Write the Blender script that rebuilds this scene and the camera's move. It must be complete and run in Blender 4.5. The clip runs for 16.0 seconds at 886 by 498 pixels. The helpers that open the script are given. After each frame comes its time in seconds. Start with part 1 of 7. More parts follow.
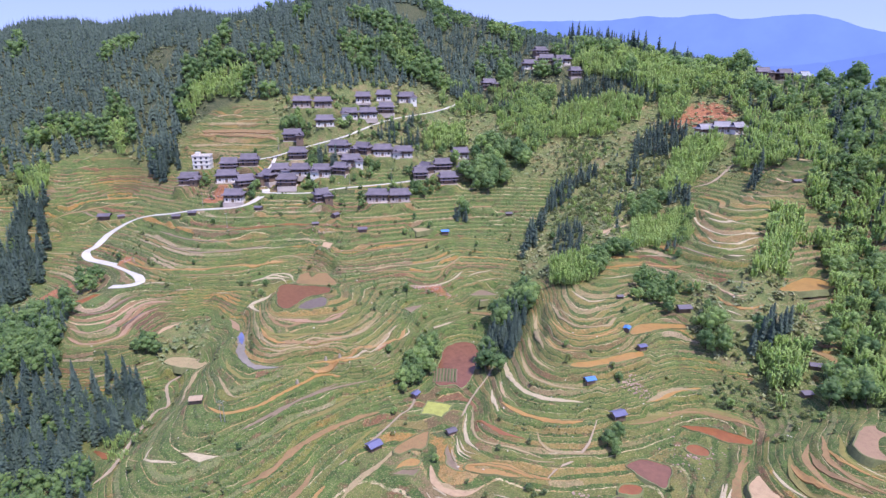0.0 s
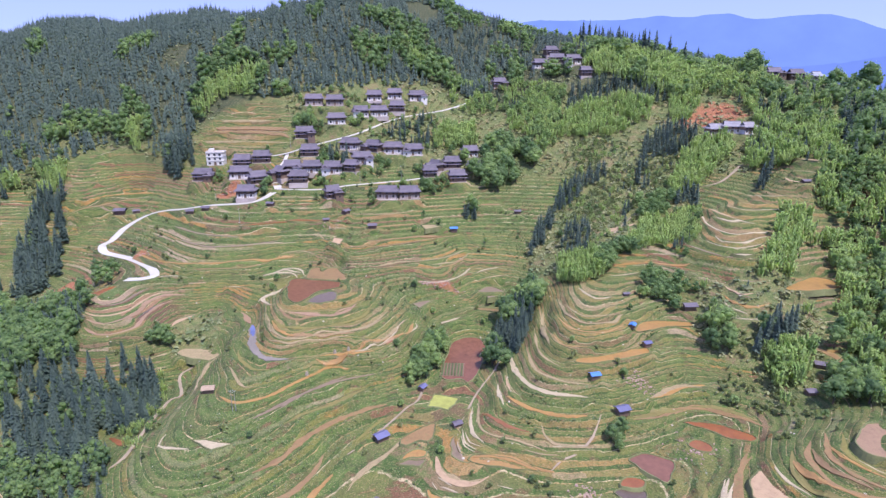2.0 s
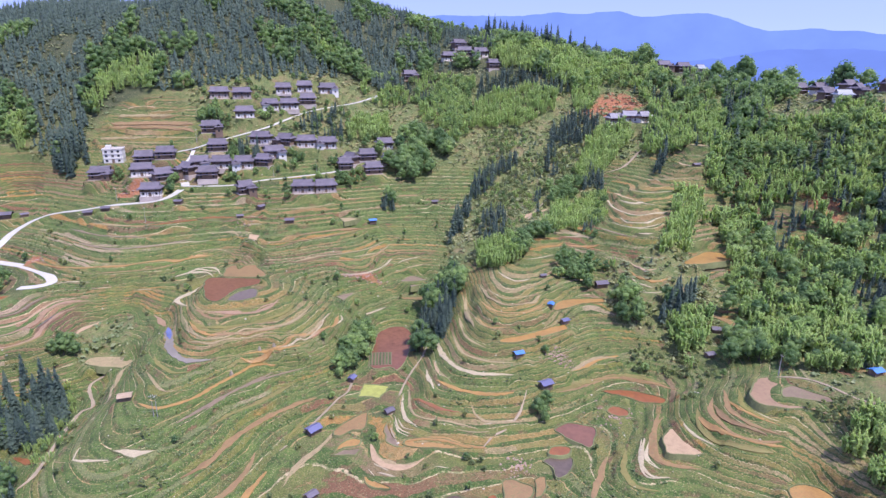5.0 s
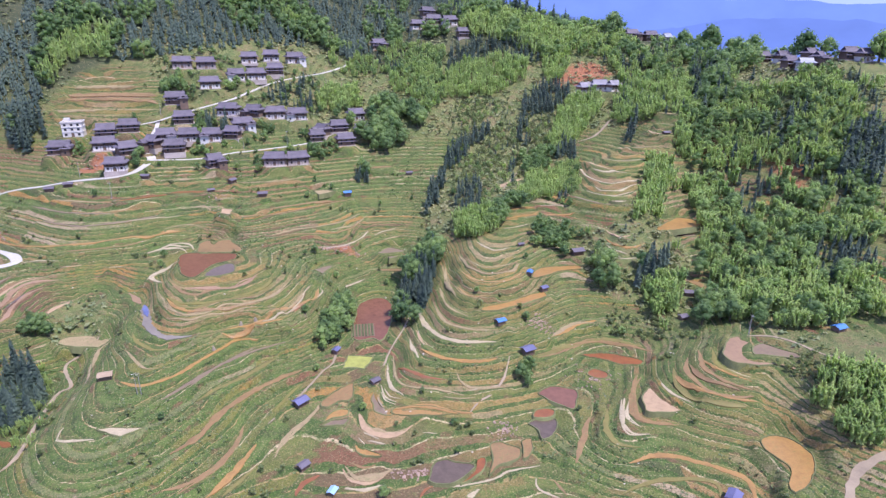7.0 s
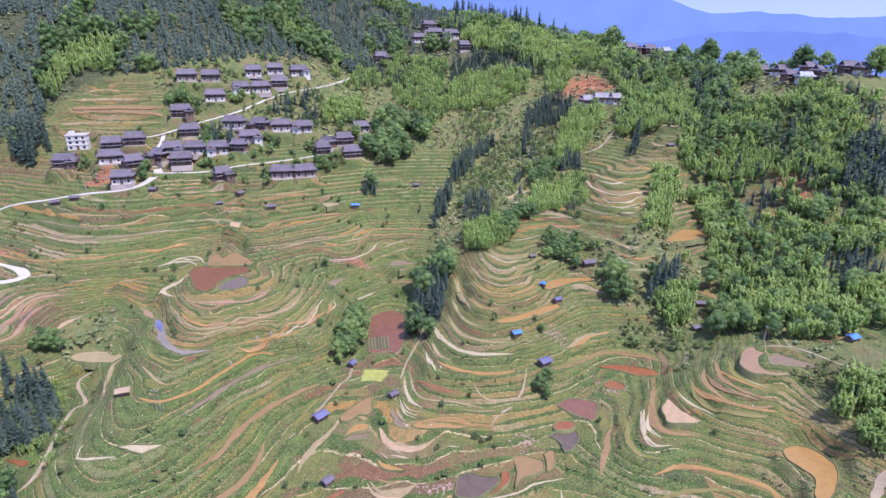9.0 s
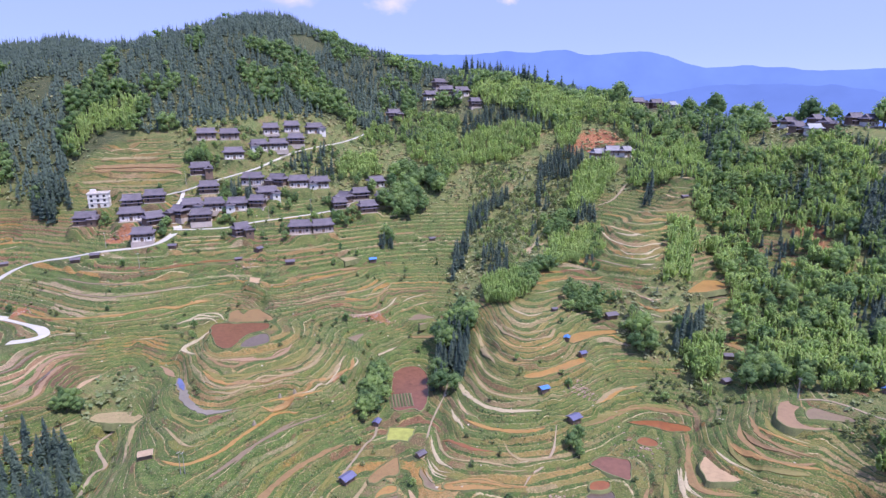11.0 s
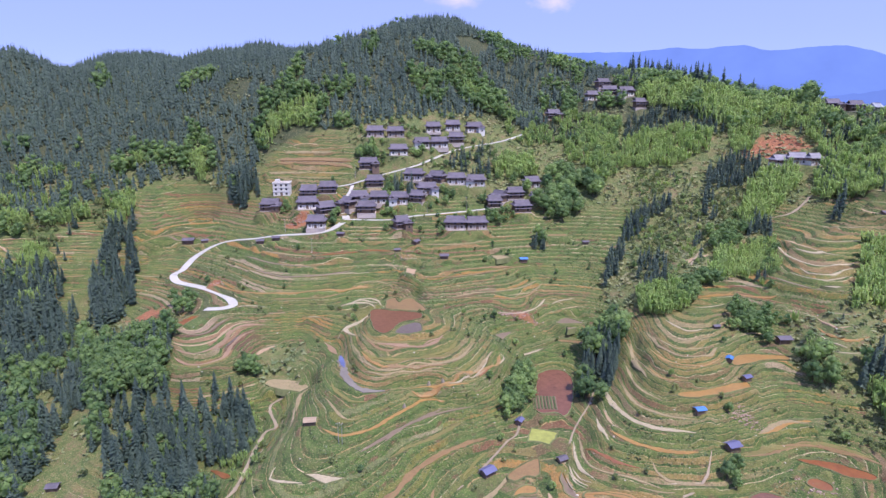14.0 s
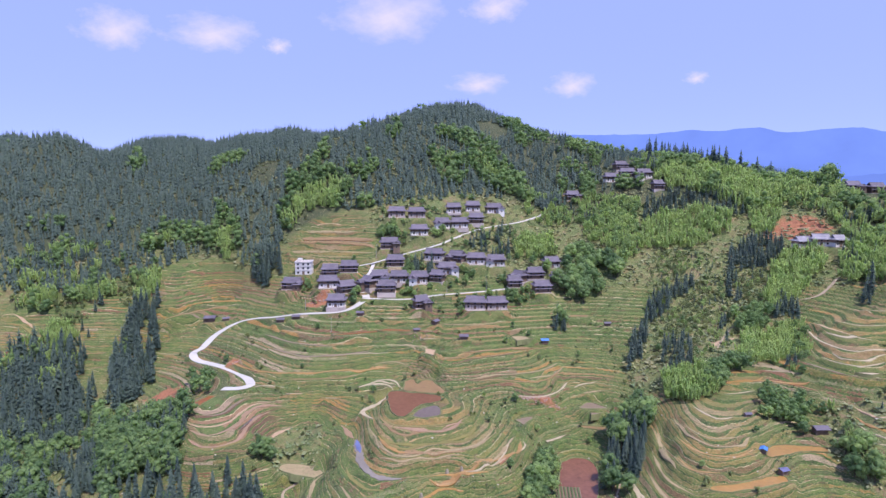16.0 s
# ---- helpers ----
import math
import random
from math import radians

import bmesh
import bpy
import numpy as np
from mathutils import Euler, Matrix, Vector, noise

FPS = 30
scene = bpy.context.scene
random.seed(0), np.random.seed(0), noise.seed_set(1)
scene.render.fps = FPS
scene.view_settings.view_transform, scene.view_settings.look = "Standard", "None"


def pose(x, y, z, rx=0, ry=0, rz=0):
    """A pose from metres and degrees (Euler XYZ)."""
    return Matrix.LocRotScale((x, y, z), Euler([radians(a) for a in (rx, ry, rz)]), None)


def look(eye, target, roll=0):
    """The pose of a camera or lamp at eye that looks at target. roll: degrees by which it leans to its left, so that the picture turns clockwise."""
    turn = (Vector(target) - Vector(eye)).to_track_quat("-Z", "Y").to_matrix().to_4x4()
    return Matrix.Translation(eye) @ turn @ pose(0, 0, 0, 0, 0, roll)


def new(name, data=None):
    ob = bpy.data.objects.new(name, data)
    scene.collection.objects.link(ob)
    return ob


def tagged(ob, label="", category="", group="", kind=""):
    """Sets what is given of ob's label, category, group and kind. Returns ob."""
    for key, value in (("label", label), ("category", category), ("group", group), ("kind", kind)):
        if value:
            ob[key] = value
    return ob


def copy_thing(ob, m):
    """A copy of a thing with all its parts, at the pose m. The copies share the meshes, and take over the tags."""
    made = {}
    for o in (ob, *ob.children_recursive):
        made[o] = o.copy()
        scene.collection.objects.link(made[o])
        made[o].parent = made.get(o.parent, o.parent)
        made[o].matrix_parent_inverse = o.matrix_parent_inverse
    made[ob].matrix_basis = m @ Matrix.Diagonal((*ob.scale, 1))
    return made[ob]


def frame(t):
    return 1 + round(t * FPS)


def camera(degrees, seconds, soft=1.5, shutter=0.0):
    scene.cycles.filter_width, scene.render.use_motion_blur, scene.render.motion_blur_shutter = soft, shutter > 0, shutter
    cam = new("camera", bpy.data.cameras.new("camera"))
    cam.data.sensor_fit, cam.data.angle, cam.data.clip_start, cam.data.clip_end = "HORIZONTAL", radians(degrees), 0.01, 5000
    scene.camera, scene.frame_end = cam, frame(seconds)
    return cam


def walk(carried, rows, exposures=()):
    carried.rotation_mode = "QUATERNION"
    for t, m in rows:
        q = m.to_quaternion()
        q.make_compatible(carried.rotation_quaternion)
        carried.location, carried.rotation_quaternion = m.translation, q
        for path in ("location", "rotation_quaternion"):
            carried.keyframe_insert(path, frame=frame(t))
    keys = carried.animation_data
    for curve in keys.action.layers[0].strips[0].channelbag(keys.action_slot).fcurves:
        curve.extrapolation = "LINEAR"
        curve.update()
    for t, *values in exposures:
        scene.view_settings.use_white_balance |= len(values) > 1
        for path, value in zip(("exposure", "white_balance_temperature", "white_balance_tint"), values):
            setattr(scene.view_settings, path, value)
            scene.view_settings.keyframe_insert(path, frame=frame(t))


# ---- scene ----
import itertools

# ---- camera ----
cam = camera(74.02, 16.0, soft=1.4)


def flown(x, y, z, yaw, pitch, lean):
    return pose(x, y, z, 90 + pitch, 0, yaw) @ pose(0, 0, 0, 0, 0, -lean)


# seconds, place (z from the start of the flight, which is 150 m above datum), heading, tilt, lean
FLIGHT = [
    (0.0, -0.00, -0.00, -0.00, -0.00, -16.66, 0.17),
    (0.5, 0.34, -1.45, -0.04, 0.26, -16.69, 0.14),
    (1.0, 0.72, -2.36, -0.16, 0.63, -16.73, 0.06),
    (1.5, 0.95, -2.96, -0.24, 1.09, -16.71, 0.02),
    (2.0, 0.90, -3.57, -0.29, 1.05, -16.73, -0.06),
    (2.5, 0.51, -4.17, -0.36, 0.82, -16.82, -0.14),
    (3.0, -0.12, -4.85, -0.44, 0.67, -16.88, -0.23),
    (3.5, -0.67, -5.60, -0.65, -0.16, -16.91, -0.27),
    (4.0, -1.37, -6.27, -1.07, -2.56, -16.86, -0.24),
    (4.5, -2.36, -6.53, -1.47, -5.34, -16.86, -0.20),
    (5.0, -3.54, -6.76, -1.76, -7.88, -17.20, -0.17),
    (5.2, -4.05, -6.85, -1.86, -8.74, -17.87, -0.15),
    (7.3, -11.04, -6.68, -2.29, -11.52, -19.97, -0.18),
    (7.5, -12.03, -6.55, -2.21, -11.55, -20.04, -0.19),
    (8.0, -14.60, -6.21, -2.00, -11.91, -20.06, -0.21),
    (8.2, -15.62, -6.08, -1.90, -12.24, -20.05, -0.12),
    (10.3, -25.15, -2.89, -0.54, -12.66, -14.57, 0.10),
    (10.5, -25.90, -2.74, -0.46, -12.63, -14.05, 0.24),
    (11.0, -27.70, -2.41, -0.24, -12.41, -13.89, 0.39),
    (11.5, -29.29, -2.31, 0.09, -9.92, -13.93, 0.30),
    (12.0, -30.23, -2.69, 0.46, -4.86, -13.97, 0.18),
    (12.5, -30.43, -3.16, 0.54, -2.20, -13.98, 0.14),
    (13.0, -30.46, -3.43, 0.51, -0.84, -13.98, 0.14),
    (13.5, -30.65, -3.73, 0.50, 0.44, -13.95, 0.14),
    (14.0, -30.86, -4.09, 0.61, 2.18, -13.94, 0.06),
    (14.5, -31.01, -4.36, 0.81, 3.50, -13.94, 0.02),
    (15.0, -30.96, -4.28, 1.14, 3.85, -13.99, 0.02),
    (15.3, -30.92, -4.13, 1.49, 3.96, -13.75, 0.02),
    (15.5, -30.88, -4.06, 1.71, 4.07, -12.45, 0.01),
    (15.7, -30.83, -4.03, 1.91, 4.11, -10.28, 0.06),
    (16.0, -30.75, -4.03, 2.16, 4.15, -6.44, 0.03),
]
walk(cam, [(t, flown(x, y, z + 150, a, b, c)) for t, x, y, z, a, b, c in FLIGHT],
     exposures=[(0.0, 1.39, 6120, 20), (8.0, 1.39, 6120, 20), (10.5, 1.34, 6120, 20), (13.5, 1.22, 6120, 20), (16.0, 1.22, 6120, 20)])

# ---- light ----
SUN_WAY = Vector((0.40, -0.44, 1.14)).normalized()  # towards the sun
world = bpy.data.worlds.new("world")
scene.world = world
world.use_nodes = True
wn = world.node_tree
sky = wn.nodes.new("ShaderNodeTexSky")
sky.sky_type = "NISHITA"
sky.sun_disc = False
sky.sun_elevation = math.asin(SUN_WAY.z)
sky.sun_rotation = math.atan2(SUN_WAY.x, SUN_WAY.y)
sky.air_density, sky.dust_density, sky.ozone_density = 0.55, 0.0, 2.5
hue = wn.nodes.new("ShaderNodeMix")
hue.data_type, hue.blend_type = "RGBA", "MULTIPLY"
hue.inputs[0].default_value = 1.0
hue.inputs[7].default_value = (0.86, 0.80, 1.05, 1.0)
wn.links.new(sky.outputs[0], hue.inputs[6])
haze = wn.nodes.new("ShaderNodeMix")  # thin even haze over the whole sky
haze.data_type = "RGBA"
haze.inputs[0].default_value = 0.88
haze.inputs[7].default_value = (1.19, 1.51, 3.12, 1.0)
wn.links.new(hue.outputs[2], haze.inputs[6])
wn.links.new(haze.outputs[2], wn.nodes["Background"].inputs[0])
wn.nodes["Background"].inputs[1].default_value = 0.146
sun_data = bpy.data.lights.new("sun", "SUN")
sun_data.energy, sun_data.angle, sun_data.color = 2.15, radians(0.6), (1.0, 0.965, 0.90)
sun = new("sun", sun_data)
sun.matrix_world = look(SUN_WAY * 900, (0, 0, 0))

# ---- landforms ----
LAND = []


def landform(x, y, radius, rise):
    """A rounded rise or hollow of the hillside."""
    LAND.append((x, y, radius, rise))


landform(20, 260, 75, -15.3)
landform(-240, 200, 120, -33.0)
landform(-80, 520, 120, 82.0)
landform(440, 640, 120, -68.5)
landform(-400, 480, 120, 70.2)
landform(160, 460, 75, 28.6)
landform(360, 180, 120, 53.3)
landform(-360, 280, 75, -26.2)
landform(40, 580, 75, 32.4)
landform(260, 380, 75, 29.6)
landform(220, 60, 75, 20.3)
landform(300, 370, 60, 20.0)
landform(260, 280, 50, 30.5)
landform(0, 380, 50, -7.9)
landform(40, 140, 50, -8.5)
landform(-60, 220, 34, 24.9)
landform(60, 220, 24, 23.2)
landform(120, 120, 24, 19.0)
landform(100, 180, 24, -7.4)
landform(0, 240, 24, -14.5)
landform(0, 460, 50, -17.7)
landform(120, 240, 24, 24.0)
landform(-100, 280, 50, 12.0)
landform(40, 180, 24, 8.7)
landform(-120, 380, 50, -4.9)
landform(200, 220, 50, -10.7)
landform(-100, 200, 24, -13.2)
landform(100, 220, 24, -14.5)
landform(-200, 340, 50, -13.1)
landform(-180, 460, 50, 16.1)
landform(-60, 260, 24, -13.7)
landform(-80, 140, 24, 11.2)
landform(-40, 180, 24, -5.8)
landform(220, 430, 50, 9.0)
landform(-395, 508, 28, -26.0)
landform(140, 495, 40, 22.0)
landform(-167, 497, 28, -10.0)
landform(-85, 540, 35, 8.0)
landform(-3, 565, 26, -12.0)
landform(270, 345, 50, -16.0)
landform(312, 272, 40, 9.0)
landform(-405, 555, 30, -16.0)
landform(183, 303, 15, 6.0)
landform(150, 275, 22, 6.0)
# small shoulders and dips that turn the terrace edges
landform(-100, 240, 28, -4.0)
landform(116, 114, 19, -9.6)
landform(-10, 252, 19, 4.7)
landform(-166, 228, 28, 4.8)
landform(74, 276, 19, 9.0)
landform(104, 204, 19, 4.8)
landform(-88, 174, 19, 3.8)
landform(20, 126, 28, 3.3)
landform(-52, 276, 9, 4.0)
landform(-94, 210, 9, -2.8)
landform(-136, 252, 13, -1.7)
landform(140, 246, 28, -2.5)
landform(-160, 234, 19, 4.1)
landform(-16, 264, 28, 4.0)
landform(110, 210, 13, 3.8)
landform(-82, 246, 28, -2.4)
landform(-142, 228, 9, 1.6)
landform(32, 216, 28, -1.9)
landform(-46, 192, 9, -2.6)
landform(134, 132, 9, -2.9)
landform(68, 126, 13, 2.1)
landform(-10, 132, 28, 2.3)
landform(-154, 228, 19, 2.9)
landform(110, 114, 13, -4.0)
landform(104, 198, 19, 3.3)
landform(74, 270, 19, 2.8)
landform(-94, 300, 28, -2.5)
landform(-58, 258, 13, 2.4)
landform(-88, 216, 9, -2.0)
landform(38, 114, 28, 2.1)
landform(-4, 270, 9, 1.6)
landform(-136, 222, 9, 1.3)
landform(-148, 216, 19, 2.2)
landform(110, 120, 13, -2.3)
landform(110, 210, 9, 2.4)
landform(-4, 258, 19, 1.7)
landform(-82, 306, 28, -2.7)
landform(74, 252, 9, 1.5)
landform(140, 138, 9, -2.2)
landform(38, 192, 9, 1.2)
landform(-88, 180, 19, 1.5)
landform(-22, 138, 28, 1.6)
landform(-166, 306, 28, -1.8)
landform(-137, 226, 15, 4.5)
landform(150, 270, 14, 6.5)
landform(172, 291, 12, 5.0)
landform(116, 282, 14, -4.0)
landform(184, 264, 14, -5.0)
# spurs and hollows that the terrace edges follow, then the wooded crest
landform(-121, 236, 11, -3.2)
landform(-225, 340, 11, 2.5)
landform(-87, 208, 7, 3.1)
landform(-25, 220, 11, 1.3)
landform(-189, 352, 18, -3.6)
landform(3, 292, 18, -1.4)
landform(-57, 220, 18, -2.6)
landform(-105, 238, 7, -1.7)
landform(-81, 184, 18, 1.6)
landform(9, 184, 7, -2.2)
landform(123, 256, 7, 1.0)
landform(-25, 260, 11, -2.3)
landform(111, 148, 11, 0.5)
landform(-135, 208, 7, 4.8)
landform(51, 202, 7, 1.0)
landform(23, 180, 11, 0.9)
landform(69, 130, 7, 0.5)
landform(-195, 352, 7, 1.1)
landform(-33, 208, 7, 0.2)
landform(-49, 164, 11, 0.9)
landform(-93, 214, 7, 0.8)
landform(-51, 220, 7, -0.6)
landform(-135, 226, 7, -0.2)
landform(-81, 256, 18, -1.8)
landform(-15, 232, 7, 1.6)
landform(143, 260, 11, -1.4)
landform(123, 214, 7, 0.8)
landform(-183, 346, 7, -1.9)
landform(-45, 184, 7, 2.0)
landform(-3, 262, 7, 1.9)
landform(-49, 276, 11, 3.1)
landform(63, 220, 7, -1.0)
landform(3, 148, 7, 0.8)
landform(-225, 340, 7, 1.6)
landform(87, 124, 7, -1.0)
landform(-87, 226, 7, -0.2)
landform(-69, 232, 7, 1.5)
landform(-87, 196, 7, 2.5)
landform(-63, 178, 7, 0.8)
landform(-129, 214, 7, 3.2)
landform(-147, 208, 7, 2.7)
landform(-153, 276, 11, -1.3)
landform(141, 292, 7, 0.2)
landform(127, 276, 11, 3.9)
landform(-195, 358, 7, -7.1)
landform(51, 220, 18, -0.6)
landform(123, 130, 7, -2.6)
landform(9, 274, 7, -1.5)
landform(-177, 346, 7, -2.3)
landform(-117, 280, 18, 0.8)
landform(-57, 202, 7, 2.5)
landform(-57, 214, 7, -1.7)
landform(117, 214, 7, 2.0)
landform(-201, 346, 7, 1.9)
landform(-51, 154, 7, 0.6)
landform(-141, 208, 7, 2.6)
landform(-69, 172, 7, 0.9)
landform(123, 244, 7, 1.3)
landform(-39, 202, 7, 3.0)
landform(-21, 214, 7, 2.2)
landform(-39, 250, 7, -0.5)
landform(-45, 196, 7, -1.9)
landform(81, 130, 7, 0.5)
landform(-225, 334, 7, -1.0)
landform(-225, 348, 11, 2.8)
landform(105, 160, 7, 0.9)
landform(159, 274, 7, -1.5)
landform(21, 208, 7, 0.8)
landform(69, 214, 7, -1.0)
landform(3, 298, 7, -2.0)
landform(-87, 232, 7, -2.9)
landform(-135, 214, 7, -1.5)
landform(-117, 232, 7, -1.1)
landform(-137, 236, 11, -3.0)
landform(111, 226, 7, -1.9)
landform(105, 130, 7, 1.5)
landform(-193, 348, 11, -1.2)
landform(-9, 256, 7, 1.4)
landform(-45, 226, 7, -0.8)
landform(-81, 220, 7, -1.2)
landform(-93, 220, 7, 0.3)
landform(-15, 238, 7, 0.9)
landform(177, 286, 7, 1.1)
landform(-183, 364, 7, 0.5)
landform(3, 172, 7, -0.8)
landform(3, 160, 7, 0.4)
landform(7, 324, 11, 0.2)
landform(-87, 268, 7, -1.6)
landform(-105, 244, 7, -3.8)
landform(-141, 226, 7, -1.2)
landform(-87, 298, 7, -1.3)
landform(-123, 262, 7, 1.4)
landform(135, 284, 11, 3.0)
landform(-177, 340, 7, 1.5)
landform(-189, 334, 7, 1.7)
landform(-15, 226, 7, 1.7)
landform(-75, 208, 7, -0.6)
landform(-225, 322, 7, 7.7)
landform(-225, 332, 11, 3.8)
landform(-213, 328, 7, 8.2)
landform(-201, 358, 7, -8.5)
landform(-207, 358, 7, -0.7)
landform(-27, 202, 7, 2.5)
landform(-21, 184, 7, -0.8)
landform(15, 172, 7, 1.1)
landform(33, 214, 7, -1.1)
landform(57, 226, 7, -0.8)
landform(33, 148, 7, 0.4)
landform(-129, 232, 7, 1.1)
landform(111, 262, 7, 0.9)
landform(-87, 214, 7, 1.7)
landform(69, 124, 7, 1.1)
landform(-111, 232, 7, -0.9)
landform(151, 268, 11, -0.9)
landform(81, 136, 7, 0.8)
landform(99, 148, 7, 1.0)
landform(99, 136, 7, -0.5)
landform(57, 172, 7, -1.3)
landform(21, 184, 7, 0.7)
landform(27, 196, 7, -0.4)
landform(45, 202, 7, 0.6)
landform(-3, 256, 7, 1.8)
landform(-189, 346, 7, 1.7)
landform(-123, 214, 7, 2.5)
landform(-201, 352, 7, 1.6)
landform(171, 304, 7, -2.5)
landform(9, 292, 7, -0.9)
landform(-17, 284, 11, -0.6)
landform(-81, 226, 7, -0.4)
landform(141, 256, 7, -1.2)
landform(-447, 479, 16, -0.9)
landform(-439, 487, 16, 9.4)
landform(-402, 459, 16, 5.3)
landform(-386, 457, 16, 2.7)
landform(-375, 460, 16, 5.1)
landform(-364, 463, 16, 6.3)
landform(-356, 469, 16, -3.5)
landform(-348, 479, 16, -11.0)
landform(-340, 489, 16, -1.3)
landform(-334, 502, 16, 4.9)
landform(-329, 519, 16, -4.3)
landform(-319, 529, 16, 1.3)
landform(-305, 532, 16, 4.6)
landform(-290, 531, 16, -4.1)
landform(-272, 525, 16, -6.1)
landform(-252, 513, 16, 6.4)
landform(-233, 503, 16, 1.0)
landform(-220, 504, 16, -3.1)
landform(-208, 512, 16, 4.8)
landform(-198, 524, 16, 4.8)
landform(-186, 532, 16, -2.6)
landform(-172, 536, 16, -8.2)
landform(-157, 535, 16, -8.3)
landform(-141, 531, 16, -3.7)
landform(-126, 529, 16, 2.2)
landform(-99, 538, 16, -2.7)
landform(-85, 539, 16, -2.2)
landform(-70, 545, 16, -0.8)
landform(-56, 549, 16, -2.0)
landform(-42, 550, 16, 4.7)
landform(-27, 546, 16, 1.6)
landform(-11, 594, 16, -3.1)
landform(5, 597, 16, 2.3)
landform(20, 588, 16, 0.6)
landform(34, 574, 16, -14.1)
landform(47, 565, 16, -19.7)
landform(61, 559, 16, -23.2)
landform(74, 548, 16, -11.7)
landform(85, 534, 16, -5.5)
landform(96, 523, 16, -4.6)
landform(107, 512, 16, -2.0)
landform(118, 505, 16, -3.3)
landform(128, 497, 16, -7.1)
landform(140, 494, 16, -10.0)
landform(150, 486, 16, -6.2)
landform(160, 482, 16, -3.8)
landform(169, 474, 16, -2.4)
landform(178, 466, 16, -2.1)
landform(186, 458, 16, -1.2)
landform(-60, 268, 9, -3.5)


def relief(x, y):
    """The bare hillsides, before terraces, roads and fields are cut into them."""
    yy = np.clip(y, -200, 760)
    z = 8.7 + 82.7 * yy / 400 -9.0 * np.clip(x, -600, 600) / 400
    for cx, cy, r, h in LAND:
        z = z + h * np.exp(-((x - cx) ** 2 + (y - cy) ** 2) / (2 * r * r))
    far = np.clip((np.hypot(x, y - 300) - 520) / 700, 0, 1)
    return z * (1 - far) + (-60.0) * far


# ---- where roads, fields and houses lie in the plan ----
ROADS, TRACKS, FIELDS, STRIPS, HOUSES, SHEDS = [], [], [], [], [], []


def road(width, line):
    ROADS.append((width, line))


def track(width, line):
    TRACKS.append((width, line))


def plot(kind, outline):
    """A level field."""
    FIELDS.append((kind, outline))


def strip(kind, width, line):
    """A long narrow field that follows the slope."""
    STRIPS.append((kind, width, line))


def house_at(kind, x, y, length, heading):
    HOUSES.append((kind, x, y, length, heading))


def shed_at(roof, x, y, length, heading):
    SHEDS.append((roof, x, y, length, heading))


road(4.2, [(-153.3, 254.6), (-145.4, 254.6), (-141.3, 258.2), (-147.6, 266.7), (-160.9, 278.9), (-174.8, 288.3), (-187.1, 295.8), (-191.4, 302.3), (-188.5, 306.1), (-186, 314.7), (-181.9, 320.1), (-175.2, 323.8), (-165.6, 323.5), (-151, 318.4), (-137.4, 315), (-120.9, 311.1), (-108.9, 311.3), (-102.2, 316.3), (-98.5, 322.8), (-101.1, 326.9)])
road(2.2, [(-99, 321.9), (-86.1, 321.6), (-72.3, 322.7), (-60.4, 326.8), (-44.9, 331.5), (-29.1, 337.9), (-18.6, 343.1)])
road(3.2, [(-110.7, 349.3), (-99.6, 351.5), (-87.2, 356.8), (-71.3, 364.7), (-59.9, 371.8), (-48.2, 382.8), (-36, 394), (-21.2, 404.6), (-3.7, 416), (10.6, 427.2)])
road(2, [(-101.1, 326.9), (-106.1, 330.5), (-103.7, 336.7), (-100.2, 344.2), (-99.6, 351.5)])
track(1.8, [(137.9, 320.9), (146.5, 320.1), (155.5, 324.5), (161.4, 329.3), (165.7, 330.1)])
track(3, [(111.8, 83.2), (115.4, 89.1), (120.6, 93.3), (126, 94.9), (135.4, 95.2)])
track(1.2, [(131.6, 151.9), (139, 147.8), (142.9, 140.2), (144.7, 129.7), (151.4, 120.8)])
track(0.9, [(-32.7, 156.8), (-28.1, 162.9), (-21.7, 172.1), (-15.7, 181.4), (-11.6, 185.6), (-9, 195.8)])
track(1.3, [(-104.6, 147.7), (-101, 154.5), (-103.3, 183.4), (-99.9, 188.1), (-107, 202.8), (-103.1, 207.6), (-97.9, 213.3)])
track(0.7, [(4.3, 155), (2.8, 167.8), (8.4, 186.8), (17.1, 201.1), (22.4, 214.3)])
plot("red_water", [(0.2, 226.1), (3.2, 232), (8.1, 234.9), (12.8, 233.2), (14.8, 227.6), (14.4, 218.6), (11.2, 204.1), (9, 197.1), (6.5, 194.7), (4.3, 197.5), (-3.4, 199.5)])
plot("mulch", [(-59.1, 222.3), (-58.8, 227.6), (-55.8, 232.6), (-51.1, 235.1), (-48.5, 231), (-49.2, 224.7), (-53.6, 222)])
plot("yellow", [(-5.3, 191), (3.1, 188), (-0.3, 180.4), (-8.5, 182.5)])
plot("tan_water", [(-68, 256), (-68, 266), (-64.5, 268), (-62, 262), (-60, 267), (-56, 268), (-53, 262), (-49.3, 256), (-48.9, 250.6), (-57, 249.6), (-64.9, 250.2)])
plot("red_water", [(-73.6, 250.2), (-69.9, 230.5), (-66.5, 223.5), (-62.4, 222.7), (-60.3, 229.6), (-57.3, 235.8), (-52.6, 238.3), (-49.8, 241.6), (-50.8, 247.2), (-61.3, 249.7)])
plot("red_water", [(56.8, 155.1), (61.1, 158), (66.5, 157.3), (70.2, 154.5), (67.5, 147.6), (64.9, 144.5), (60.8, 148), (57.8, 152.7)])
plot("rust_water", [(52.7, 147.3), (56.2, 148.5), (58.7, 147), (57.1, 143.1), (50.8, 143.8)])
plot("dark_water", [(48.7, 142.7), (53.3, 144), (58.2, 142.7), (56, 137.5), (51.8, 134.1), (50.2, 134.4), (50.2, 138.8)])
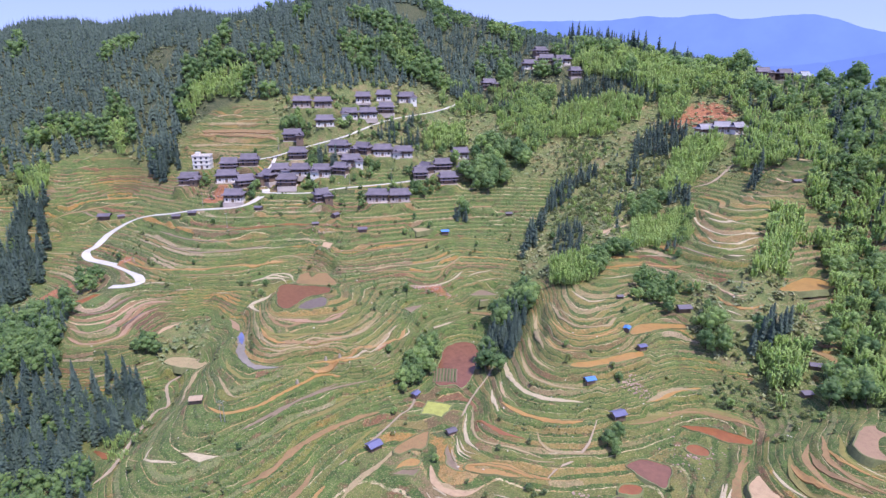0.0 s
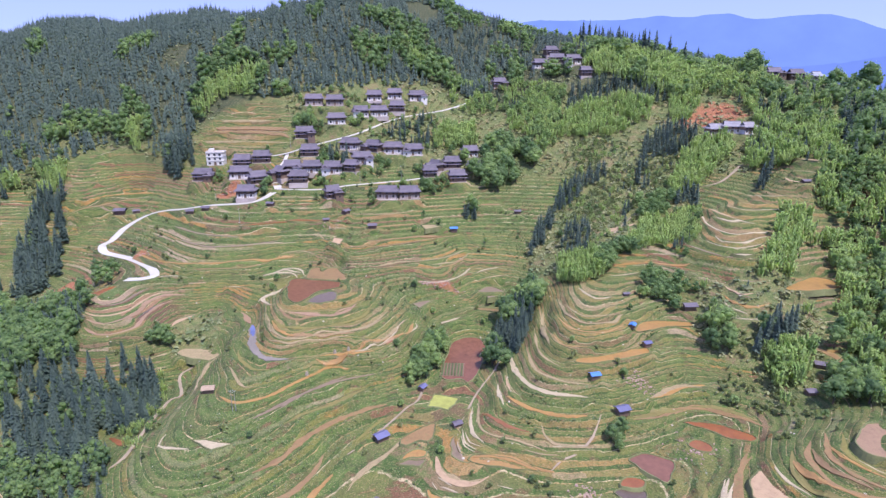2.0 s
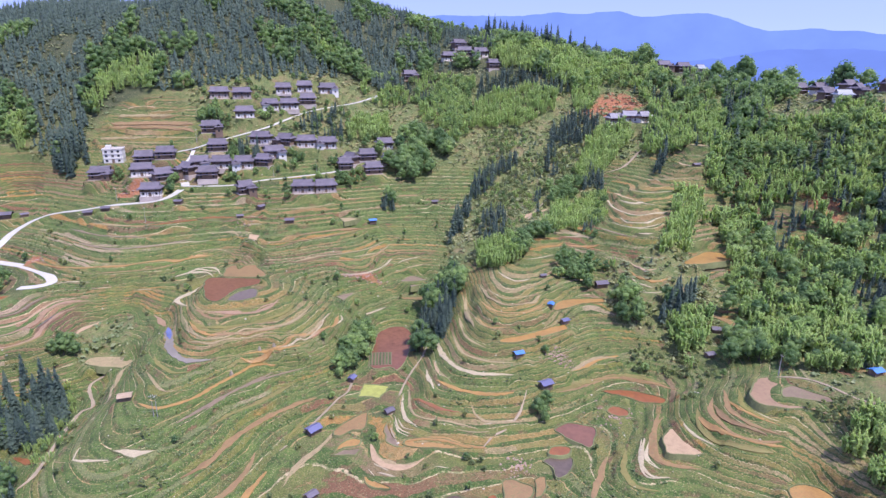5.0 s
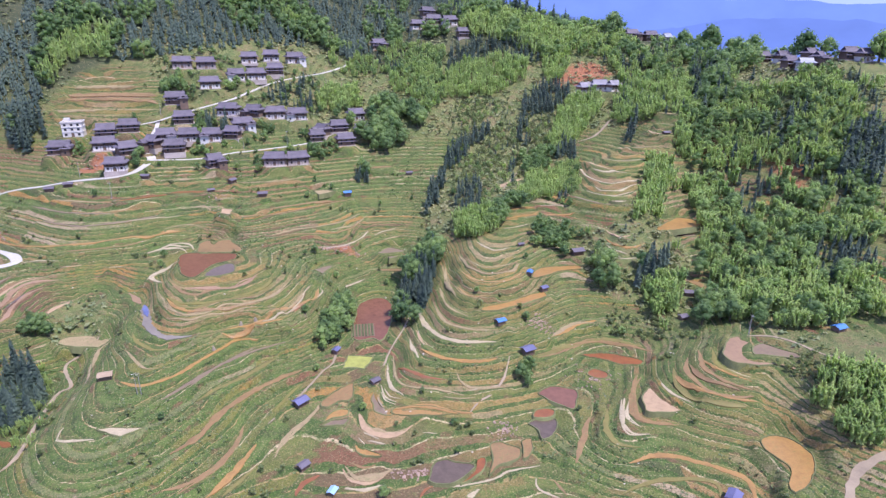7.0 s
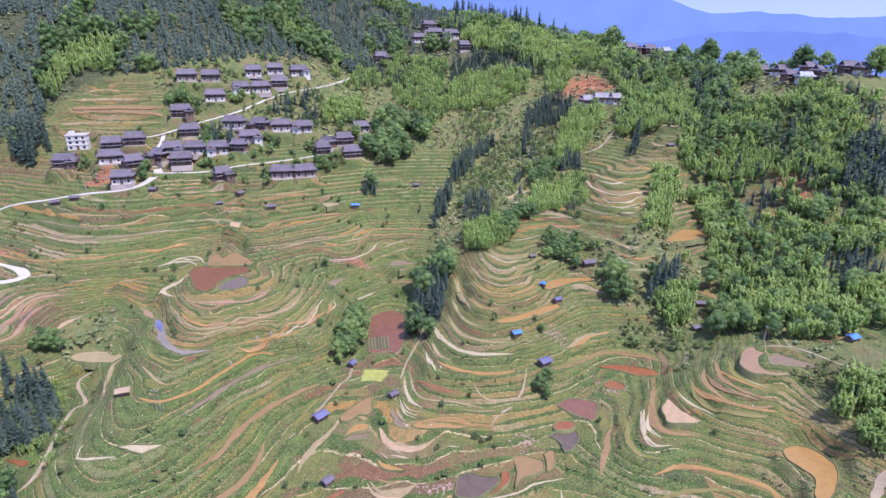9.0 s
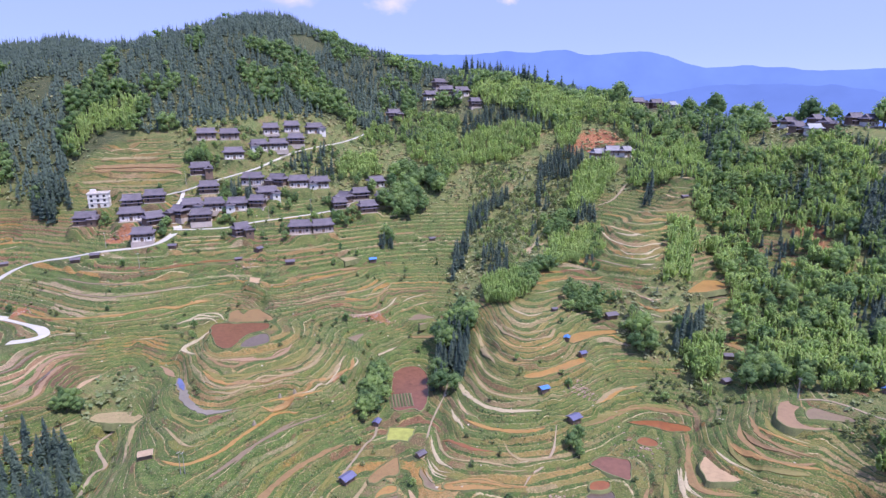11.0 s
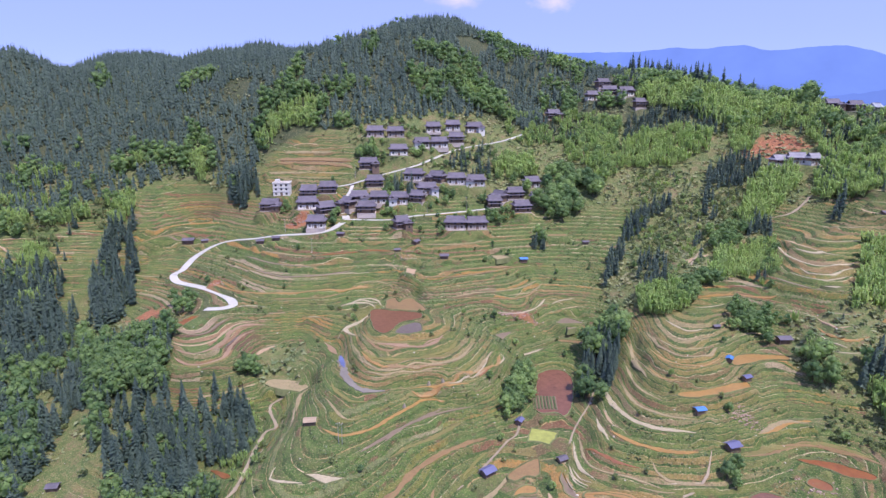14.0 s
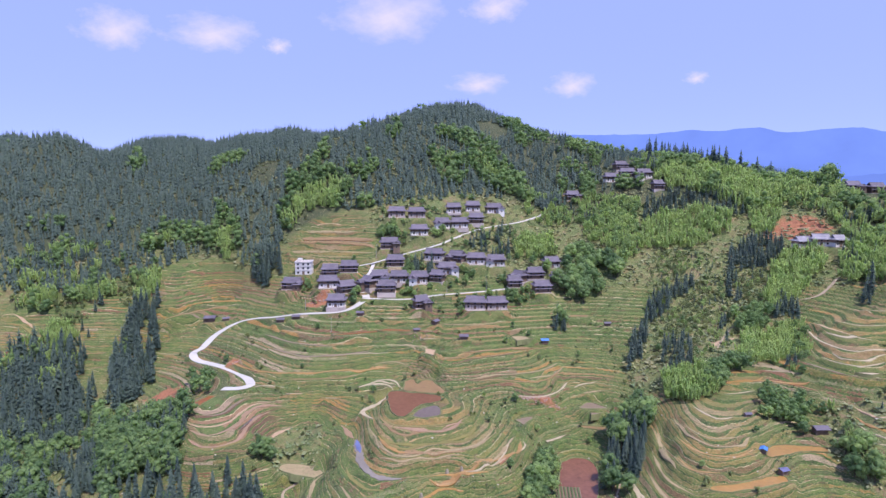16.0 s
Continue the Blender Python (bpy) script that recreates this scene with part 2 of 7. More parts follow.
plot("tan_water", [(44.9, 136.1), (47.7, 136.5), (45.7, 131), (42.5, 128.4), (43.6, 133)])
plot("rust_water", [(79.4, 172.5), (84.9, 173), (92.4, 170.9), (97.7, 167.6), (100.1, 164.5), (97.4, 162), (90.6, 164.7), (85.7, 168.7)])
plot("rust_water", [(77.8, 163.4), (82.5, 164.8), (85.2, 161.8), (83.4, 158.2), (79.3, 159.5)])
plot("salmon", [(86.8, 141), (91.4, 145.1), (93.2, 143.7), (91.7, 139.3), (94.1, 137), (96.5, 133.6), (94.2, 131.4), (87.4, 132), (84.1, 133.5)])
plot("pink", [(117.6, 145.3), (122.9, 151.7), (128.7, 153.9), (134.8, 151.8), (132.9, 147.6), (127.2, 144.5), (124.9, 140.9), (130.6, 139), (134.1, 133.9), (133.6, 128.7), (130.3, 133.8), (121.6, 135.8), (116.5, 139.3)])
plot("grey_mud", [(128.2, 144.3), (132.8, 146.1), (136.2, 141.2), (140.1, 136.4), (136.4, 135.2), (131.9, 137.7), (125.5, 140.2)])
plot("ochre", [(109.6, 114.2), (114.3, 114.9), (118.2, 112.5), (118.9, 106.9), (117.4, 102.7), (110.1, 95.9), (105.2, 94.1), (103, 94.5), (108.7, 101.6), (108, 106.1), (107.3, 110)])
plot("dark_water", [(13.5, 124.6), (16, 131.2), (18.9, 132.8), (23.6, 130.9), (27.3, 128.9), (26.3, 126.7), (21.9, 124), (17.5, 122.6)])
plot("tan_water", [(34.3, 136.9), (37.7, 137.2), (40.6, 135.1), (42.5, 132.7), (40.6, 128.6), (34.6, 127.3), (31.1, 124.4), (33.7, 130)])
plot("rust_water", [(29.3, 131.3), (31.7, 132.1), (31.1, 128.5), (27.9, 124.9), (23.3, 122.9), (21.6, 122.7), (26.5, 125.8)])
plot("ochre", [(73.8, 211.8), (80.2, 217.2), (95.5, 216.1), (96.3, 211.9), (85.9, 211.4), (73.2, 206.3)])
plot("ochre", [(45.8, 190.6), (61.2, 195.6), (73.4, 200.8), (74.2, 196.9), (61.8, 190.9), (49.2, 187.5)])
plot("ochre", [(138, 225.1), (155.8, 238.3), (162.2, 231.5), (156.6, 224), (138.8, 221.2)])
plot("pale", [(-79.6, 151.7), (-73.1, 151.4), (-65.9, 150.1), (-71.5, 146.9)])
plot("pale_tan", [(-111.1, 211.6), (-109.9, 216.6), (-97.2, 214), (-92.4, 206.9), (-96.5, 205.7)])
plot("pale_tan", [(-17, 306.2), (-11, 307.6), (-5.3, 302.4), (-13.7, 296.8)])
plot("salmon", [(-61, 289.2), (-55.9, 286.8), (-55.1, 276.4), (-60.6, 279.4)])
plot("grey_mud", [(15.5, 261.6), (23.6, 267.3), (27.6, 259.4), (17.5, 252.8)])
plot("rust_water", [(-159.3, 236.4), (-155.9, 245.8), (-152.3, 246.2), (-154.2, 233.6)])
plot("grey_mud", [(-110, 293.8), (-100.8, 295.9), (-92.1, 294.7), (-98.4, 289.5), (-109, 289.4)])
plot("rust_water", [(-88, 299.2), (-81, 302.9), (-70.6, 300.4), (-69.1, 297.1), (-82.8, 297.4)])
plot("tan_water", [(16.8, 328.8), (27.8, 329.7), (27, 324.7), (16.1, 323.2)])
plot("grey_mud", [(13.3, 261.7), (18.5, 266.8), (25.2, 261), (23.8, 259), (14, 259.3)])
plot("grey_mud", [(-17.6, 243.4), (-9.9, 247.2), (-9.6, 244.6), (-13.8, 237.1)])
plot("tan_water", [(12, 251.8), (25.1, 251.1), (24.2, 246.4), (13.7, 248.9)])
plot("pale", [(-4.3, 239.4), (7.1, 246.9), (2.2, 241.7), (-4, 236.8)])
plot("tan_water", [(-16, 164.7), (-11.7, 171), (-6.4, 175.1), (-5.2, 173.7), (-6.3, 165.2), (-10.4, 165.2), (-14.3, 162.3)])
plot("ochre", [(-15.8, 155.3), (-11.7, 161), (-7.4, 160.7), (-8.3, 157.2), (-12.6, 156.6)])
plot("grey_mud", [(-13, 155.7), (-7.7, 155.5), (-9.3, 152.3), (-16.2, 153.6)])
plot("grey_mud", [(2.1, 167.2), (2.7, 159.3), (6.6, 155.7), (5.9, 153), (1.2, 156.5), (0.6, 162.9)])
plot("ochre", [(7.5, 156.5), (12, 156.9), (19.1, 155), (27.4, 149.1), (18.1, 150.5), (7, 153.1)])
plot("ochre", [(-6.8, 143), (-4.7, 141.9), (-1.7, 138.8), (1.1, 136.2), (-4.4, 137.5)])
plot("pale", [(22.5, 118.6), (27.4, 121.3), (29.4, 121.3), (26.6, 119.6), (24.1, 117.3)])
plot("grey_mud", [(145.5, 223.5), (156.1, 223.3), (154.4, 220.4), (144.6, 220.5)])
plot("pale", [(120.1, 240.6), (124.4, 241.6), (130.4, 240.1), (125.3, 237.5)])
plot("pale_tan", [(181.7, 309.7), (188.4, 311.1), (191.7, 305.6), (189.2, 300), (183.9, 303.4)])
strip("pale", 2.6, [(24, 208.1), (24.4, 195.4), (28.3, 184.4), (35.6, 178.8), (47.6, 176.7)])
strip("pale", 2.2, [(17.7, 191), (17.7, 184.1), (18.8, 177)])
strip("pale_tan", 2, [(39, 228.5), (37.4, 217.1), (37.6, 201)])
strip("ochre", 3, [(20.2, 181.3), (28.1, 173.4), (37.6, 169.6), (46.1, 169.9)])
strip("rust_water", 2.6, [(11.3, 177.1), (18.9, 168.2), (26.2, 164.8)])
strip("pale", 1.4, [(6.8, 174.1), (7.8, 166.5), (11.1, 163)])
strip("pale", 1.4, [(4.4, 170.4), (5.3, 163.1), (8.6, 159.5)])
strip("pale_tan", 1.8, [(30.7, 167), (33.1, 160.3), (45.5, 157.7)])
strip("ochre", 2.8, [(7.2, 155.7), (16.6, 155.9), (26.9, 150.4), (32.1, 148.9)])
strip("ochre", 2.6, [(70.1, 117.4), (81.8, 117.8), (89.9, 113.2), (95.4, 108.2), (98.3, 103.9), (95, 95.5)])
strip("pale", 1.2, [(81.2, 143.8), (75.8, 133.7), (74.9, 126.7), (81, 125.8)])
strip("pale", 1, [(84.3, 143.9), (78.9, 135.2), (79.7, 128.8)])
strip("pale", 1.6, [(95.5, 144.5), (95.7, 138.3), (98.6, 131.8)])
strip("tan_water", 3.2, [(-58.1, 142.6), (-51.1, 150.3), (-44.7, 163.9), (-34.8, 174), (-22.6, 181.9)])
strip("pale_tan", 1.6, [(-29.9, 143.4), (-20, 158.9), (-12.2, 170.9)])
strip("pale", 1.8, [(-89.4, 155.6), (-89.9, 151.5), (-87.6, 149.1), (-78.9, 148)])
strip("pale_tan", 1.6, [(-95.9, 152.8), (-92.3, 151.5)])
strip("pale", 1.6, [(-85.9, 233.3), (-83, 236.7), (-79.2, 240.5), (-75.4, 246.5)])
strip("pale", 1.8, [(-89.6, 259.6), (-81, 266.4), (-72.3, 262.8)])
strip("pale_tan", 2, [(-92.5, 189.3), (-94, 200.9), (-90.3, 203.7)])
strip("pale", 2, [(54.9, 235.9), (59.6, 223.9), (66.7, 225.5)])
strip("salmon", 3, [(75.1, 278.5), (85.9, 289.7), (92.4, 289.8)])
strip("ochre", 2.6, [(73.4, 250.1), (87.1, 252.5), (105.8, 245.9)])
strip("tan_water", 3, [(133, 198.9), (139.1, 193.8), (141.3, 185.2)])
strip("tan_water", 2.4, [(77.1, 178.5), (88.7, 178.6), (101.7, 172.3)])
strip("ochre", 2.4, [(100.9, 147), (100.5, 138.2), (107.2, 129), (115.2, 124.4)])
strip("tan_water", 1.8, [(107.3, 148.1), (106.2, 138.2), (112.5, 128.9)])
strip("ochre", 1.6, [(111.7, 149), (111.9, 139.3), (117.8, 130.8)])
strip("tan_water", 1.8, [(93.6, 153.6), (87.3, 146.8), (81.7, 132), (91.5, 126.7)])
strip("pale_tan", 1.8, [(-10.5, 134.1), (-7.6, 129.5), (3.8, 130.5)])
strip("tan_water", 2, [(-64.4, 198.6), (-51.2, 202.4), (-37.4, 204.9)])
strip("ochre", 2, [(-50.8, 193.9), (-37.5, 198.1), (-19.2, 213.8), (-15.8, 226)])
strip("ochre", 2.4, [(-161.6, 284.1), (-140, 267.9), (-116.7, 263.2), (-92.5, 270.9), (-76.7, 276.3)])
strip("tan_water", 2, [(-135.9, 299.2), (-122.4, 293), (-110.2, 289.7)])
strip("grey_mud", 2, [(-150.7, 303.1), (-129.5, 287.4), (-108.6, 282)])
strip("tan_water", 2, [(-43.3, 281.7), (-26.1, 289.6), (-4.5, 299.3)])
strip("pale_tan", 1.4, [(-9.5, 269.2), (2.4, 278.3), (9.4, 289.8)])
strip("pale_tan", 1.6, [(-216.8, 305.6), (-206.7, 303.1), (-198.1, 303.8)])
strip("grey_mud", 2, [(-216.2, 319.5), (-204.5, 326.7), (-186, 332)])
strip("pink", 2.5, [(-65.8, 216.3), (-55.3, 215.1), (-46.9, 215.5), (-42, 219.7), (-39.8, 225.8)])
strip("olive", 2.2, [(-73, 215.7), (-64.6, 206.7), (-54.5, 205.8), (-44.8, 209.5), (-36.8, 215.7), (-33.7, 225)])
strip("ochre", 2.0, [(-69.8, 208.2), (-64, 202.9), (-58.2, 201.6)])
strip("pale_tan", 0.8, [(-76.9, 222.3), (-73, 213.3), (-70.3, 206), (-62, 199), (-53.4, 201.4), (-41.3, 204.6), (-33.3, 209), (-25.8, 222.5)])
strip("pale_tan", 0.8, [(-69.5, 200.4), (-60.1, 196.4), (-49.3, 201), (-38.9, 203.5)])
strip("pale", 0.9, [(-36.3, 198.3), (-29, 200.9), (-24.8, 207.2), (-19.6, 223)])
strip("rust_water", 2.5, [(-24.8, 203.4), (-22.2, 208.8), (-20.6, 213.2)])
strip("ochre", 1.6, [(-50.7, 195.4), (-44.5, 197.6), (-36.3, 197.1), (-28.9, 199)])
strip("ochre", 2.2, [(-78.1, 171.8), (-71.6, 168.1), (-65.3, 170.4), (-60.3, 174.6), (-55.5, 181.5), (-50.1, 187.4), (-45.9, 192.9), (-37.9, 193.6)])
strip("olive", 2.0, [(-81, 198.6), (-77.8, 192.2), (-70.9, 185.4), (-64.8, 185)])
strip("pale_tan", 1.4, [(-80.6, 189), (-75.1, 180.3), (-70.3, 175.2), (-66.9, 176.1)])
strip("grey_mud", 1.6, [(-56.8, 168.8), (-52.1, 176.9), (-45.3, 183.5), (-36.2, 189.4), (-28.1, 192.8)])
strip("tan_water", 1.6, [(-123, 258.6), (-112.1, 259.8), (-99.4, 262), (-90.4, 269.4)])
strip("pale", 1.5, [(-103.3, 251.4), (-98, 251)])
strip("pale_tan", 1.2, [(45.7, 230), (46.2, 216.2), (52.2, 205.9), (62.4, 207.9), (68.8, 214.8)])
strip("ochre", 1.4, [(43.2, 216), (47, 204.4), (57.6, 201.4), (67.5, 208.4)])
strip("ochre", 1.2, [(39.8, 206.5), (42.4, 197.3), (50.9, 195.7)])
strip("pale_tan", 1.4, [(34.4, 216.4), (34.1, 199.2), (39.6, 188.6)])
strip("pale_tan", 1.6, [(30, 204.4), (31.7, 190.8), (39.8, 182.9), (49.8, 180.9)])
strip("salmon", 1.4, [(20.8, 194.5), (21.5, 184.6), (23.8, 181.6)])
strip("pale_tan", 1.2, [(10.7, 186.7), (9.9, 173), (13, 165.7), (23.2, 161.3), (31.2, 156.9)])
strip("pale", 1.2, [(33.1, 158.5), (39.3, 158.8), (44.4, 159.1)])
strip("pale_tan", 1.4, [(24.1, 158), (28.9, 155.8), (34.4, 155.3)])
strip("pale_tan", 0.9, [(50.6, 225.6), (56, 216.1), (66.6, 219)])
strip("pale_tan", 0.9, [(47, 222.4), (52.7, 210.5), (65.6, 213.3)])
strip("tan_water", 1.6, [(-53.5, 275), (-40.9, 277.5), (-24.5, 285.4), (-5.7, 297.1), (3.5, 302.4)])
strip("pale_tan", 1.4, [(-37, 265.9), (-26.9, 270.9), (-15.3, 272.8), (-3.1, 279), (6.3, 291.2)])
strip("tan_water", 1.6, [(-35.9, 264.3), (-24.5, 268.3), (-11, 265.8), (-1.7, 270.2), (6.8, 285)])
strip("pale", 1.5, [(-17, 257), (-5, 256.4), (3.5, 264.6), (9.5, 277.2)])
strip("pale", 1.6, [(12.6, 273.7), (17.6, 276.8), (23.7, 278.4)])
strip("salmon", 1.6, [(16.7, 270.2), (25, 272.5)])
strip("pale_tan", 1.2, [(-85, 276), (-76.8, 280), (-69.3, 277)])
strip("pale", 1.0, [(-104.1, 277), (-93.2, 279.7), (-79.6, 283.9)])
strip("pale", 1.2, [(8.2, 183.4), (7.3, 174.1), (8.3, 167.2), (11.3, 162.2)])
strip("pale", 1.2, [(5.3, 168.6), (6.9, 162.9), (9.9, 161)])
strip("pale", 1.2, [(4, 166.7), (5.2, 161.1), (8.1, 158.4)])
strip("pale_tan", 3.2, [(-3.8, 155.8), (-1.9, 149.7), (4.5, 144.9), (10.2, 146.6)])
strip("pale", 1.3, [(-3.5, 147.4), (0.8, 143.1)])
strip("pale", 1.2, [(-5.1, 145.2), (-3.4, 142)])
strip("pale", 1.2, [(-2.5, 143.2), (2.3, 140.7)])
strip("pale_tan", 2.8, [(-9.7, 134.6), (-6.9, 129.9), (-1.4, 129.2), (4, 131.2)])
strip("pale", 2.0, [(-10.2, 126.6), (-5.4, 125.4), (0.2, 125.9)])
strip("pale_tan", 2.0, [(-29.8, 141.4), (-27.6, 148.9), (-23.7, 154.8), (-19.5, 159.5)])
strip("pale", 1.0, [(12.9, 123.6), (22.1, 122.2), (32.2, 123.2), (36.8, 125.2), (46.5, 125.6)])
strip("ochre", 1.8, [(72.9, 249.7), (86.1, 252.3), (91, 255.3)])
strip("rust_water", 2.0, [(96.6, 249.3), (102.3, 244.6), (106, 239.9)])
strip("pale", 1.4, [(93, 258.2), (101.9, 255.8)])
strip("pale", 1.0, [(69.7, 242.3), (75.6, 243.5), (83.8, 246.9)])
strip("salmon", 3.0, [(79.7, 286.7), (90.5, 293.8), (96.6, 299.1)])
strip("pale", 2.0, [(76.2, 278.4), (84.9, 278)])
strip("ochre", 2.6, [(-46.7, 128.1), (-41.1, 135.7), (-37.2, 143.9), (-35.5, 147.9)])
strip("tan_water", 2.4, [(-58.2, 131), (-50.3, 133.9), (-45.2, 139.6), (-41.5, 147.2), (-39.9, 155.6)])
strip("olive", 2.4, [(-42.6, 128.7), (-37.3, 135.5), (-34.5, 139.4)])
strip("rust_water", 4, [(-23.4, 126.5), (-21.5, 130.7), (-17.1, 133)])
strip("salmon", 2.6, [(-10.3, 133.9), (-9, 130.1), (-4.8, 128), (0.1, 129.2), (4, 131.4)])
strip("pale", 2.4, [(-10, 127.2), (-5.1, 124.9), (0.1, 125.9)])
strip("tan_water", 2, [(-8.6, 136.1), (-4.4, 132.9), (-1, 133.5)])
strip("pale", 1.8, [(-3.2, 146.6), (0.8, 143.5)])
strip("pale", 1.6, [(-1.8, 143.1), (2.7, 140.8)])
strip("salmon", 3, [(-4.1, 156.9), (-2.9, 149.5), (1, 145.2), (7.9, 144.4), (12.1, 147.8)])
strip("pale", 1.4, [(14.6, 144.3), (18.9, 142.9)])
strip("rust_water", 2.4, [(9.8, 119.9), (11.9, 122.7), (14.9, 123.6)])
strip("olive", 2.2, [(-54.7, 163.9), (-48.8, 170.5), (-41.5, 176.5), (-31.6, 186.4)])
strip("grey_mud", 2, [(-64, 162.3), (-57.3, 171), (-49.8, 179.8), (-38.5, 190.7)])
strip("tan_water", 2.2, [(-53.9, 129.6), (-46.4, 136.6), (-42.7, 143.8), (-41.1, 150.8)])
strip("olive", 2, [(-30.9, 162.2), (-26.6, 170.8), (-22.9, 176.2)])
strip("olive", 2.8, [(102.5, 149.3), (98.9, 140.3), (100.5, 132.4), (106, 126.5), (111.4, 124)])
strip("tan_water", 2.2, [(109.2, 151.9), (104.4, 144.5), (104, 134.4), (108.5, 128.6), (115.1, 126.1)])
strip("tan_water", 2.2, [(114.4, 153.9), (109.3, 142.7), (110.9, 134.1), (116.4, 128.2)])
strip("olive", 2.2, [(117.9, 151.4), (113.4, 141.5), (116.1, 134.7), (121, 131.2)])
strip("pale", 1.4, [(114.7, 138.9), (117.1, 134.4), (119.1, 132.9)])
strip("tan_water", 2.6, [(92.8, 155.2), (85.4, 144.8), (80.7, 135.5), (83, 130.3), (89.9, 128)])
strip("pale", 1.8, [(82.4, 144.1), (76, 133.3), (76.2, 127), (81, 125.6)])
strip("pale", 1.6, [(82.4, 141.4), (77.8, 133.8), (79.6, 129.1)])
strip("olive", 2.6, [(74.9, 141.4), (69.6, 130.7), (69.9, 124.5), (76, 121.5)])
strip("tan_water", 2.6, [(68.4, 140.1), (60.9, 128.9), (56.4, 122.7)])
strip("pale", 2.4, [(95.2, 144.2), (95.7, 138.1), (98.3, 132.6)])
strip("olive", 2, [(64.1, 109.7), (73.5, 110.9), (84, 109.3), (90.2, 105.7), (88.4, 101.5)])
strip("tan_water", 2.4, [(48.5, 120), (50.2, 113.8)])
strip("pale", 1.8, [(44, 121.9), (43.4, 117.5), (47.9, 113.2)])
strip("olive", 3, [(62.1, 171.7), (78.6, 178.1), (93.9, 179.9), (104, 171.6)])
strip("pale_tan", 3, [(70.8, 180.3), (82.9, 188.8), (91.6, 188)])
track(2.2, [(-218.4, 189.0), (-215.3, 192.6), (-217.8, 202.0)])
track(1.0, [(79.7, 277.7), (91.2, 298.9), (100.0, 309.5), (108.9, 317.7)])
track(0.8, [(51.2, 171.4), (48.2, 165.4), (45.6, 160.8), (39.9, 155.5), (35.0, 153.3), (30.3, 148.2)])
strip("pale", 2.2, [(-89.5, 258.6), (-84.4, 262.9), (-77.7, 263.6), (-73.1, 258.4)])
strip("pale", 1.8, [(-82.9, 267.2), (-77.0, 268.5), (-73.1, 266.3), (-70.3, 260.1)])
strip("pale", 2.4, [(-72.7, 256.1), (-76.0, 245.4), (-80.2, 239.9), (-82.7, 236.6), (-76.8, 228.1)])
strip("pale", 1.2, [(-38.4, 198.1), (-33.1, 198.7), (-28.4, 201.9)])
strip("pale_tan", 1.4, [(-34.3, 203.7), (-30.6, 202.0), (-27.1, 205.8), (-23.1, 214.0), (-18.6, 223.9)])
strip("pale", 1.8, [(-15.1, 226.2), (-14.1, 222.7), (-17.8, 215.7)])
strip("salmon", 3, [(-26.0, 203.3), (-23.0, 208.5), (-20.7, 212.6)])
strip("pink", 2.4, [(-47.5, 216.4), (-43.8, 220.3), (-39.3, 223.3)])
strip("tan_water", 2.0, [(-71.1, 220.0), (-65.5, 214.0), (-60.2, 211.3), (-54.9, 214.9), (-48.1, 215.5)])
strip("ochre", 2.4, [(-71.8, 212.9), (-67.1, 205.1), (-62.0, 200.3), (-58.8, 199.8)])
strip("pale_tan", 1.1, [(-71.3, 210.1), (-68.0, 203.8), (-63.0, 199.2), (-56.5, 198.9), (-53.6, 201.5), (-49.5, 204.5), (-41.9, 205.1), (-34.4, 208.8), (-29.9, 216.4), (-26.9, 225.3)])
strip("olive", 1.6, [(-72.6, 225.4), (-66.8, 218.6), (-58.6, 217.3), (-49.6, 219.3), (-42.8, 222.8), (-37.9, 230.2)])
strip("olive", 2.0, [(-70.5, 212.3), (-64.7, 204.0), (-59.0, 202.0), (-54.0, 205.7), (-46.5, 208.2), (-37.7, 210.8), (-32.3, 220.7)])
strip("pink", 2.0, [(-148.3, 212.3), (-140.2, 208.4), (-133.9, 209.7), (-129.3, 215.5), (-129.6, 226.3), (-129.1, 235.6), (-125.8, 242.0)])
strip("pink", 2.2, [(-150.1, 217.3), (-140.9, 212.9), (-135.7, 217.1), (-133.4, 225.8), (-133.7, 235.9), (-131.4, 243.4), (-121.9, 246.2)])
strip("mulch", 1.6, [(-131.4, 222.6), (-130.7, 231.1), (-129.2, 237.2), (-126.6, 240.6)])
strip("salmon", 1.5, [(-153.8, 222.5), (-146.1, 219.0), (-139.7, 220.9), (-136.5, 227.6), (-136.1, 235.8), (-134.2, 244.1), (-127.6, 247.5)])
strip("grey_mud", 1.8, [(-149.6, 227.2), (-144.7, 227.0), (-141.6, 231.1), (-140.7, 241.2), (-139.2, 247.2)])
strip("olive", 2.2, [(-146.2, 208.7), (-138.5, 206.9), (-131.7, 209.8), (-127.4, 216.3)])
strip("salmon", 3, [(-119.9, 223.9), (-119.0, 232.0), (-114.5, 238.0)])
strip("pale", 1.2, [(-138.3, 255.5), (-133.3, 257.1), (-123.9, 254.9)])
strip("pale", 1.0, [(-122.1, 251.5), (-114.4, 252.5)])
strip("pale", 1.4, [(-103.0, 251.4), (-98.7, 251.0)])
strip("ochre", 3, [(70.5, 180.4), (78.5, 184.0), (84.7, 188.4), (93.2, 189.5)])
strip("tan_water", 2.6, [(62.3, 171.6), (72.9, 174.6), (86.2, 180.5), (92.2, 178.7), (100.6, 173.1), (105.6, 166.4)])
strip("pale_tan", 2.6, [(-69.9, 291.4), (-65.8, 286.2)])
strip("pale_tan", 2.4, [(-64.3, 300.7), (-59.3, 299.7)])
strip("pale", 2.0, [(-62.5, 294.6), (-55.9, 294.2)])
strip("pale_tan", 1.4, [(-54.7, 306.3), (-37.8, 306.4), (-25.4, 311.0)])
strip("salmon", 2.4, [(-324.1, 333.3), (-312.8, 331.4)])
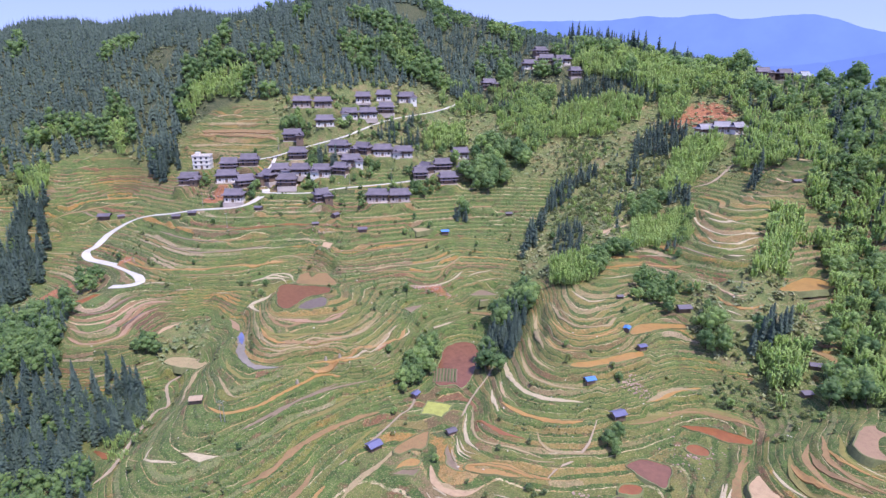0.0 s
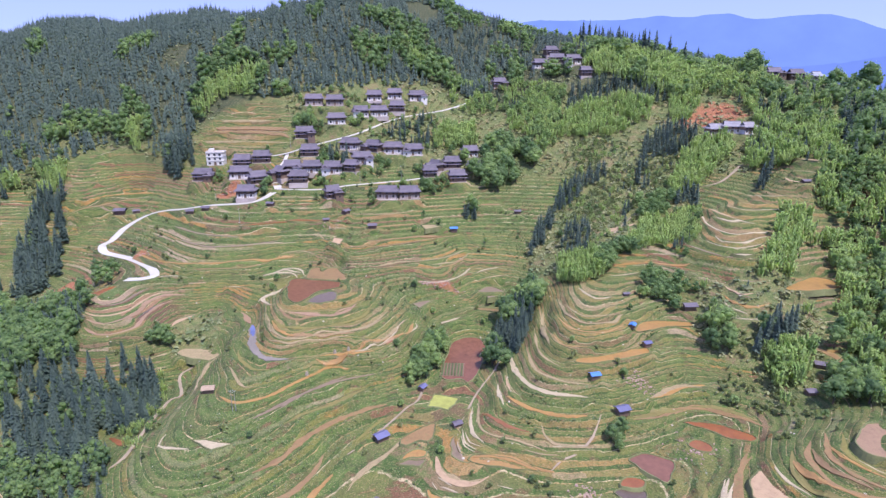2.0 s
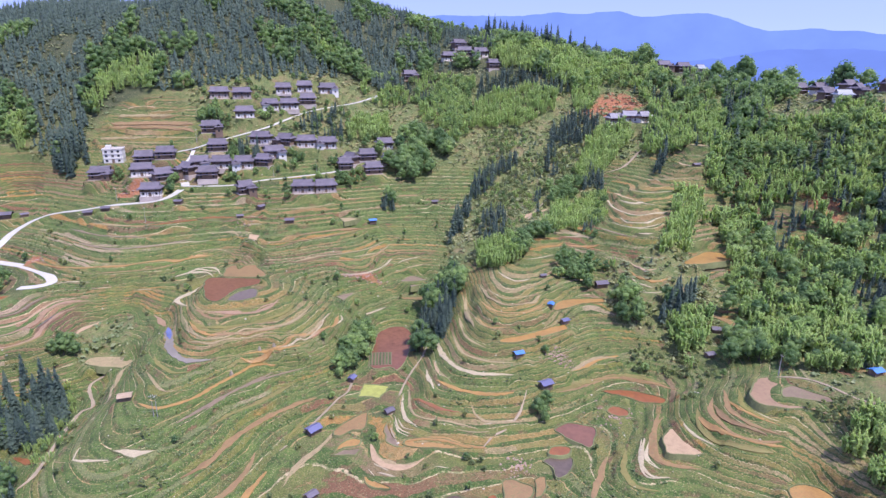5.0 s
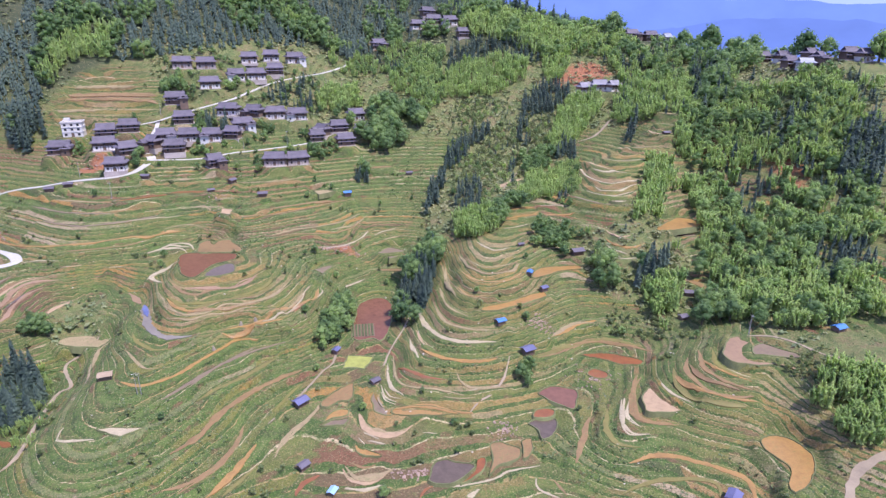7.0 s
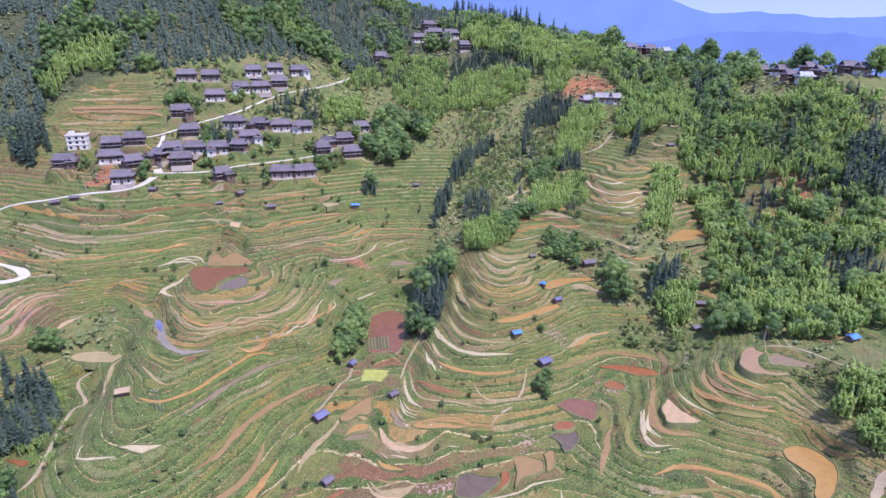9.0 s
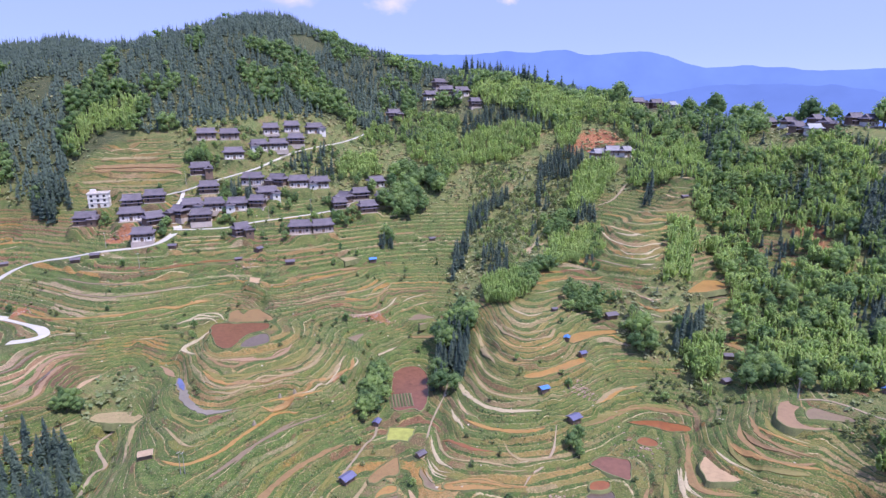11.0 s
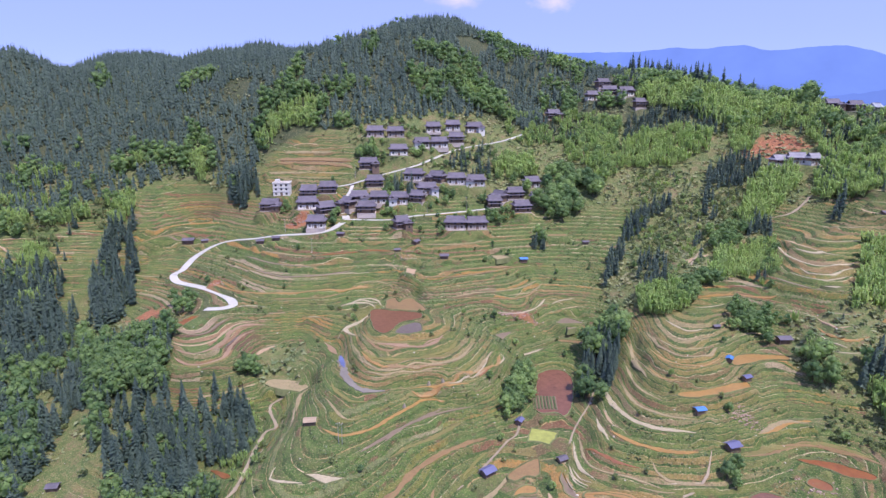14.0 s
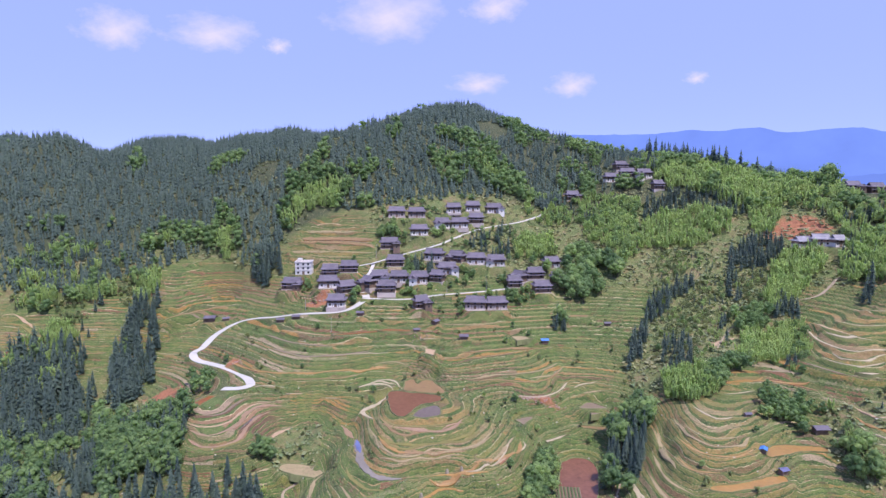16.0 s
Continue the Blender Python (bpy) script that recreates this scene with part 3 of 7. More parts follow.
strip("salmon", 1.6, [(-319.8, 321.6), (-314.9, 324.8), (-305.5, 321.2), (-295.6, 316.7)])
strip("olive", 1.8, [(-317.6, 318.3), (-307.3, 318.6), (-293.3, 313.3), (-284.1, 309.6)])
strip("pink", 1.8, [(-313.1, 311.8), (-304.1, 313.9), (-292.3, 309.0)])
strip("olive", 1.8, [(-306.3, 304.5), (-296.5, 307.7), (-287.4, 304.2)])
strip("tan_water", 2.6, [(-256.2, 302.8), (-244.0, 304.7)])
strip("tan_water", 3, [(-247.1, 293.1), (-238.4, 295.0)])
strip("pale", 1.0, [(-272.4, 330.7), (-259.7, 334.6)])
strip("rust_water", 3, [(-116.6, 168.7), (-106.2, 160.8), (-105.0, 161.9)])
strip("pale", 1.3, [(128.6, 293.0), (123.8, 276.4), (124.2, 261.5), (128.6, 255.3), (139.0, 258.7), (145.4, 259.7)])
strip("pale", 1.4, [(120.4, 257.5), (120.6, 250.2), (127.7, 247.2), (138.6, 254.6), (143.5, 256.8)])
strip("pale", 2.4, [(128.1, 276.3), (131.0, 267.3), (136.6, 266.6), (140.8, 264.0)])
strip("salmon", 2, [(132.3, 294.5), (131.6, 279.1), (134.5, 268.7)])
strip("pale", 1.2, [(115.4, 254.0), (119.3, 246.8), (124.6, 243.4), (131.4, 245.9), (137.7, 249.7)])
strip("grey_mud", 3, [(109.5, 256.6), (113.1, 248.3), (117.1, 241.5)])
strip("pale", 3, [(119.3, 240.2), (124.1, 239.0), (128.4, 237.3)])
strip("salmon", 2, [(114.1, 230.0), (115.7, 224.7), (117.3, 219.9), (122.5, 221.0)])
strip("ochre", 2, [(112.1, 225.1), (114.0, 215.5), (118.8, 212.1), (127.2, 216.0)])
strip("pale", 1.2, [(110.7, 220.7), (110.8, 213.6), (115.4, 210.1)])
strip("pale", 1.6, [(110.5, 208.9), (115.6, 207.6), (120.5, 208.4)])
strip("pale", 1.2, [(120.1, 229.0), (125.1, 226.7)])
strip("pale", 1.2, [(137.0, 281.1), (141.3, 273.9), (152.9, 275.3), (163.1, 276.9)])
strip("ochre", 1.2, [(143.5, 285.0), (148.2, 278.7), (156.1, 282.0)])
strip("salmon", 2.4, [(171.6, 300.7), (170.1, 291.9), (174.2, 287.5), (180.5, 287.3)])
strip("pale_tan", 3, [(177.2, 299.5), (180.7, 297.2), (182.5, 292.6)])
strip("pale", 1.0, [(151.9, 292.7), (158.7, 287.5), (163.8, 285.1)])
strip("salmon", 3.6, [(-144.5, 386.1), (-135.4, 388.0), (-128.3, 384.9)])
strip("pale_tan", 3.2, [(-149.2, 382.1), (-136.0, 382.0), (-116.7, 378.8)])
strip("tan_water", 3.4, [(-152.1, 378.4), (-127.3, 376.4), (-103.6, 371.2)])
strip("tan_water", 2.4, [(-155.1, 374.1), (-126.0, 370.3), (-101.3, 364.0)])
strip("pale_tan", 2.2, [(-157.8, 370.2), (-128.6, 365.5), (-99.5, 359.6)])
strip("olive", 2.2, [(-155.4, 366.6), (-127.7, 361.4), (-101.7, 355.5)])
strip("pink", 3, [(-150.2, 375.4), (-126.7, 373.4), (-103.7, 367.9)])
strip("pale", 1.6, [(-223.1, 366.3), (-216.8, 371.6)])
strip("salmon", 2.4, [(-223.9, 359.4), (-217.2, 365.1)])
strip("tan_water", 3, [(-217.2, 318.6), (-207.4, 326.2), (-199.2, 337.7), (-186.9, 341.7)])
strip("grey_mud", 2, [(-227.3, 340.5), (-215.6, 344.5)])
strip("pale_tan", 2.4, [(-138.8, 301.2), (-124.2, 293.9), (-114.5, 291.4)])
strip("rust_water", 3, [(-107.0, 291.4), (-94.4, 295.7), (-86.0, 299.4)])
strip("grey_mud", 3, [(-140.3, 286.4), (-121.8, 274.7), (-105.1, 276.4), (-89.4, 283.7)])
strip("rust_water", 2, [(-86.0, 299.4), (-73.6, 297.1)])
strip("tan_water", 4, [(132.4, 200.6), (136.9, 197.7), (140.3, 192.8), (140.7, 186.4)])
strip("salmon", 2.2, [(163.7, 377.4), (171.8, 378.2), (177.2, 371.6)])
strip("pink", 3.6, [(-91.8, 233.9), (-89.1, 230.3), (-83.4, 220.8)])
CANAL = (3.2, [(-82.2, 219), (-79.6, 212), (-77, 205), (-75.8, 200), (-73, 194.8), (-69.5, 191.6), (-65, 190), (-59.5, 190.8)])
house_at("stone", -90.8, 391, 12, 8)
house_at("stone", -77.5, 392.3, 12, 6)
house_at("stone", -36.1, 320.6, 12.2, 4)
house_at("stone", -24.4, 323.5, 11.6, 4)
house_at("white", -53, 403.6, 11, 10)
house_at("white", -39.9, 411.1, 11.5, 10)
house_at("white", -25.1, 416.1, 13.6, 8)
house_at("white", -74, 377, 13, 18)
house_at("white", -59.8, 386.6, 10.9, 12)
house_at("white", -48.5, 390.7, 11.8, 8)
house_at("white", -62.3, 357.2, 12.6, -6)
house_at("white", -53.8, 346.6, 12.3, 6)
house_at("white", -36.5, 360.4, 12.4, 5)
house_at("white", -24.3, 362.7, 12, 3)
house_at("white", -123.3, 334, 13, 5)
house_at("white", -113.9, 315.7, 11, 10)
house_at("white", -92.8, 335.3, 10.6, 5)
house_at("white", -81.4, 335.4, 10.9, 4)
house_at("white", -69.5, 335.9, 10.8, 6)
house_at("white", 10.9, 369.7, 10.5, 5)
house_at("wood", -37.3, 399.8, 9.8, 8)
house_at("wood", -91.4, 363.7, 13.7, 12)
house_at("wood", -85.5, 348.8, 9.9, 5)
house_at("wood", -48.2, 358.6, 9.4, -20)
house_at("wood", -124.7, 344.2, 10, 4)
house_at("wood", -113.3, 345, 10.8, 10)
house_at("wood", -147, 339.9, 13, 5)
house_at("wood", -110.9, 327.4, 9.4, 30)
house_at("wood", -98.5, 330.7, 8.6, -30)
house_at("wood", -87.3, 327.2, 11.4, 2)
house_at("wood", -58.8, 338.8, 6.4, -20)
house_at("wood", -66.4, 316.6, 8.6, 35)
house_at("wood", -0.5, 357.2, 10.6, 5)
house_at("wood", -10, 351.9, 8.6, -40)
house_at("wood", -13.3, 346, 8.2, 10)
house_at("wood", 2.8, 345.3, 10.7, 8)
house_at("wood", 13.1, 355.2, 7.6, 10)
house_at("white", 65.4, 459.2, 12, 5)
house_at("white", 88.6, 456.2, 12, 8)
house_at("wood", 77.6, 461.5, 12.5, 2)
house_at("wood", 74.5, 472.1, 10.7, 10)
house_at("wood", 33.6, 443.9, 9.4, 20)
house_at("wood", 95.1, 440.7, 8.9, 10)
house_at("brick", 158.6, 360.7, 9.6, 8)
house_at("brick", 167.5, 359, 9.3, -4)
house_at("brick", 175, 354.6, 8.6, 10)
house_at("wood", 253.7, 298.6, 8, 8)
house_at("tin", 254.9, 288.2, 8, -10)
house_at("wood", 264, 289.5, 8, 20)
house_at("wood", 260, 345, 9, 10)
house_at("wood", 262.5, 331.5, 9, 6)
house_at("wood", 214.9, 412.5, 10, 5)
house_at("wood", 228, 409, 10, 10)
house_at("tin", 238.6, 404.4, 8, 12)
house_at("wood", 280.1, 286.1, 8, 0)
house_at("white", 284, 280, 8, 5)
house_at("wood", 268, 301, 8, 8)
house_at("white", 261.4, 314.1, 8, 10)
shed_at("dark", -144.9, 311.3, 5.5, 10)
shed_at("dark", -135.4, 310, 5.5, 5)
shed_at("dark", -98.7, 308, 5.2, -10)
shed_at("dark", -57.4, 305.1, 5.5, 60)
shed_at("dark", -41.6, 294.6, 5.7, 5)
shed_at("dark", -66.8, 299, 4.3, 15)
shed_at("blue", 1, 304.6, 5, 10)
shed_at("dark", 174.5, 286.9, 5, 5)
shed_at("dark", -193.5, 327.6, 8, 10)
shed_at("dark", -183.7, 327, 4.8, 30)
shed_at("blue", 70.9, 208.4, 3.8, 60)
shed_at("slate", 74.8, 201.4, 4, 20)
shed_at("blue", 51.3, 184, 4.5, 15)
shed_at("slate", 58.7, 173.2, 5.7, 20)
shed_at("dark", 97.8, 222.1, 6.6, 5)
shed_at("dark", 73.2, 227.7, 3.4, 10)
shed_at("dark", 133, 188.8, 5.2, -20)
shed_at("dark", 123.8, 177.8, 4.4, 10)
shed_at("pale_blue", -13.5, 125.6, 3.4, 60)
shed_at("slate", 90.5, 99.3, 5.4, 40)
shed_at("pale_blue", 103.1, 91.5, 3.4, 5)
shed_at("blue", 157.5, 141.3, 5, 10)
shed_at("slate", -22.7, 165.2, 5.7, 40)
shed_at("dark", -21.4, 136.2, 4.1, 40)
shed_at("straw", -83.5, 175.7, 5.2, 10)
shed_at("slate", -10.2, 191, 3.9, 60)
shed_at("dark", 2.6, 172.5, 4.1, 30)
shed_at("dark", 36.7, 319.4, 4.5, 5)
shed_at("dark", -171.7, 167.2, 5, 10)
FLAT_HOUSE = (-142.9, 350.6)


# ---- shaping of the ground ----
def hashed(ix, iy, seed):
    h = (ix.astype(np.int64) * 374761393 + iy.astype(np.int64) * 668265263 + seed * 1274126177) & 0xFFFFFFFF
    h = ((h ^ (h >> 13)) * 1274126177) & 0xFFFFFFFF
    return ((h ^ (h >> 16)) & 0xFFFF) / 65535.0


def wave(x, y, size, seed=0, octaves=3):
    """Smooth noise about -1 to 1 over arrays."""
    total, gain, norm = 0.0, 1.0, 0.0
    for k in range(octaves):
        u, v = np.asarray(x, float) / size * 2 ** k, np.asarray(y, float) / size * 2 ** k
        iu, iv = np.floor(u), np.floor(v)
        fu, fv = u - iu, v - iv
        fu, fv = fu * fu * (3 - 2 * fu), fv * fv * (3 - 2 * fv)
        a, b = hashed(iu, iv, seed + k), hashed(iu + 1, iv, seed + k)
        c, d = hashed(iu, iv + 1, seed + k), hashed(iu + 1, iv + 1, seed + k)
        total = total + gain * (2 * ((a * (1 - fu) + b * fu) * (1 - fv) + (c * (1 - fu) + d * fu) * fv) - 1)
        norm += gain
        gain *= 0.5
    return total / norm


def smooth(line, step, closed=False):
    """Points about step apart on a smooth line through those given."""
    p = np.array(line, float)
    n = len(p)
    out = []
    for i in range(n if closed else n - 1):
        if closed:
            a, b, c, d = p[i - 1], p[i], p[(i + 1) % n], p[(i + 2) % n]
        else:
            a, b, c, d = p[max(i - 1, 0)], p[i], p[i + 1], p[min(i + 2, n - 1)]
        m = max(2, int(np.hypot(*(c - b)) / step))
        for t in np.arange(m) / m:
            out.append(0.5 * (2 * b + (c - a) * t + (2 * a - 5 * b + 4 * c - d) * t * t + (3 * b - a - 3 * c + d) * t ** 3))
    if not closed:
        out.append(p[-1])
    return np.array(out)


def eased(v, n):
    for _ in range(n):
        v = np.r_[v[0], (v[:-2] + 2 * v[1:-1] + v[2:]) / 4, v[-1]]
    return v


STEP = 0.86  # rise of one terrace, m


BROAD, BROAD_STEP = 67.0, 1.45  # higher up the terraces are taller


def level(x, y):
    """Height in terraces, wavy as the terrace edges are."""
    h = relief(x, y) + 0.30 * wave(x, y, 26, 3) + 0.22 * wave(x, y, 8, 5, 2)
    return np.where(h < BROAD, h / STEP, BROAD / STEP + (h - BROAD) / BROAD_STEP)


WILD = [np.array([(36.7, 285.3), (67.6, 340), (85.7, 357), (131.8, 342.1), (138.8, 320.3), (123.1, 305.1), (90, 275.2), (66.4, 262.5), (47.2, 259), (37.5, 275.5)]),
        np.array([(104.7, 231.3), (122.2, 234), (142.7, 235.4), (148.1, 213.3), (121, 173.2), (111, 174.9), (110.4, 194.1), (99.9, 198.2), (94.5, 209.3)]),
        np.array([(140, 150), (165, 140), (172, 110), (150, 95), (137, 101), (131, 116), (138, 130)]),
        np.array([(-121, 236), (-105, 242), (-98, 226), (-101, 213), (-114, 211), (-123, 222)])]  # scrubby slopes between the terraces


def farmed(x, y):
    edge = 356 + 20 * np.exp(-((x + 205) / 38) ** 2) + 10 * wave(x, y, 60, 8) - np.clip(x - 60, 0, 200) * 0.25
    a = np.clip((edge - y) / 8, 0, 1)
    b = np.clip((1 - np.hypot((x + 131) / 36, (y - 369) / 26)) * 6, 0, 1)
    gully = np.clip(1.6 - np.hypot((x + 222) / 42, (y - 225) / 75) * 1.5, 0, 1)
    wx, wy = x + 4 * wave(x, y, 12, 95, 2), y + 4 * wave(x, y, 12, 96, 2)
    for o in WILD:
        a = a * (1 - 0.95 * inside(wx, wy, o))
    return np.maximum(a * np.clip((x + 330) / 20, 0, 1) * np.clip((230 - x) / 30, 0, 1) * (1 - np.maximum(gully, np.clip(1.5 - 1.5 * np.hypot((x + 182) / 40, (y - 182) / 50), 0, 1))), b)


def ripe(x, y):
    """Knolls and spurs whose narrow terraces stand in stubble and seedlings."""
    z = np.zeros(np.shape(x))
    for cx, cy, rx, ry in ((52, 213, 30, 42), (-50, 220, 32, 30), (-138, 230, 28, 20), (120, 115, 26, 22), (150, 272, 36, 26), (-131, 369, 26, 20), (40, 150, 40, 20)):
        z = np.maximum(z, 1.6 - 1.3 * np.hypot((x - cx) / rx, (y - cy) / ry))
    return np.clip(z, 0, 1)


def lush(x, y):
    """Banks and hollows left in plain grass."""
    z = np.zeros(np.shape(x))
    for cx, cy, rx, ry in ((-112, 222, 22, 22), (-8, 226, 16, 26), (-70, 165, 40, 18), (-95, 262, 30, 10), (75, 192, 26, 14), (20, 300, 30, 14), (-120, 170, 18, 30), (95, 122, 20, 16), (-30, 150, 26, 26), (30, 340, 22, 16), (150, 118, 26, 22), (112, 152, 14, 8), (-85, 150, 26, 14), (60, 178, 20, 8), (10, 268, 24, 10)):
        z = np.maximum(z, 1.6 - 1.2 * np.hypot((x - cx) / rx, (y - cy) / ry))
    return np.clip(z, 0, 1)


def scars(x, y):
    """Bare red earth where banks were dug away."""
    z = np.zeros(np.shape(x))
    for cx, cy, rx, ry in ((163, 378, 21, 14), (-189, 265, 9, 8), (31, 446, 9, 6), (182, 425, 8, 5), (215, 240, 6, 14), (-126, 322, 8, 4), (-158, 493, 4, 4), (-6.4, 255.4, 8, 2), (-160.9, 284.7, 4, 4), (-187.8, 261.6, 9, 5)):
        z = np.maximum(z, 1.2 - np.hypot((x - cx) / rx, (y - cy) / ry) * 0.7)
    return np.clip(z, 0, 1)


def stepped(x, y):
    q = level(x, y)
    f = q - np.floor(q)
    up = np.clip((f - 0.70) / 0.30, 0, 1)
    q = np.floor(q) + up * up * (3 - 2 * up)
    tread = np.where(q < BROAD / STEP, q * STEP, BROAD + (q - BROAD / STEP) * BROAD_STEP)
    m = farmed(x, y)
    rough = relief(x, y) + 1.2 * wave(x, y, 14, 11) * (1 - m)
    return rough * (1 - m) + tread * m


ribbons = []  # middle line with heights, half width
for level_out, width, line in [(0.0, *r) for r in ROADS + TRACKS] + [(0.75, w, l) for _, w, l in STRIPS] + [(0.9, *CANAL)]:
    p = smooth(line, 1.4)
    z = eased(relief(p[:, 0], p[:, 1]), 12)
    z = z + np.clip(level_out * (z.mean() - z), -0.45, 0.45)
    ribbons.append((np.c_[p, z], width / 2))
plots = []  # outline, height
for kind, outline in FIELDS:
    p = smooth(outline, 1.0, True) if len(outline) > 4 else np.concatenate([np.linspace(a, b, 12, endpoint=False) for a, b in zip(np.array(outline, float), np.roll(np.array(outline, float), -1, 0))])
    p = p + np.c_[wave(p[:, 0], p[:, 1], 4, 51, 2), wave(p[:, 0], p[:, 1], 4, 57, 2)] * 0.7
    plots.append((p, float(relief(p[:, 0], p[:, 1]).mean())))
pads = [(x, y, 0.62 * size, float(relief(x, y))) for _, x, y, size, _ in HOUSES + SHEDS] + [(*FLAT_HOUSE, 8.5, float(relief(*FLAT_HOUSE)))]


def inside(px, py, outline):
    px, py = np.asarray(px, float), np.asarray(py, float)
    hit = np.zeros(px.shape, bool)
    a, b = outline, np.roll(outline, -1, 0)
    for (x0, y0), (x1, y1) in zip(a, b):
        if y0 != y1:
            cross = (y0 > py) != (y1 > py)
            hit ^= cross & (px < (x1 - x0) * (py - y0) / (y1 - y0) + x0)
    return hit


def off_line(px, py, p):
    """Distance from a line and its height at the nearest place."""
    best, high = np.full(px.shape, 1e9), np.zeros(px.shape)
    for (x0, y0, z0), (x1, y1, z1) in zip(p[:-1], p[1:]):
        dx, dy = x1 - x0, y1 - y0
        t = np.clip(((px - x0) * dx + (py - y0) * dy) / (dx * dx + dy * dy + 1e-9), 0, 1)
        d = np.hypot(px - x0 - t * dx, py - y0 - t * dy)
        near = d < best
        best = np.where(near, d, best)
        high = np.where(near, z0 + t * (z1 - z0), high)
    return best, high


def surface(x, y):
    """The finished ground: terraces with roads, fields and house pads cut in."""
    x, y = np.asarray(x, float), np.asarray(y, float)
    z = stepped(x, y)

    def cut(k, target, d, half, run):
        w = np.clip(1 - (d - half) / run, 0, 1)
        w = w * w * (3 - 2 * w)
        z[k] = z[k] * (1 - w) + target * w

    for px, py, r, h in pads:
        k = (np.abs(x - px) < r + 4) & (np.abs(y - py) < r + 4)
        if k.any():
            cut(k, h, np.hypot(x[k] - px, y[k] - py), r, 3.0)
    for outline, h in plots:
        lo, hi = outline.min(0) - 5, outline.max(0) + 5
        k = (x > lo[0]) & (x < hi[0]) & (y > lo[1]) & (y < hi[1])
        if k.any():
            ring = np.c_[np.r_[outline, outline[:1]], np.zeros(len(outline) + 1)]
            d, _ = off_line(x[k], y[k], ring)
            d = np.where(inside(x[k], y[k], outline), -d, d)
            cut(k, np.where(d < 0.2, h - 0.35, h + 0.05), d, 1.0, 3.0)
    for p, half in ribbons:
        lo, hi = p[:, :2].min(0) - half - 4, p[:, :2].max(0) + half + 4
        k = (x > lo[0]) & (x < hi[0]) & (y > lo[1]) & (y < hi[1])
        if k.any():
            d, h = off_line(x[k], y[k], p)
            cut(k, h - 0.18, d, half + 0.5, 2.2)
    return z


def height(x, y):
    return float(surface(np.array([x]), np.array([y]))[0])


# ---- materials ----
class Nodes:
    """A node tree that is written as a formula."""

    def __init__(self, name):
        self.mat = bpy.data.materials.new(name)
        self.mat.use_nodes = True
        self.tree = self.mat.node_tree
        self.bsdf = self.tree.nodes["Principled BSDF"]

    def add(self, kind, **inputs):
        n = self.tree.nodes.new("ShaderNode" + kind)
        for key, value in inputs.items():
            self.put(n.inputs[key.replace("_", " ")], value)
        return n

    def put(self, socket, value):
        if hasattr(value, "is_output"):
            self.tree.links.new(value, socket)
        else:
            socket.default_value = value

    def math(self, op, a, b=0.0, c=0.0):
        n = self.tree.nodes.new("ShaderNodeMath")
        n.operation = op
        for s, v in zip(n.inputs, (a, b, c)):
            self.put(s, v)
        return n.outputs[0]

    def mix(self, f, a, b):
        n = self.tree.nodes.new("ShaderNodeMix")
        n.data_type = "RGBA"
        self.put(n.inputs[0], f)
        self.put(n.inputs[6], a)
        self.put(n.inputs[7], b)
        return n.outputs[2]

    def noise(self, scale, detail=4.0, rough=0.6, vector=None):
        n = self.add("TexNoise", Scale=scale, Detail=detail, Roughness=rough)
        self.tree.links.new(vector or self.place(), n.inputs["Vector"])
        return n.outputs[0]

    def place(self):
        return self.add("NewGeometry").outputs["Position"]

    def local(self):
        return self.add("TexCoord").outputs["Object"]

    def value(self, name):
        n = self.tree.nodes.new("ShaderNodeAttribute")
        n.attribute_name = name
        return n.outputs["Fac"]

    def ramp(self, f, stops, hard=False):
        n = self.tree.nodes.new("ShaderNodeValToRGB")
        n.color_ramp.interpolation = "CONSTANT" if hard else "LINEAR"
        e = n.color_ramp.elements
        while len(e) < len(stops):
            e.new(0.5)
        for k, (at, col) in zip(e, stops):
            k.position, k.color = at, (*col, 1)
        self.put(n.inputs[0], f)
        return n.outputs[0]

    def band(self, v, lo, hi):
        n = self.tree.nodes.new("ShaderNodeMapRange")
        for s, q in zip(n.inputs, (v, lo, hi, 0.0, 1.0)):
            self.put(s, q)
        return n.outputs[0]

    def done(self, colour, rough=0.9, bump=None, strength=0.4, depth=0.1, **more):
        self.put(self.bsdf.inputs["Base Color"], colour)
        self.put(self.bsdf.inputs["Roughness"], rough)
        for key, v in more.items():
            self.put(self.bsdf.inputs[key.replace("_", " ")], v)
        if bump is not None:
            b = self.add("Bump", Strength=strength, Distance=depth, Height=bump)
            self.tree.links.new(b.outputs[0], self.bsdf.inputs["Normal"])
        return self.mat


def col(*c):
    return (*c, 1.0)


def plain(name, c, vary=0.25, scale=1.5, rough=0.85, bump=0.3, depth=0.05, metal=0.0, by_object=0.15):
    """Worn surface of one colour: blotches, grain and a shift from object to object."""
    m = Nodes(name)
    big, fine = m.noise(scale * 0.25, 3), m.noise(scale * 4, 5)
    f = m.math("ADD", m.math("MULTIPLY", big, 0.6), m.math("MULTIPLY", fine, 0.4))
    f = m.math("ADD", f, m.math("MULTIPLY", m.math("SUBTRACT", m.add("ObjectInfo").outputs["Random"], 0.5), by_object))
    dark, light = [max(0.0, v * (1 - vary)) for v in c], [min(1.0, v * (1 + vary)) for v in c]
    return m.done(m.ramp(f, [(0.3, dark), (0.7, light)]), rough, fine, bump, depth, Metallic=metal)


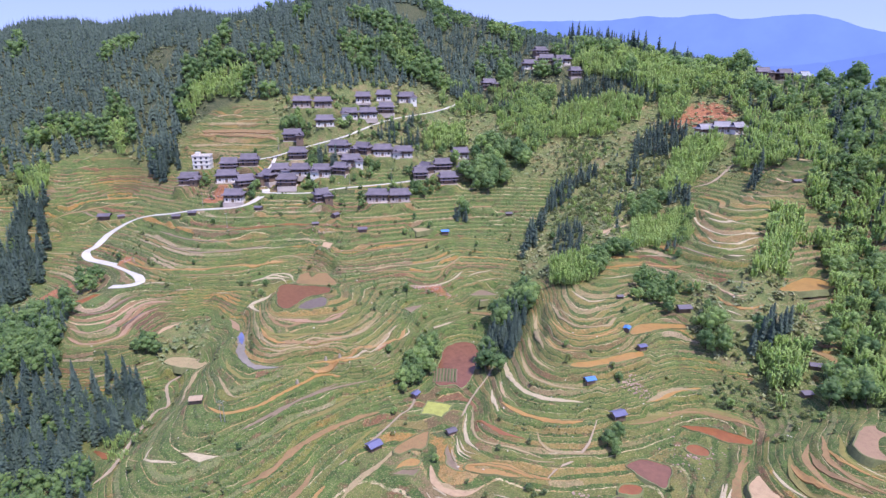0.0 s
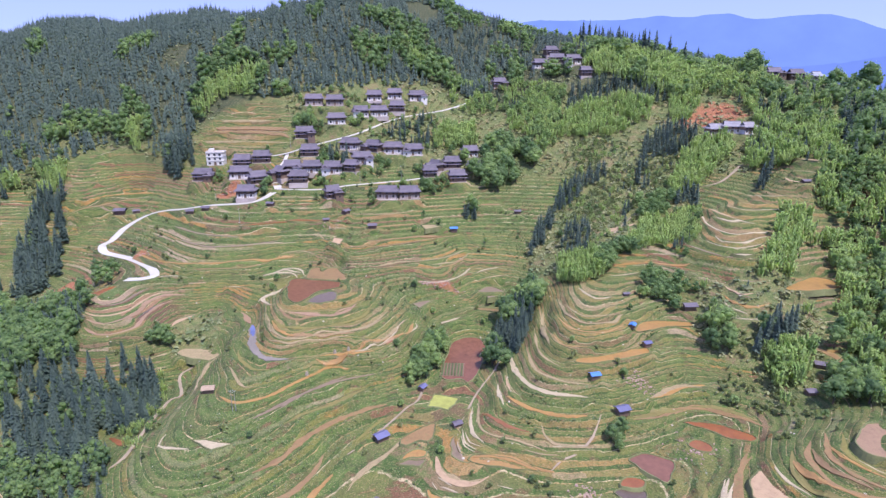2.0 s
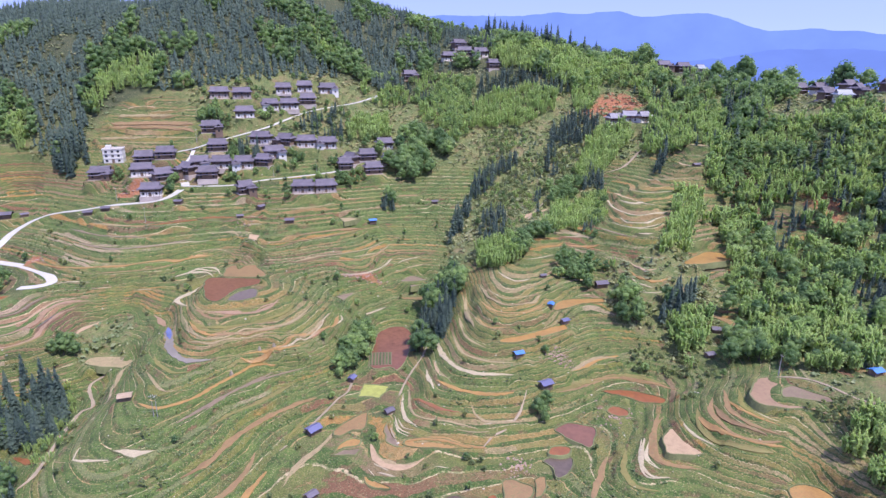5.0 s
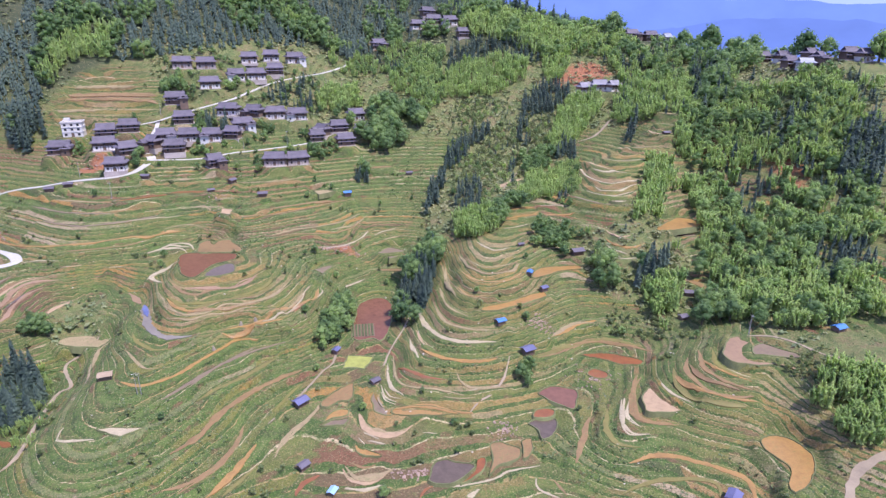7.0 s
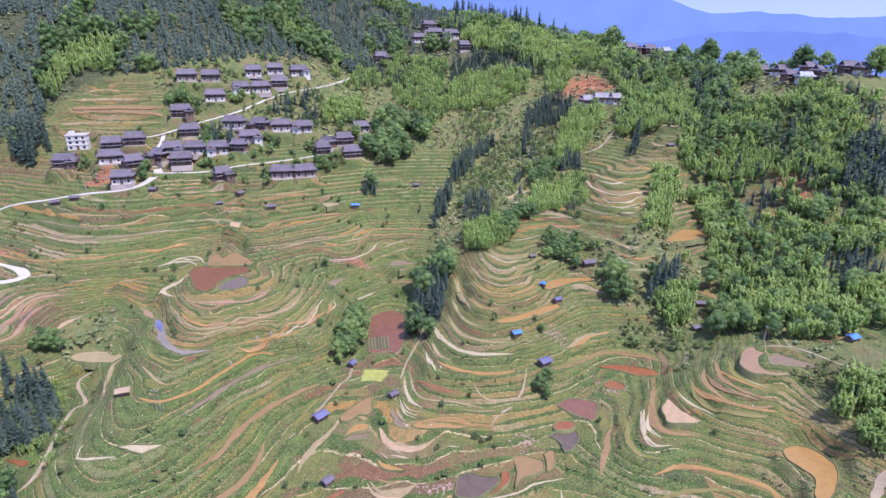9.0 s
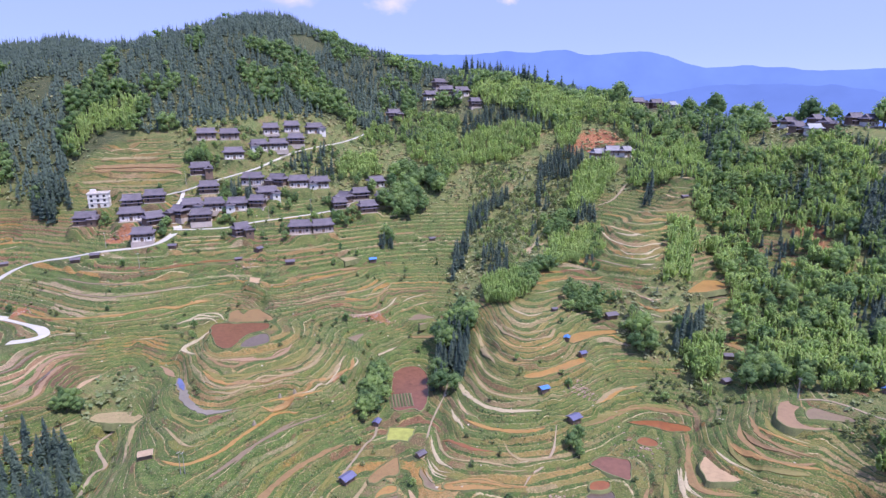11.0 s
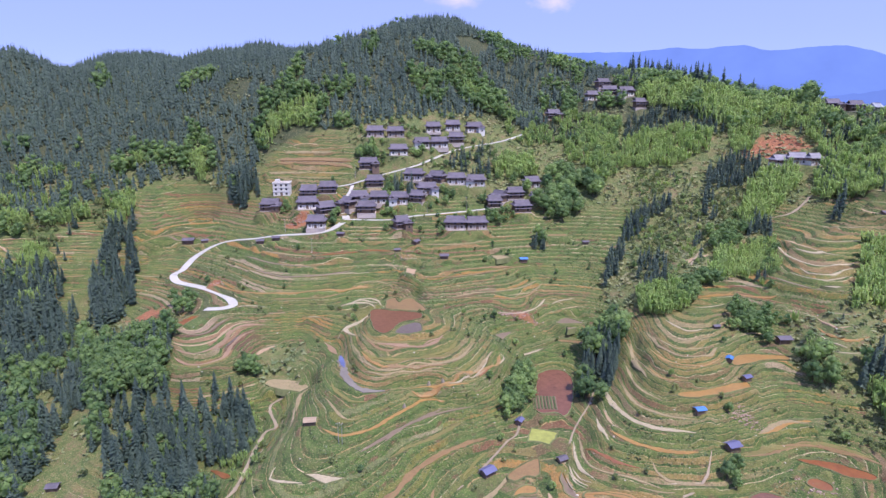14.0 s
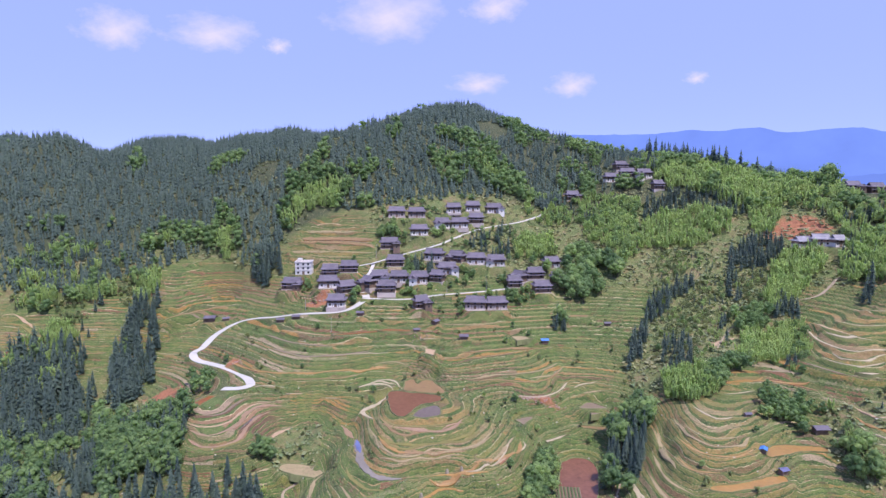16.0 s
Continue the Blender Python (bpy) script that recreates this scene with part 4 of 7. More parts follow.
def ground_material():
    m = Nodes("terraced_ground")
    q, seg, farm, red = m.value("terrace_level"), m.math("FLOOR", m.math("ADD", m.value("plot"), 0.5)), m.value("farmed"), m.value("red_earth")
    rag = m.math("MULTIPLY", m.math("SUBTRACT", m.noise(0.7, 5, 0.7), 0.5), 0.17)
    q = m.math("ADD", q, rag)
    step = m.math("FLOOR", q)
    part_up = m.math("FRACT", q)

    def chance(shift):
        pick = m.tree.nodes.new("ShaderNodeTexWhiteNoise")
        pick.noise_dimensions = "2D"
        both = m.add("CombineXYZ", X=m.math("ADD", step, shift), Y=seg)
        m.tree.links.new(both.outputs[0], pick.inputs["Vector"])
        return pick.outputs["Value"]

    rnd, rnd2 = chance(0.0), chance(71.5)
    big, mid, fine = m.noise(0.02, 3), m.noise(0.16, 5), m.noise(1.1, 6, 0.7)
    speck = m.math("ADD", m.math("MULTIPLY", mid, 0.42), m.math("MULTIPLY", fine, 0.58))
    grass = m.ramp(speck, [(0.38, (0.032, 0.060, 0.018)), (0.46, (0.068, 0.138, 0.030)), (0.54, (0.108, 0.195, 0.042)), (0.61, (0.180, 0.200, 0.070))])
    field = m.ramp(rnd, [(0.0, (0.095, 0.145, 0.045)), (0.14, (0.140, 0.180, 0.055)), (0.28, (0.072, 0.098, 0.040)), (0.36, (0.205, 0.172, 0.066)), (0.50, (0.160, 0.108, 0.064)),
                         (0.60, (0.285, 0.185, 0.085)), (0.71, (0.200, 0.095, 0.060)), (0.82, (0.36, 0.205, 0.066)), (0.89, (0.245, 0.170, 0.105)), (0.95, (0.37, 0.30, 0.21))], True)
    weeds = m.band(m.math("ADD", m.math("ADD", m.math("MULTIPLY", mid, 0.55), m.math("MULTIPLY", m.noise(0.55, 5, 0.65), 0.45)), m.math("ADD", m.math("MULTIPLY", m.math("SUBTRACT", big, 0.5), 1.5), m.math("MULTIPLY", m.value("lush"), 0.20))), 0.465, 0.56)
    field = m.mix(m.math("MULTIPLY", weeds, 0.73), field, grass)
    stubble = m.ramp(rnd, [(0.0, (0.155, 0.170, 0.050)), (0.20, (0.250, 0.205, 0.072)), (0.42, (0.315, 0.215, 0.080)), (0.62, (0.205, 0.135, 0.072)), (0.76, (0.345, 0.270, 0.155)), (0.90, (0.135, 0.160, 0.048))], True)
    stubble = m.mix(m.math("MULTIPLY", m.band(m.noise(0.9, 5, 0.65), 0.50, 0.62), 0.55), stubble, grass)
    ruddy = m.ramp(rnd, [(0.0, (0.17, 0.085, 0.065)), (0.28, (0.110, 0.175, 0.050)), (0.5, (0.36, 0.265, 0.205)), (0.65, (0.145, 0.075, 0.060)), (0.82, (0.31, 0.18, 0.12))], True)
    stubble = m.mix(m.value("ruddy"), stubble, ruddy)
    field = m.mix(m.math("MULTIPLY", m.value("ripe"), m.band(mid, 0.26, 0.40)), field, stubble)
    field = m.mix(m.math("MULTIPLY", m.band(fine, 0.42, 0.72), 0.35), field, col(0.085, 0.095, 0.035))
    bank = m.mix(m.band(m.noise(0.22, 5), 0.53, 0.68), m.mix(0.45, grass, col(0.034, 0.062, 0.018)), col(0.165, 0.105, 0.060))
    rim_on = m.math("MAXIMUM", m.math("MULTIPLY", m.band(rnd2, 0.15, 0.32), m.band(m.noise(0.10, 4), 0.40, 0.50)), m.math("MULTIPLY", m.value("ripe"), m.band(m.noise(0.17, 4), 0.34, 0.46)))
    rim_on = m.math("MULTIPLY", rim_on, m.band(m.noise(0.6, 4, 0.6), 0.38, 0.50))
    rim = m.mix(rim_on, grass, m.mix(m.band(rnd2, 0.7, 0.72), col(0.38, 0.28, 0.14), col(0.52, 0.44, 0.29)))
    tread = m.mix(m.band(part_up, 0.615, 0.63), field, rim)
    tread = m.mix(m.band(part_up, 0.70, 0.715), tread, bank)
    wild = m.ramp(m.math("ADD", m.math("MULTIPLY", mid, 0.5), m.math("MULTIPLY", fine, 0.5)),
                  [(0.34, (0.056, 0.100, 0.036)), (0.45, (0.105, 0.160, 0.052)), (0.53, (0.175, 0.200, 0.078)), (0.59, (0.215, 0.165, 0.095)), (0.65, (0.260, 0.175, 0.125))])
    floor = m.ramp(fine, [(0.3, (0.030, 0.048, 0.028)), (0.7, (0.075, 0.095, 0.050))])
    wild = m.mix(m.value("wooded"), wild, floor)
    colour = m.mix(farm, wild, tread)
    scar = m.ramp(fine, [(0.3, (0.22, 0.085, 0.045)), (0.7, (0.42, 0.20, 0.115))])
    tuft = m.noise(2.6, 3, 0.6)
    colour = m.mix(m.math("MULTIPLY", m.band(tuft, 0.50, 0.58), 0.74), colour, m.mix(0.7, colour, col(0.025, 0.045, 0.012)))
    colour = m.mix(m.math("MULTIPLY", m.band(m.noise(2.3, 2, 0.5), 0.59, 0.66), 0.62), colour, col(0.37, 0.32, 0.19))
    colour = m.mix(m.band(m.math("ADD", red, m.math("MULTIPLY", m.math("SUBTRACT", mid, 0.5), 1.5)), 0.50, 0.70), colour, scar)
    colour = m.mix(m.math("MULTIPLY", m.band(m.noise(0.33, 5, 0.65), 0.45, 0.62), 0.40), colour, m.mix(0.5, colour, col(0.06, 0.055, 0.03)))
    warm = m.tree.nodes.new("ShaderNodeMix")  # even warm tint that offsets the cool white balance on the ground
    warm.data_type, warm.blend_type = "RGBA", "MULTIPLY"
    for k, v in ((0, 1.0), (6, colour), (7, col(1.045, 0.965, 0.85))):
        m.put(warm.inputs[k], v)
    return m.done(warm.outputs[2], 0.95, fine, 0.9, 0.5)


def leaf_material(name, dark, light, per_tree="object", thin=0.4):
    """Leaves: tint from tree to tree and spray to spray; some light passes through them."""
    m = Nodes(name)
    r = m.add("ObjectInfo").outputs["Random"] if per_tree == "object" else m.value("tint")
    island = m.add("NewGeometry").outputs["Random Per Island"]
    f = m.math("ADD", m.math("MULTIPLY", r, 0.68), m.math("MULTIPLY", island, 0.32))
    c = m.ramp(f, [(0.1, dark), (0.9, light)])
    m.done(c, 0.6, None)
    m.put(m.bsdf.inputs["Specular IOR Level"], 0.45)
    m.put(m.bsdf.inputs["Sheen Weight"], 0.15)  # bluish sheen on all leaves stands in for distance haze
    m.put(m.bsdf.inputs["Sheen Roughness"], 0.6)
    m.put(m.bsdf.inputs["Sheen Tint"], col(0.80, 0.88, 1.0))
    back = m.add("BsdfTranslucent", Color=c)
    both = m.add("MixShader")
    m.put(both.inputs[0], thin)
    m.tree.links.new(m.bsdf.outputs[0], both.inputs[1])
    m.tree.links.new(back.outputs[0], both.inputs[2])
    m.tree.links.new(both.outputs[0], m.tree.nodes["Material Output"].inputs["Surface"])
    return m.mat


GROUND = ground_material()
CONCRETE = plain("concrete", (0.52, 0.49, 0.45), 0.12, 0.8, 0.8, 0.2)
DIRT = plain("dirt_track", (0.32, 0.25, 0.17), 0.25, 0.8, 0.95)


def soil(name, c, rough=0.9, weeds=0.35, wet=0.25):
    """Worked or flooded earth: blotches, clods, a wetter and darker patch here and there, and weeds coming through."""
    m = Nodes(name)
    c = (c[0] * 1.02, c[1], c[2] * 0.88)
    big, mid, fine = m.noise(0.12, 4), m.noise(0.55, 5), m.noise(2.4, 5, 0.7)
    base = m.ramp(m.math("ADD", m.math("MULTIPLY", mid, 0.6), m.math("MULTIPLY", fine, 0.4)), [(0.32, [v * 0.68 for v in c]), (0.5, c), (0.68, [min(1.0, v * 1.28) for v in c])])
    base = m.mix(m.math("MULTIPLY", m.band(big, 0.52, 0.66), wet), base, col(*[v * 0.5 for v in c]))
    r = m.add("ObjectInfo").outputs["Random"]
    base = m.mix(m.math("MULTIPLY", r, 0.22), base, col(0.20, 0.14, 0.085))
    green = m.mix(fine, col(0.055, 0.080, 0.025), col(0.16, 0.19, 0.06))
    base = m.mix(m.math("MULTIPLY", m.band(m.math("ADD", m.math("MULTIPLY", mid, 0.5), m.math("MULTIPLY", m.noise(1.1, 4), 0.5)), 0.54, 0.62), weeds), base, green)
    return m.done(base, rough, fine, 0.4 if rough > 0.5 else 0.08, 0.08)


SURFACES = {
    "red_water": soil("red_mud_water", (0.190, 0.076, 0.050), 0.22, 0.0, 0.3),
    "rust_water": soil("rust_mud_water", (0.26, 0.088, 0.032), 0.3, 0.25, 0.4),
    "tan_water": soil("tan_wet_mud", (0.27, 0.165, 0.078), 0.5, 0.4, 0.4),
    "ochre": soil("ochre_mud_water", (0.37, 0.205, 0.068), 0.4, 0.4, 0.4),
    "pink": soil("pink_wet_soil", (0.31, 0.195, 0.130), 0.5, 0.2, 0.25),
    "salmon": soil("dry_salmon_soil", (0.43, 0.30, 0.205), 0.92, 0.15, 0.1),
    "grey_mud": soil("grey_mud", (0.22, 0.160, 0.118), 0.5, 0.4, 0.3),
    "pale": soil("pale_dry_soil", (0.44, 0.37, 0.275), 0.92, 0.35, 0.15),
    "pale_tan": soil("pale_tan_soil", (0.32, 0.25, 0.15), 0.92, 0.5, 0.2),
    "olive": soil("olive_paddy", (0.20, 0.175, 0.050), 0.7, 0.6, 0.3),
    "dark_water": soil("dark_still_water", (0.110, 0.082, 0.068), 0.15, 0.0, 0.3),
    "mulch": soil("dark_mulch", (0.125, 0.100, 0.115), 0.9, 0.25, 0.3),
    "yellow": plain("flowering_rape", (0.29, 0.30, 0.075), 0.35, 1.5, 0.9, 0.8, 0.2),
}



# ---- building blocks ----
def mesh_of(name, bm, material, smooth_faces=False):
    me = bpy.data.meshes.new(name)
    bm.to_mesh(me)
    bm.free()
    me.materials.append(material)
    if smooth_faces:
        me.polygons.foreach_set("use_smooth", [True] * len(me.polygons))
    return me


def part(name, bm, material, parent, label=""):
    ob = new(name, mesh_of(name, bm, material))
    ob.parent = parent
    return tagged(ob, label)


def from_arrays(name, verts, faces, material):
    me = bpy.data.meshes.new(name)
    me.from_pydata(verts, [], faces)
    me.materials.append(material)
    return me


def box(bm, x0, y0, z0, x1, y1, z1):
    v = [bm.verts.new(p) for p in itertools.product((x0, x1), (y0, y1), (z0, z1))]
    for f in ((0, 1, 3, 2), (4, 6, 7, 5), (0, 4, 5, 1), (2, 3, 7, 6), (0, 2, 6, 4), (1, 5, 7, 3)):
        bm.faces.new([v[i] for i in f])


def boxed(*sizes):
    bm = bmesh.new()
    for s in sizes:
        box(bm, *s)
    return bm


# ---- the ground: one sheet to the horizon ----
def spread(lo, hi, step, start, end):
    """Places along one axis: even between lo and hi, wider and wider outside."""
    mid = np.arange(lo, hi, step)
    out, d, p = [], step, hi
    while p < end:
        out.append(p)
        d = min(d * 1.12, 9) if p < hi + 420 else d * 1.3
        p += d
    left, d, p = [], step, lo
    while p > start:
        d = min(d * 1.12, 9) if p > lo - 420 else d * 1.3
        p -= d
        left.append(p)
    return np.r_[left[::-1], mid, out]


gx, gy = spread(-215, 185, 1.05, -4400, 4400), spread(84, 394, 0.95, -4400, 4400)
X, Y = np.meshgrid(gx, gy)
flat_x, flat_y = X.ravel(), Y.ravel()
flat_z = surface(flat_x, flat_y)
nx, ny = len(gx), len(gy)
corner = (np.arange(ny - 1)[:, None] * nx + np.arange(nx - 1)).ravel()
ground_mesh = bpy.data.meshes.new("ground")
ground_mesh.vertices.add(nx * ny)
ground_mesh.vertices.foreach_set("co", np.c_[flat_x, flat_y, flat_z].ravel())
quads = np.c_[corner, corner + 1, corner + 1 + nx, corner + nx]
ground_mesh.loops.add(quads.size)
ground_mesh.loops.foreach_set("vertex_index", quads.ravel())
ground_mesh.polygons.add(len(quads))
ground_mesh.polygons.foreach_set("loop_start", np.arange(len(quads)) * 4)
ground_mesh.update(calc_edges=True)
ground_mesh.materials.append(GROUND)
plot_id = np.floor((flat_x * 0.8 + flat_y * 0.35) / 34 + 1.3 * wave(flat_x, flat_y, 50, 21)) + 40
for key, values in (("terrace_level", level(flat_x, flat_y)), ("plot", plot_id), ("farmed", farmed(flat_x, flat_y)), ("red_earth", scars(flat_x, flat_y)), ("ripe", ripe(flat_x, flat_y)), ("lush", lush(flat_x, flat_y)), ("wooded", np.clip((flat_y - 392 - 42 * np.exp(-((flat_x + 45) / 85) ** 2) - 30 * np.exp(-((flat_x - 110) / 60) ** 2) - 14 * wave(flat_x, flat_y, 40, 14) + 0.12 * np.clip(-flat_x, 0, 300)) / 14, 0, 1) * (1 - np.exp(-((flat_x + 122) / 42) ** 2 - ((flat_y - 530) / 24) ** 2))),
                    ("ruddy", np.clip(2.2 - 1.6 * np.minimum(np.hypot((flat_x + 138) / 30, (flat_y - 230) / 20), 1.0 + np.hypot((flat_x + 131) / 40, (flat_y - 369) / 30)), 0, 1))):
    ground_mesh.attributes.new(key, "FLOAT", "POINT").data.foreach_set("value", values)
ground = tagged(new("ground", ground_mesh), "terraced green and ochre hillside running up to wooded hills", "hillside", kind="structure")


flat_grid = flat_z.reshape(ny, nx)


def on_ground(x, y):
    """Height of the finished ground sheet under these places."""
    i = np.clip(np.searchsorted(gx, x) - 1, 0, nx - 2)
    j = np.clip(np.searchsorted(gy, y) - 1, 0, ny - 2)
    u, v = (x - gx[i]) / (gx[i + 1] - gx[i]), (y - gy[j]) / (gy[j + 1] - gy[j])
    return (flat_grid[j, i] * (1 - u) + flat_grid[j, i + 1] * u) * (1 - v) + (flat_grid[j + 1, i] * (1 - u) + flat_grid[j + 1, i + 1] * u) * v


def draped(name, p, half, material, lift):
    """A narrow terrace field that lies on its ledge: ragged sides, lying as the ground lies."""
    d = np.gradient(p[:, :2], axis=0)
    d /= np.hypot(d[:, 0], d[:, 1])[:, None]
    side = np.c_[-d[:, 1], d[:, 0]]
    bm = bmesh.new()
    rows = []
    for i, (q, s) in enumerate(zip(p, side)):
        taper = min(1.0, 0.15 + 0.17 * min(i, len(p) - 1 - i))
        edge = [half * taper * (0.70 + 0.55 * noise.noise((q[0] * 0.13, q[1] * 0.13, 3.0 * k)) + 0.45 * noise.noise((q[0] * 0.6, q[1] * 0.6, 9.0 * k))) for k in (1, -1)]
        across = np.array([edge[0], edge[0], edge[0] * 0.4, -edge[1] * 0.4, -edge[1], -edge[1]])
        x, y = q[0] + across * s[0], q[1] + across * s[1]
        z = on_ground(x, y)
        z = 0.5 * z + 0.5 * z.mean() + np.array([-0.3, lift, lift + 0.02, lift + 0.02, lift, -0.3])
        z = np.maximum(z, on_ground(x, y) + np.array([-9, lift - 0.04, lift, lift, lift - 0.04, -9]))
        rows.append([bm.verts.new(c) for c in zip(x, y, z)])
    for a, b in zip(rows[:-1], rows[1:]):
        for k in range(5):
            bm.faces.new((a[k], b[k], b[k + 1], a[k + 1]))
    bm.faces.new(rows[0])
    bm.faces.new(rows[-1][::-1])
    bmesh.ops.recalc_face_normals(bm, faces=bm.faces)
    return new(name, mesh_of(name, bm, material))


def ribbon(name, p, half, material, thick=0.3, lift=0.0):
    """A road, path or narrow field: a slab along a line."""
    d = np.gradient(p[:, :2], axis=0)
    d /= np.hypot(d[:, 0], d[:, 1])[:, None]
    side = np.c_[-d[:, 1], d[:, 0]]
    bm = bmesh.new()
    rows = []
    for i, (q, s) in enumerate(zip(p, side)):
        row = []
        for k, dz in ((1, -thick), (1, 0), (-1, 0), (-1, -thick)):
            w = half
            if material is not CONCRETE:
                w *= (0.85 + 0.5 * noise.noise((q[0] * 0.16, q[1] * 0.16, 3.0 * k)) + 0.4 * noise.noise((q[0] * 0.7, q[1] * 0.7, 9.0 * k)))
                w *= min(1.0, 0.2 + 0.2 * min(i, len(p) - 1 - i))
            row.append(bm.verts.new((q[0] + k * w * s[0], q[1] + k * w * s[1], q[2] + dz + lift)))
        rows.append(row)
    for a, b in zip(rows[:-1], rows[1:]):
        for k in range(3):
            bm.faces.new((a[k], b[k], b[k + 1], a[k + 1]))
    bm.faces.new(rows[0])
    bm.faces.new(rows[-1][::-1])
    bmesh.ops.recalc_face_normals(bm, faces=bm.faces)
    return new(name, mesh_of(name, bm, material))


made = iter(ribbons)
for _ in ROADS:
    tagged(ribbon("road", *next(made), CONCRETE), "narrow pale concrete village road winding up the slope", "road", kind="structure")
for _ in TRACKS:
    tagged(ribbon("path", *next(made), DIRT), "narrow trodden earth path between terraces", "path", kind="structure")
LOOKS = {"red_water": "flooded with reddish brown water", "rust_water": "flooded with rust-red water", "tan_water": "of wet tan mud", "ochre": "flooded with ochre mud water",
         "pink": "of pinkish wet soil", "salmon": "of dry salmon-coloured soil", "grey_mud": "of greyish mud", "pale": "of pale dry soil", "pale_tan": "of dry tan soil", "mulch": "covered with dark purplish mulch", "yellow": "of yellow flowering rape", "olive": "of olive-green seedlings", "dark_water": "flooded with dark brown water"}
for i, (kind, _, _) in enumerate(STRIPS):
    tagged(draped("terrace_field", *next(made), SURFACES[kind], 0.07 + 0.012 * (i % 9)), "narrow curved terrace field " + LOOKS[kind], "field", "terrace fields")
CANAL_WATER = plain("canal_water", (0.19, 0.165, 0.140), 0.3, 0.6, 0.7, 0.1, 0.02)
canal = tagged(ribbon("irrigation_channel", *next(made), CANAL_WATER, 0.3, 0.04), "grey irrigation channel curving round a terraced mound", "channel")

BUND = plain("earth_bund", (0.155, 0.165, 0.068), 0.45, 0.6, 0.95, 0.5, 0.1)
for (kind, _), (outline, h) in zip(FIELDS, plots):
    bm = bmesh.new()
    top = [bm.verts.new((x, y, h)) for x, y in outline]
    low = [bm.verts.new((x, y, h - 2.4)) for x, y in outline]
    bm.faces.new(top)
    for i in range(len(top)):
        bm.faces.new((top[i - 1], low[i - 1], low[i], top[i]))
    bmesh.ops.triangulate(bm, faces=[f for f in bm.faces if len(f.verts) > 4])
    bmesh.ops.recalc_face_normals(bm, faces=bm.faces)
    field = tagged(new("paddy_field", mesh_of("paddy_field", bm, SURFACES[kind])), "level paddy field " + LOOKS[kind], "field", "paddy fields")
    bm = bmesh.new()
    c = outline.mean(0)
    rings = []
    for x, y in outline:
        out = np.array((x, y)) - c
        out /= np.hypot(*out)
        w = 0.28 + 0.08 * noise.noise((x, y, 0))
        rings.append([bm.verts.new((x + out[0] * a * w, y + out[1] * a * w, h + b)) for a, b in ((-1, -0.05), (-0.5, 0.28), (0.6, 0.26), (2.0, -0.7), (3.6, -2.2))])
    for a, b in zip(rings, rings[1:] + rings[:1]):
        for k in range(4):
            bm.faces.new((a[k], b[k], b[k + 1], a[k + 1]))
    bmesh.ops.recalc_face_normals(bm, faces=bm.faces)
    part("bund", bm, BUND, field, "low grassy earth bank")

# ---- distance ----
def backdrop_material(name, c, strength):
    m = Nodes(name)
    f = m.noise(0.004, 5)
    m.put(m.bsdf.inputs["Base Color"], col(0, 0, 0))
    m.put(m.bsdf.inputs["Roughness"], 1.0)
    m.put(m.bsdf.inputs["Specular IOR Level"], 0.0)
    # the ranges glow by themselves; their pale blue is haze put into the colour
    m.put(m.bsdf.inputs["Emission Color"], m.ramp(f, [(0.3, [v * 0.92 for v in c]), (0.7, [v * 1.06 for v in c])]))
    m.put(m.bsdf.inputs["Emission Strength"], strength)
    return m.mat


def far_range(dist, crest, seed, material, label):
    """A mountain range round the place: crest gives its height by bearing in degrees (0 ahead, to the right positive)."""
    verts, faces = [], []
    for i, a in enumerate(np.arange(-75, 75.1, 0.4)):
        s, c = math.sin(radians(a)), math.cos(radians(a))
        top = crest(a) + 7 * wave(a, 0.0, 1.6, seed, 4) + 4 * wave(a, 0.0, 0.6, seed + 9, 2)
        for k, (out, h) in enumerate(((0, -260), (150, 0.35), (300, 0.7), (420, 1.0), (700, 0.2))):
            h = h if h < 0 else top * h + 150 * (1 - h) * 0
            verts.append((s * (dist + out), c * (dist + out), h))
        if i:
            n = i * 5
            faces += [(n - 5 + k, n + k, n + 1 + k, n - 4 + k) for k in range(4)]
    ob = new("mountain_range", from_arrays("mountain_range", verts, faces, material))
    return tagged(ob, label, "mountains", kind="structure")


def bell(a, mid, wide):
    return math.exp(-((a - mid) / wide) ** 2)


CREST = ((-80, 60), (-5, 80), (3, 400), (7.5, 446), (11.1, 439), (13, 434), (15, 440), (18.2, 456), (20.5, 442), (23.4, 456), (25.4, 417), (27, 424), (29, 433), (30.5, 437), (32.8, 392), (35.3, 332), (38.4, 341), (40.7, 326), (43.1, 304), (80, 330))
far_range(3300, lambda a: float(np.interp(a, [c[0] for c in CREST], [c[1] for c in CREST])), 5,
          backdrop_material("haze_blue_mountains", (0.095, 0.152, 0.400), 1.0), "hazy blue mountain range on the horizon")
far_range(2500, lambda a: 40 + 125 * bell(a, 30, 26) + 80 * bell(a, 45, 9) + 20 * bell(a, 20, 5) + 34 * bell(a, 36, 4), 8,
          backdrop_material("nearer_haze_blue_mountains", (0.082, 0.130, 0.345), 1.0), "lower hazy blue mountain ridge on the horizon")

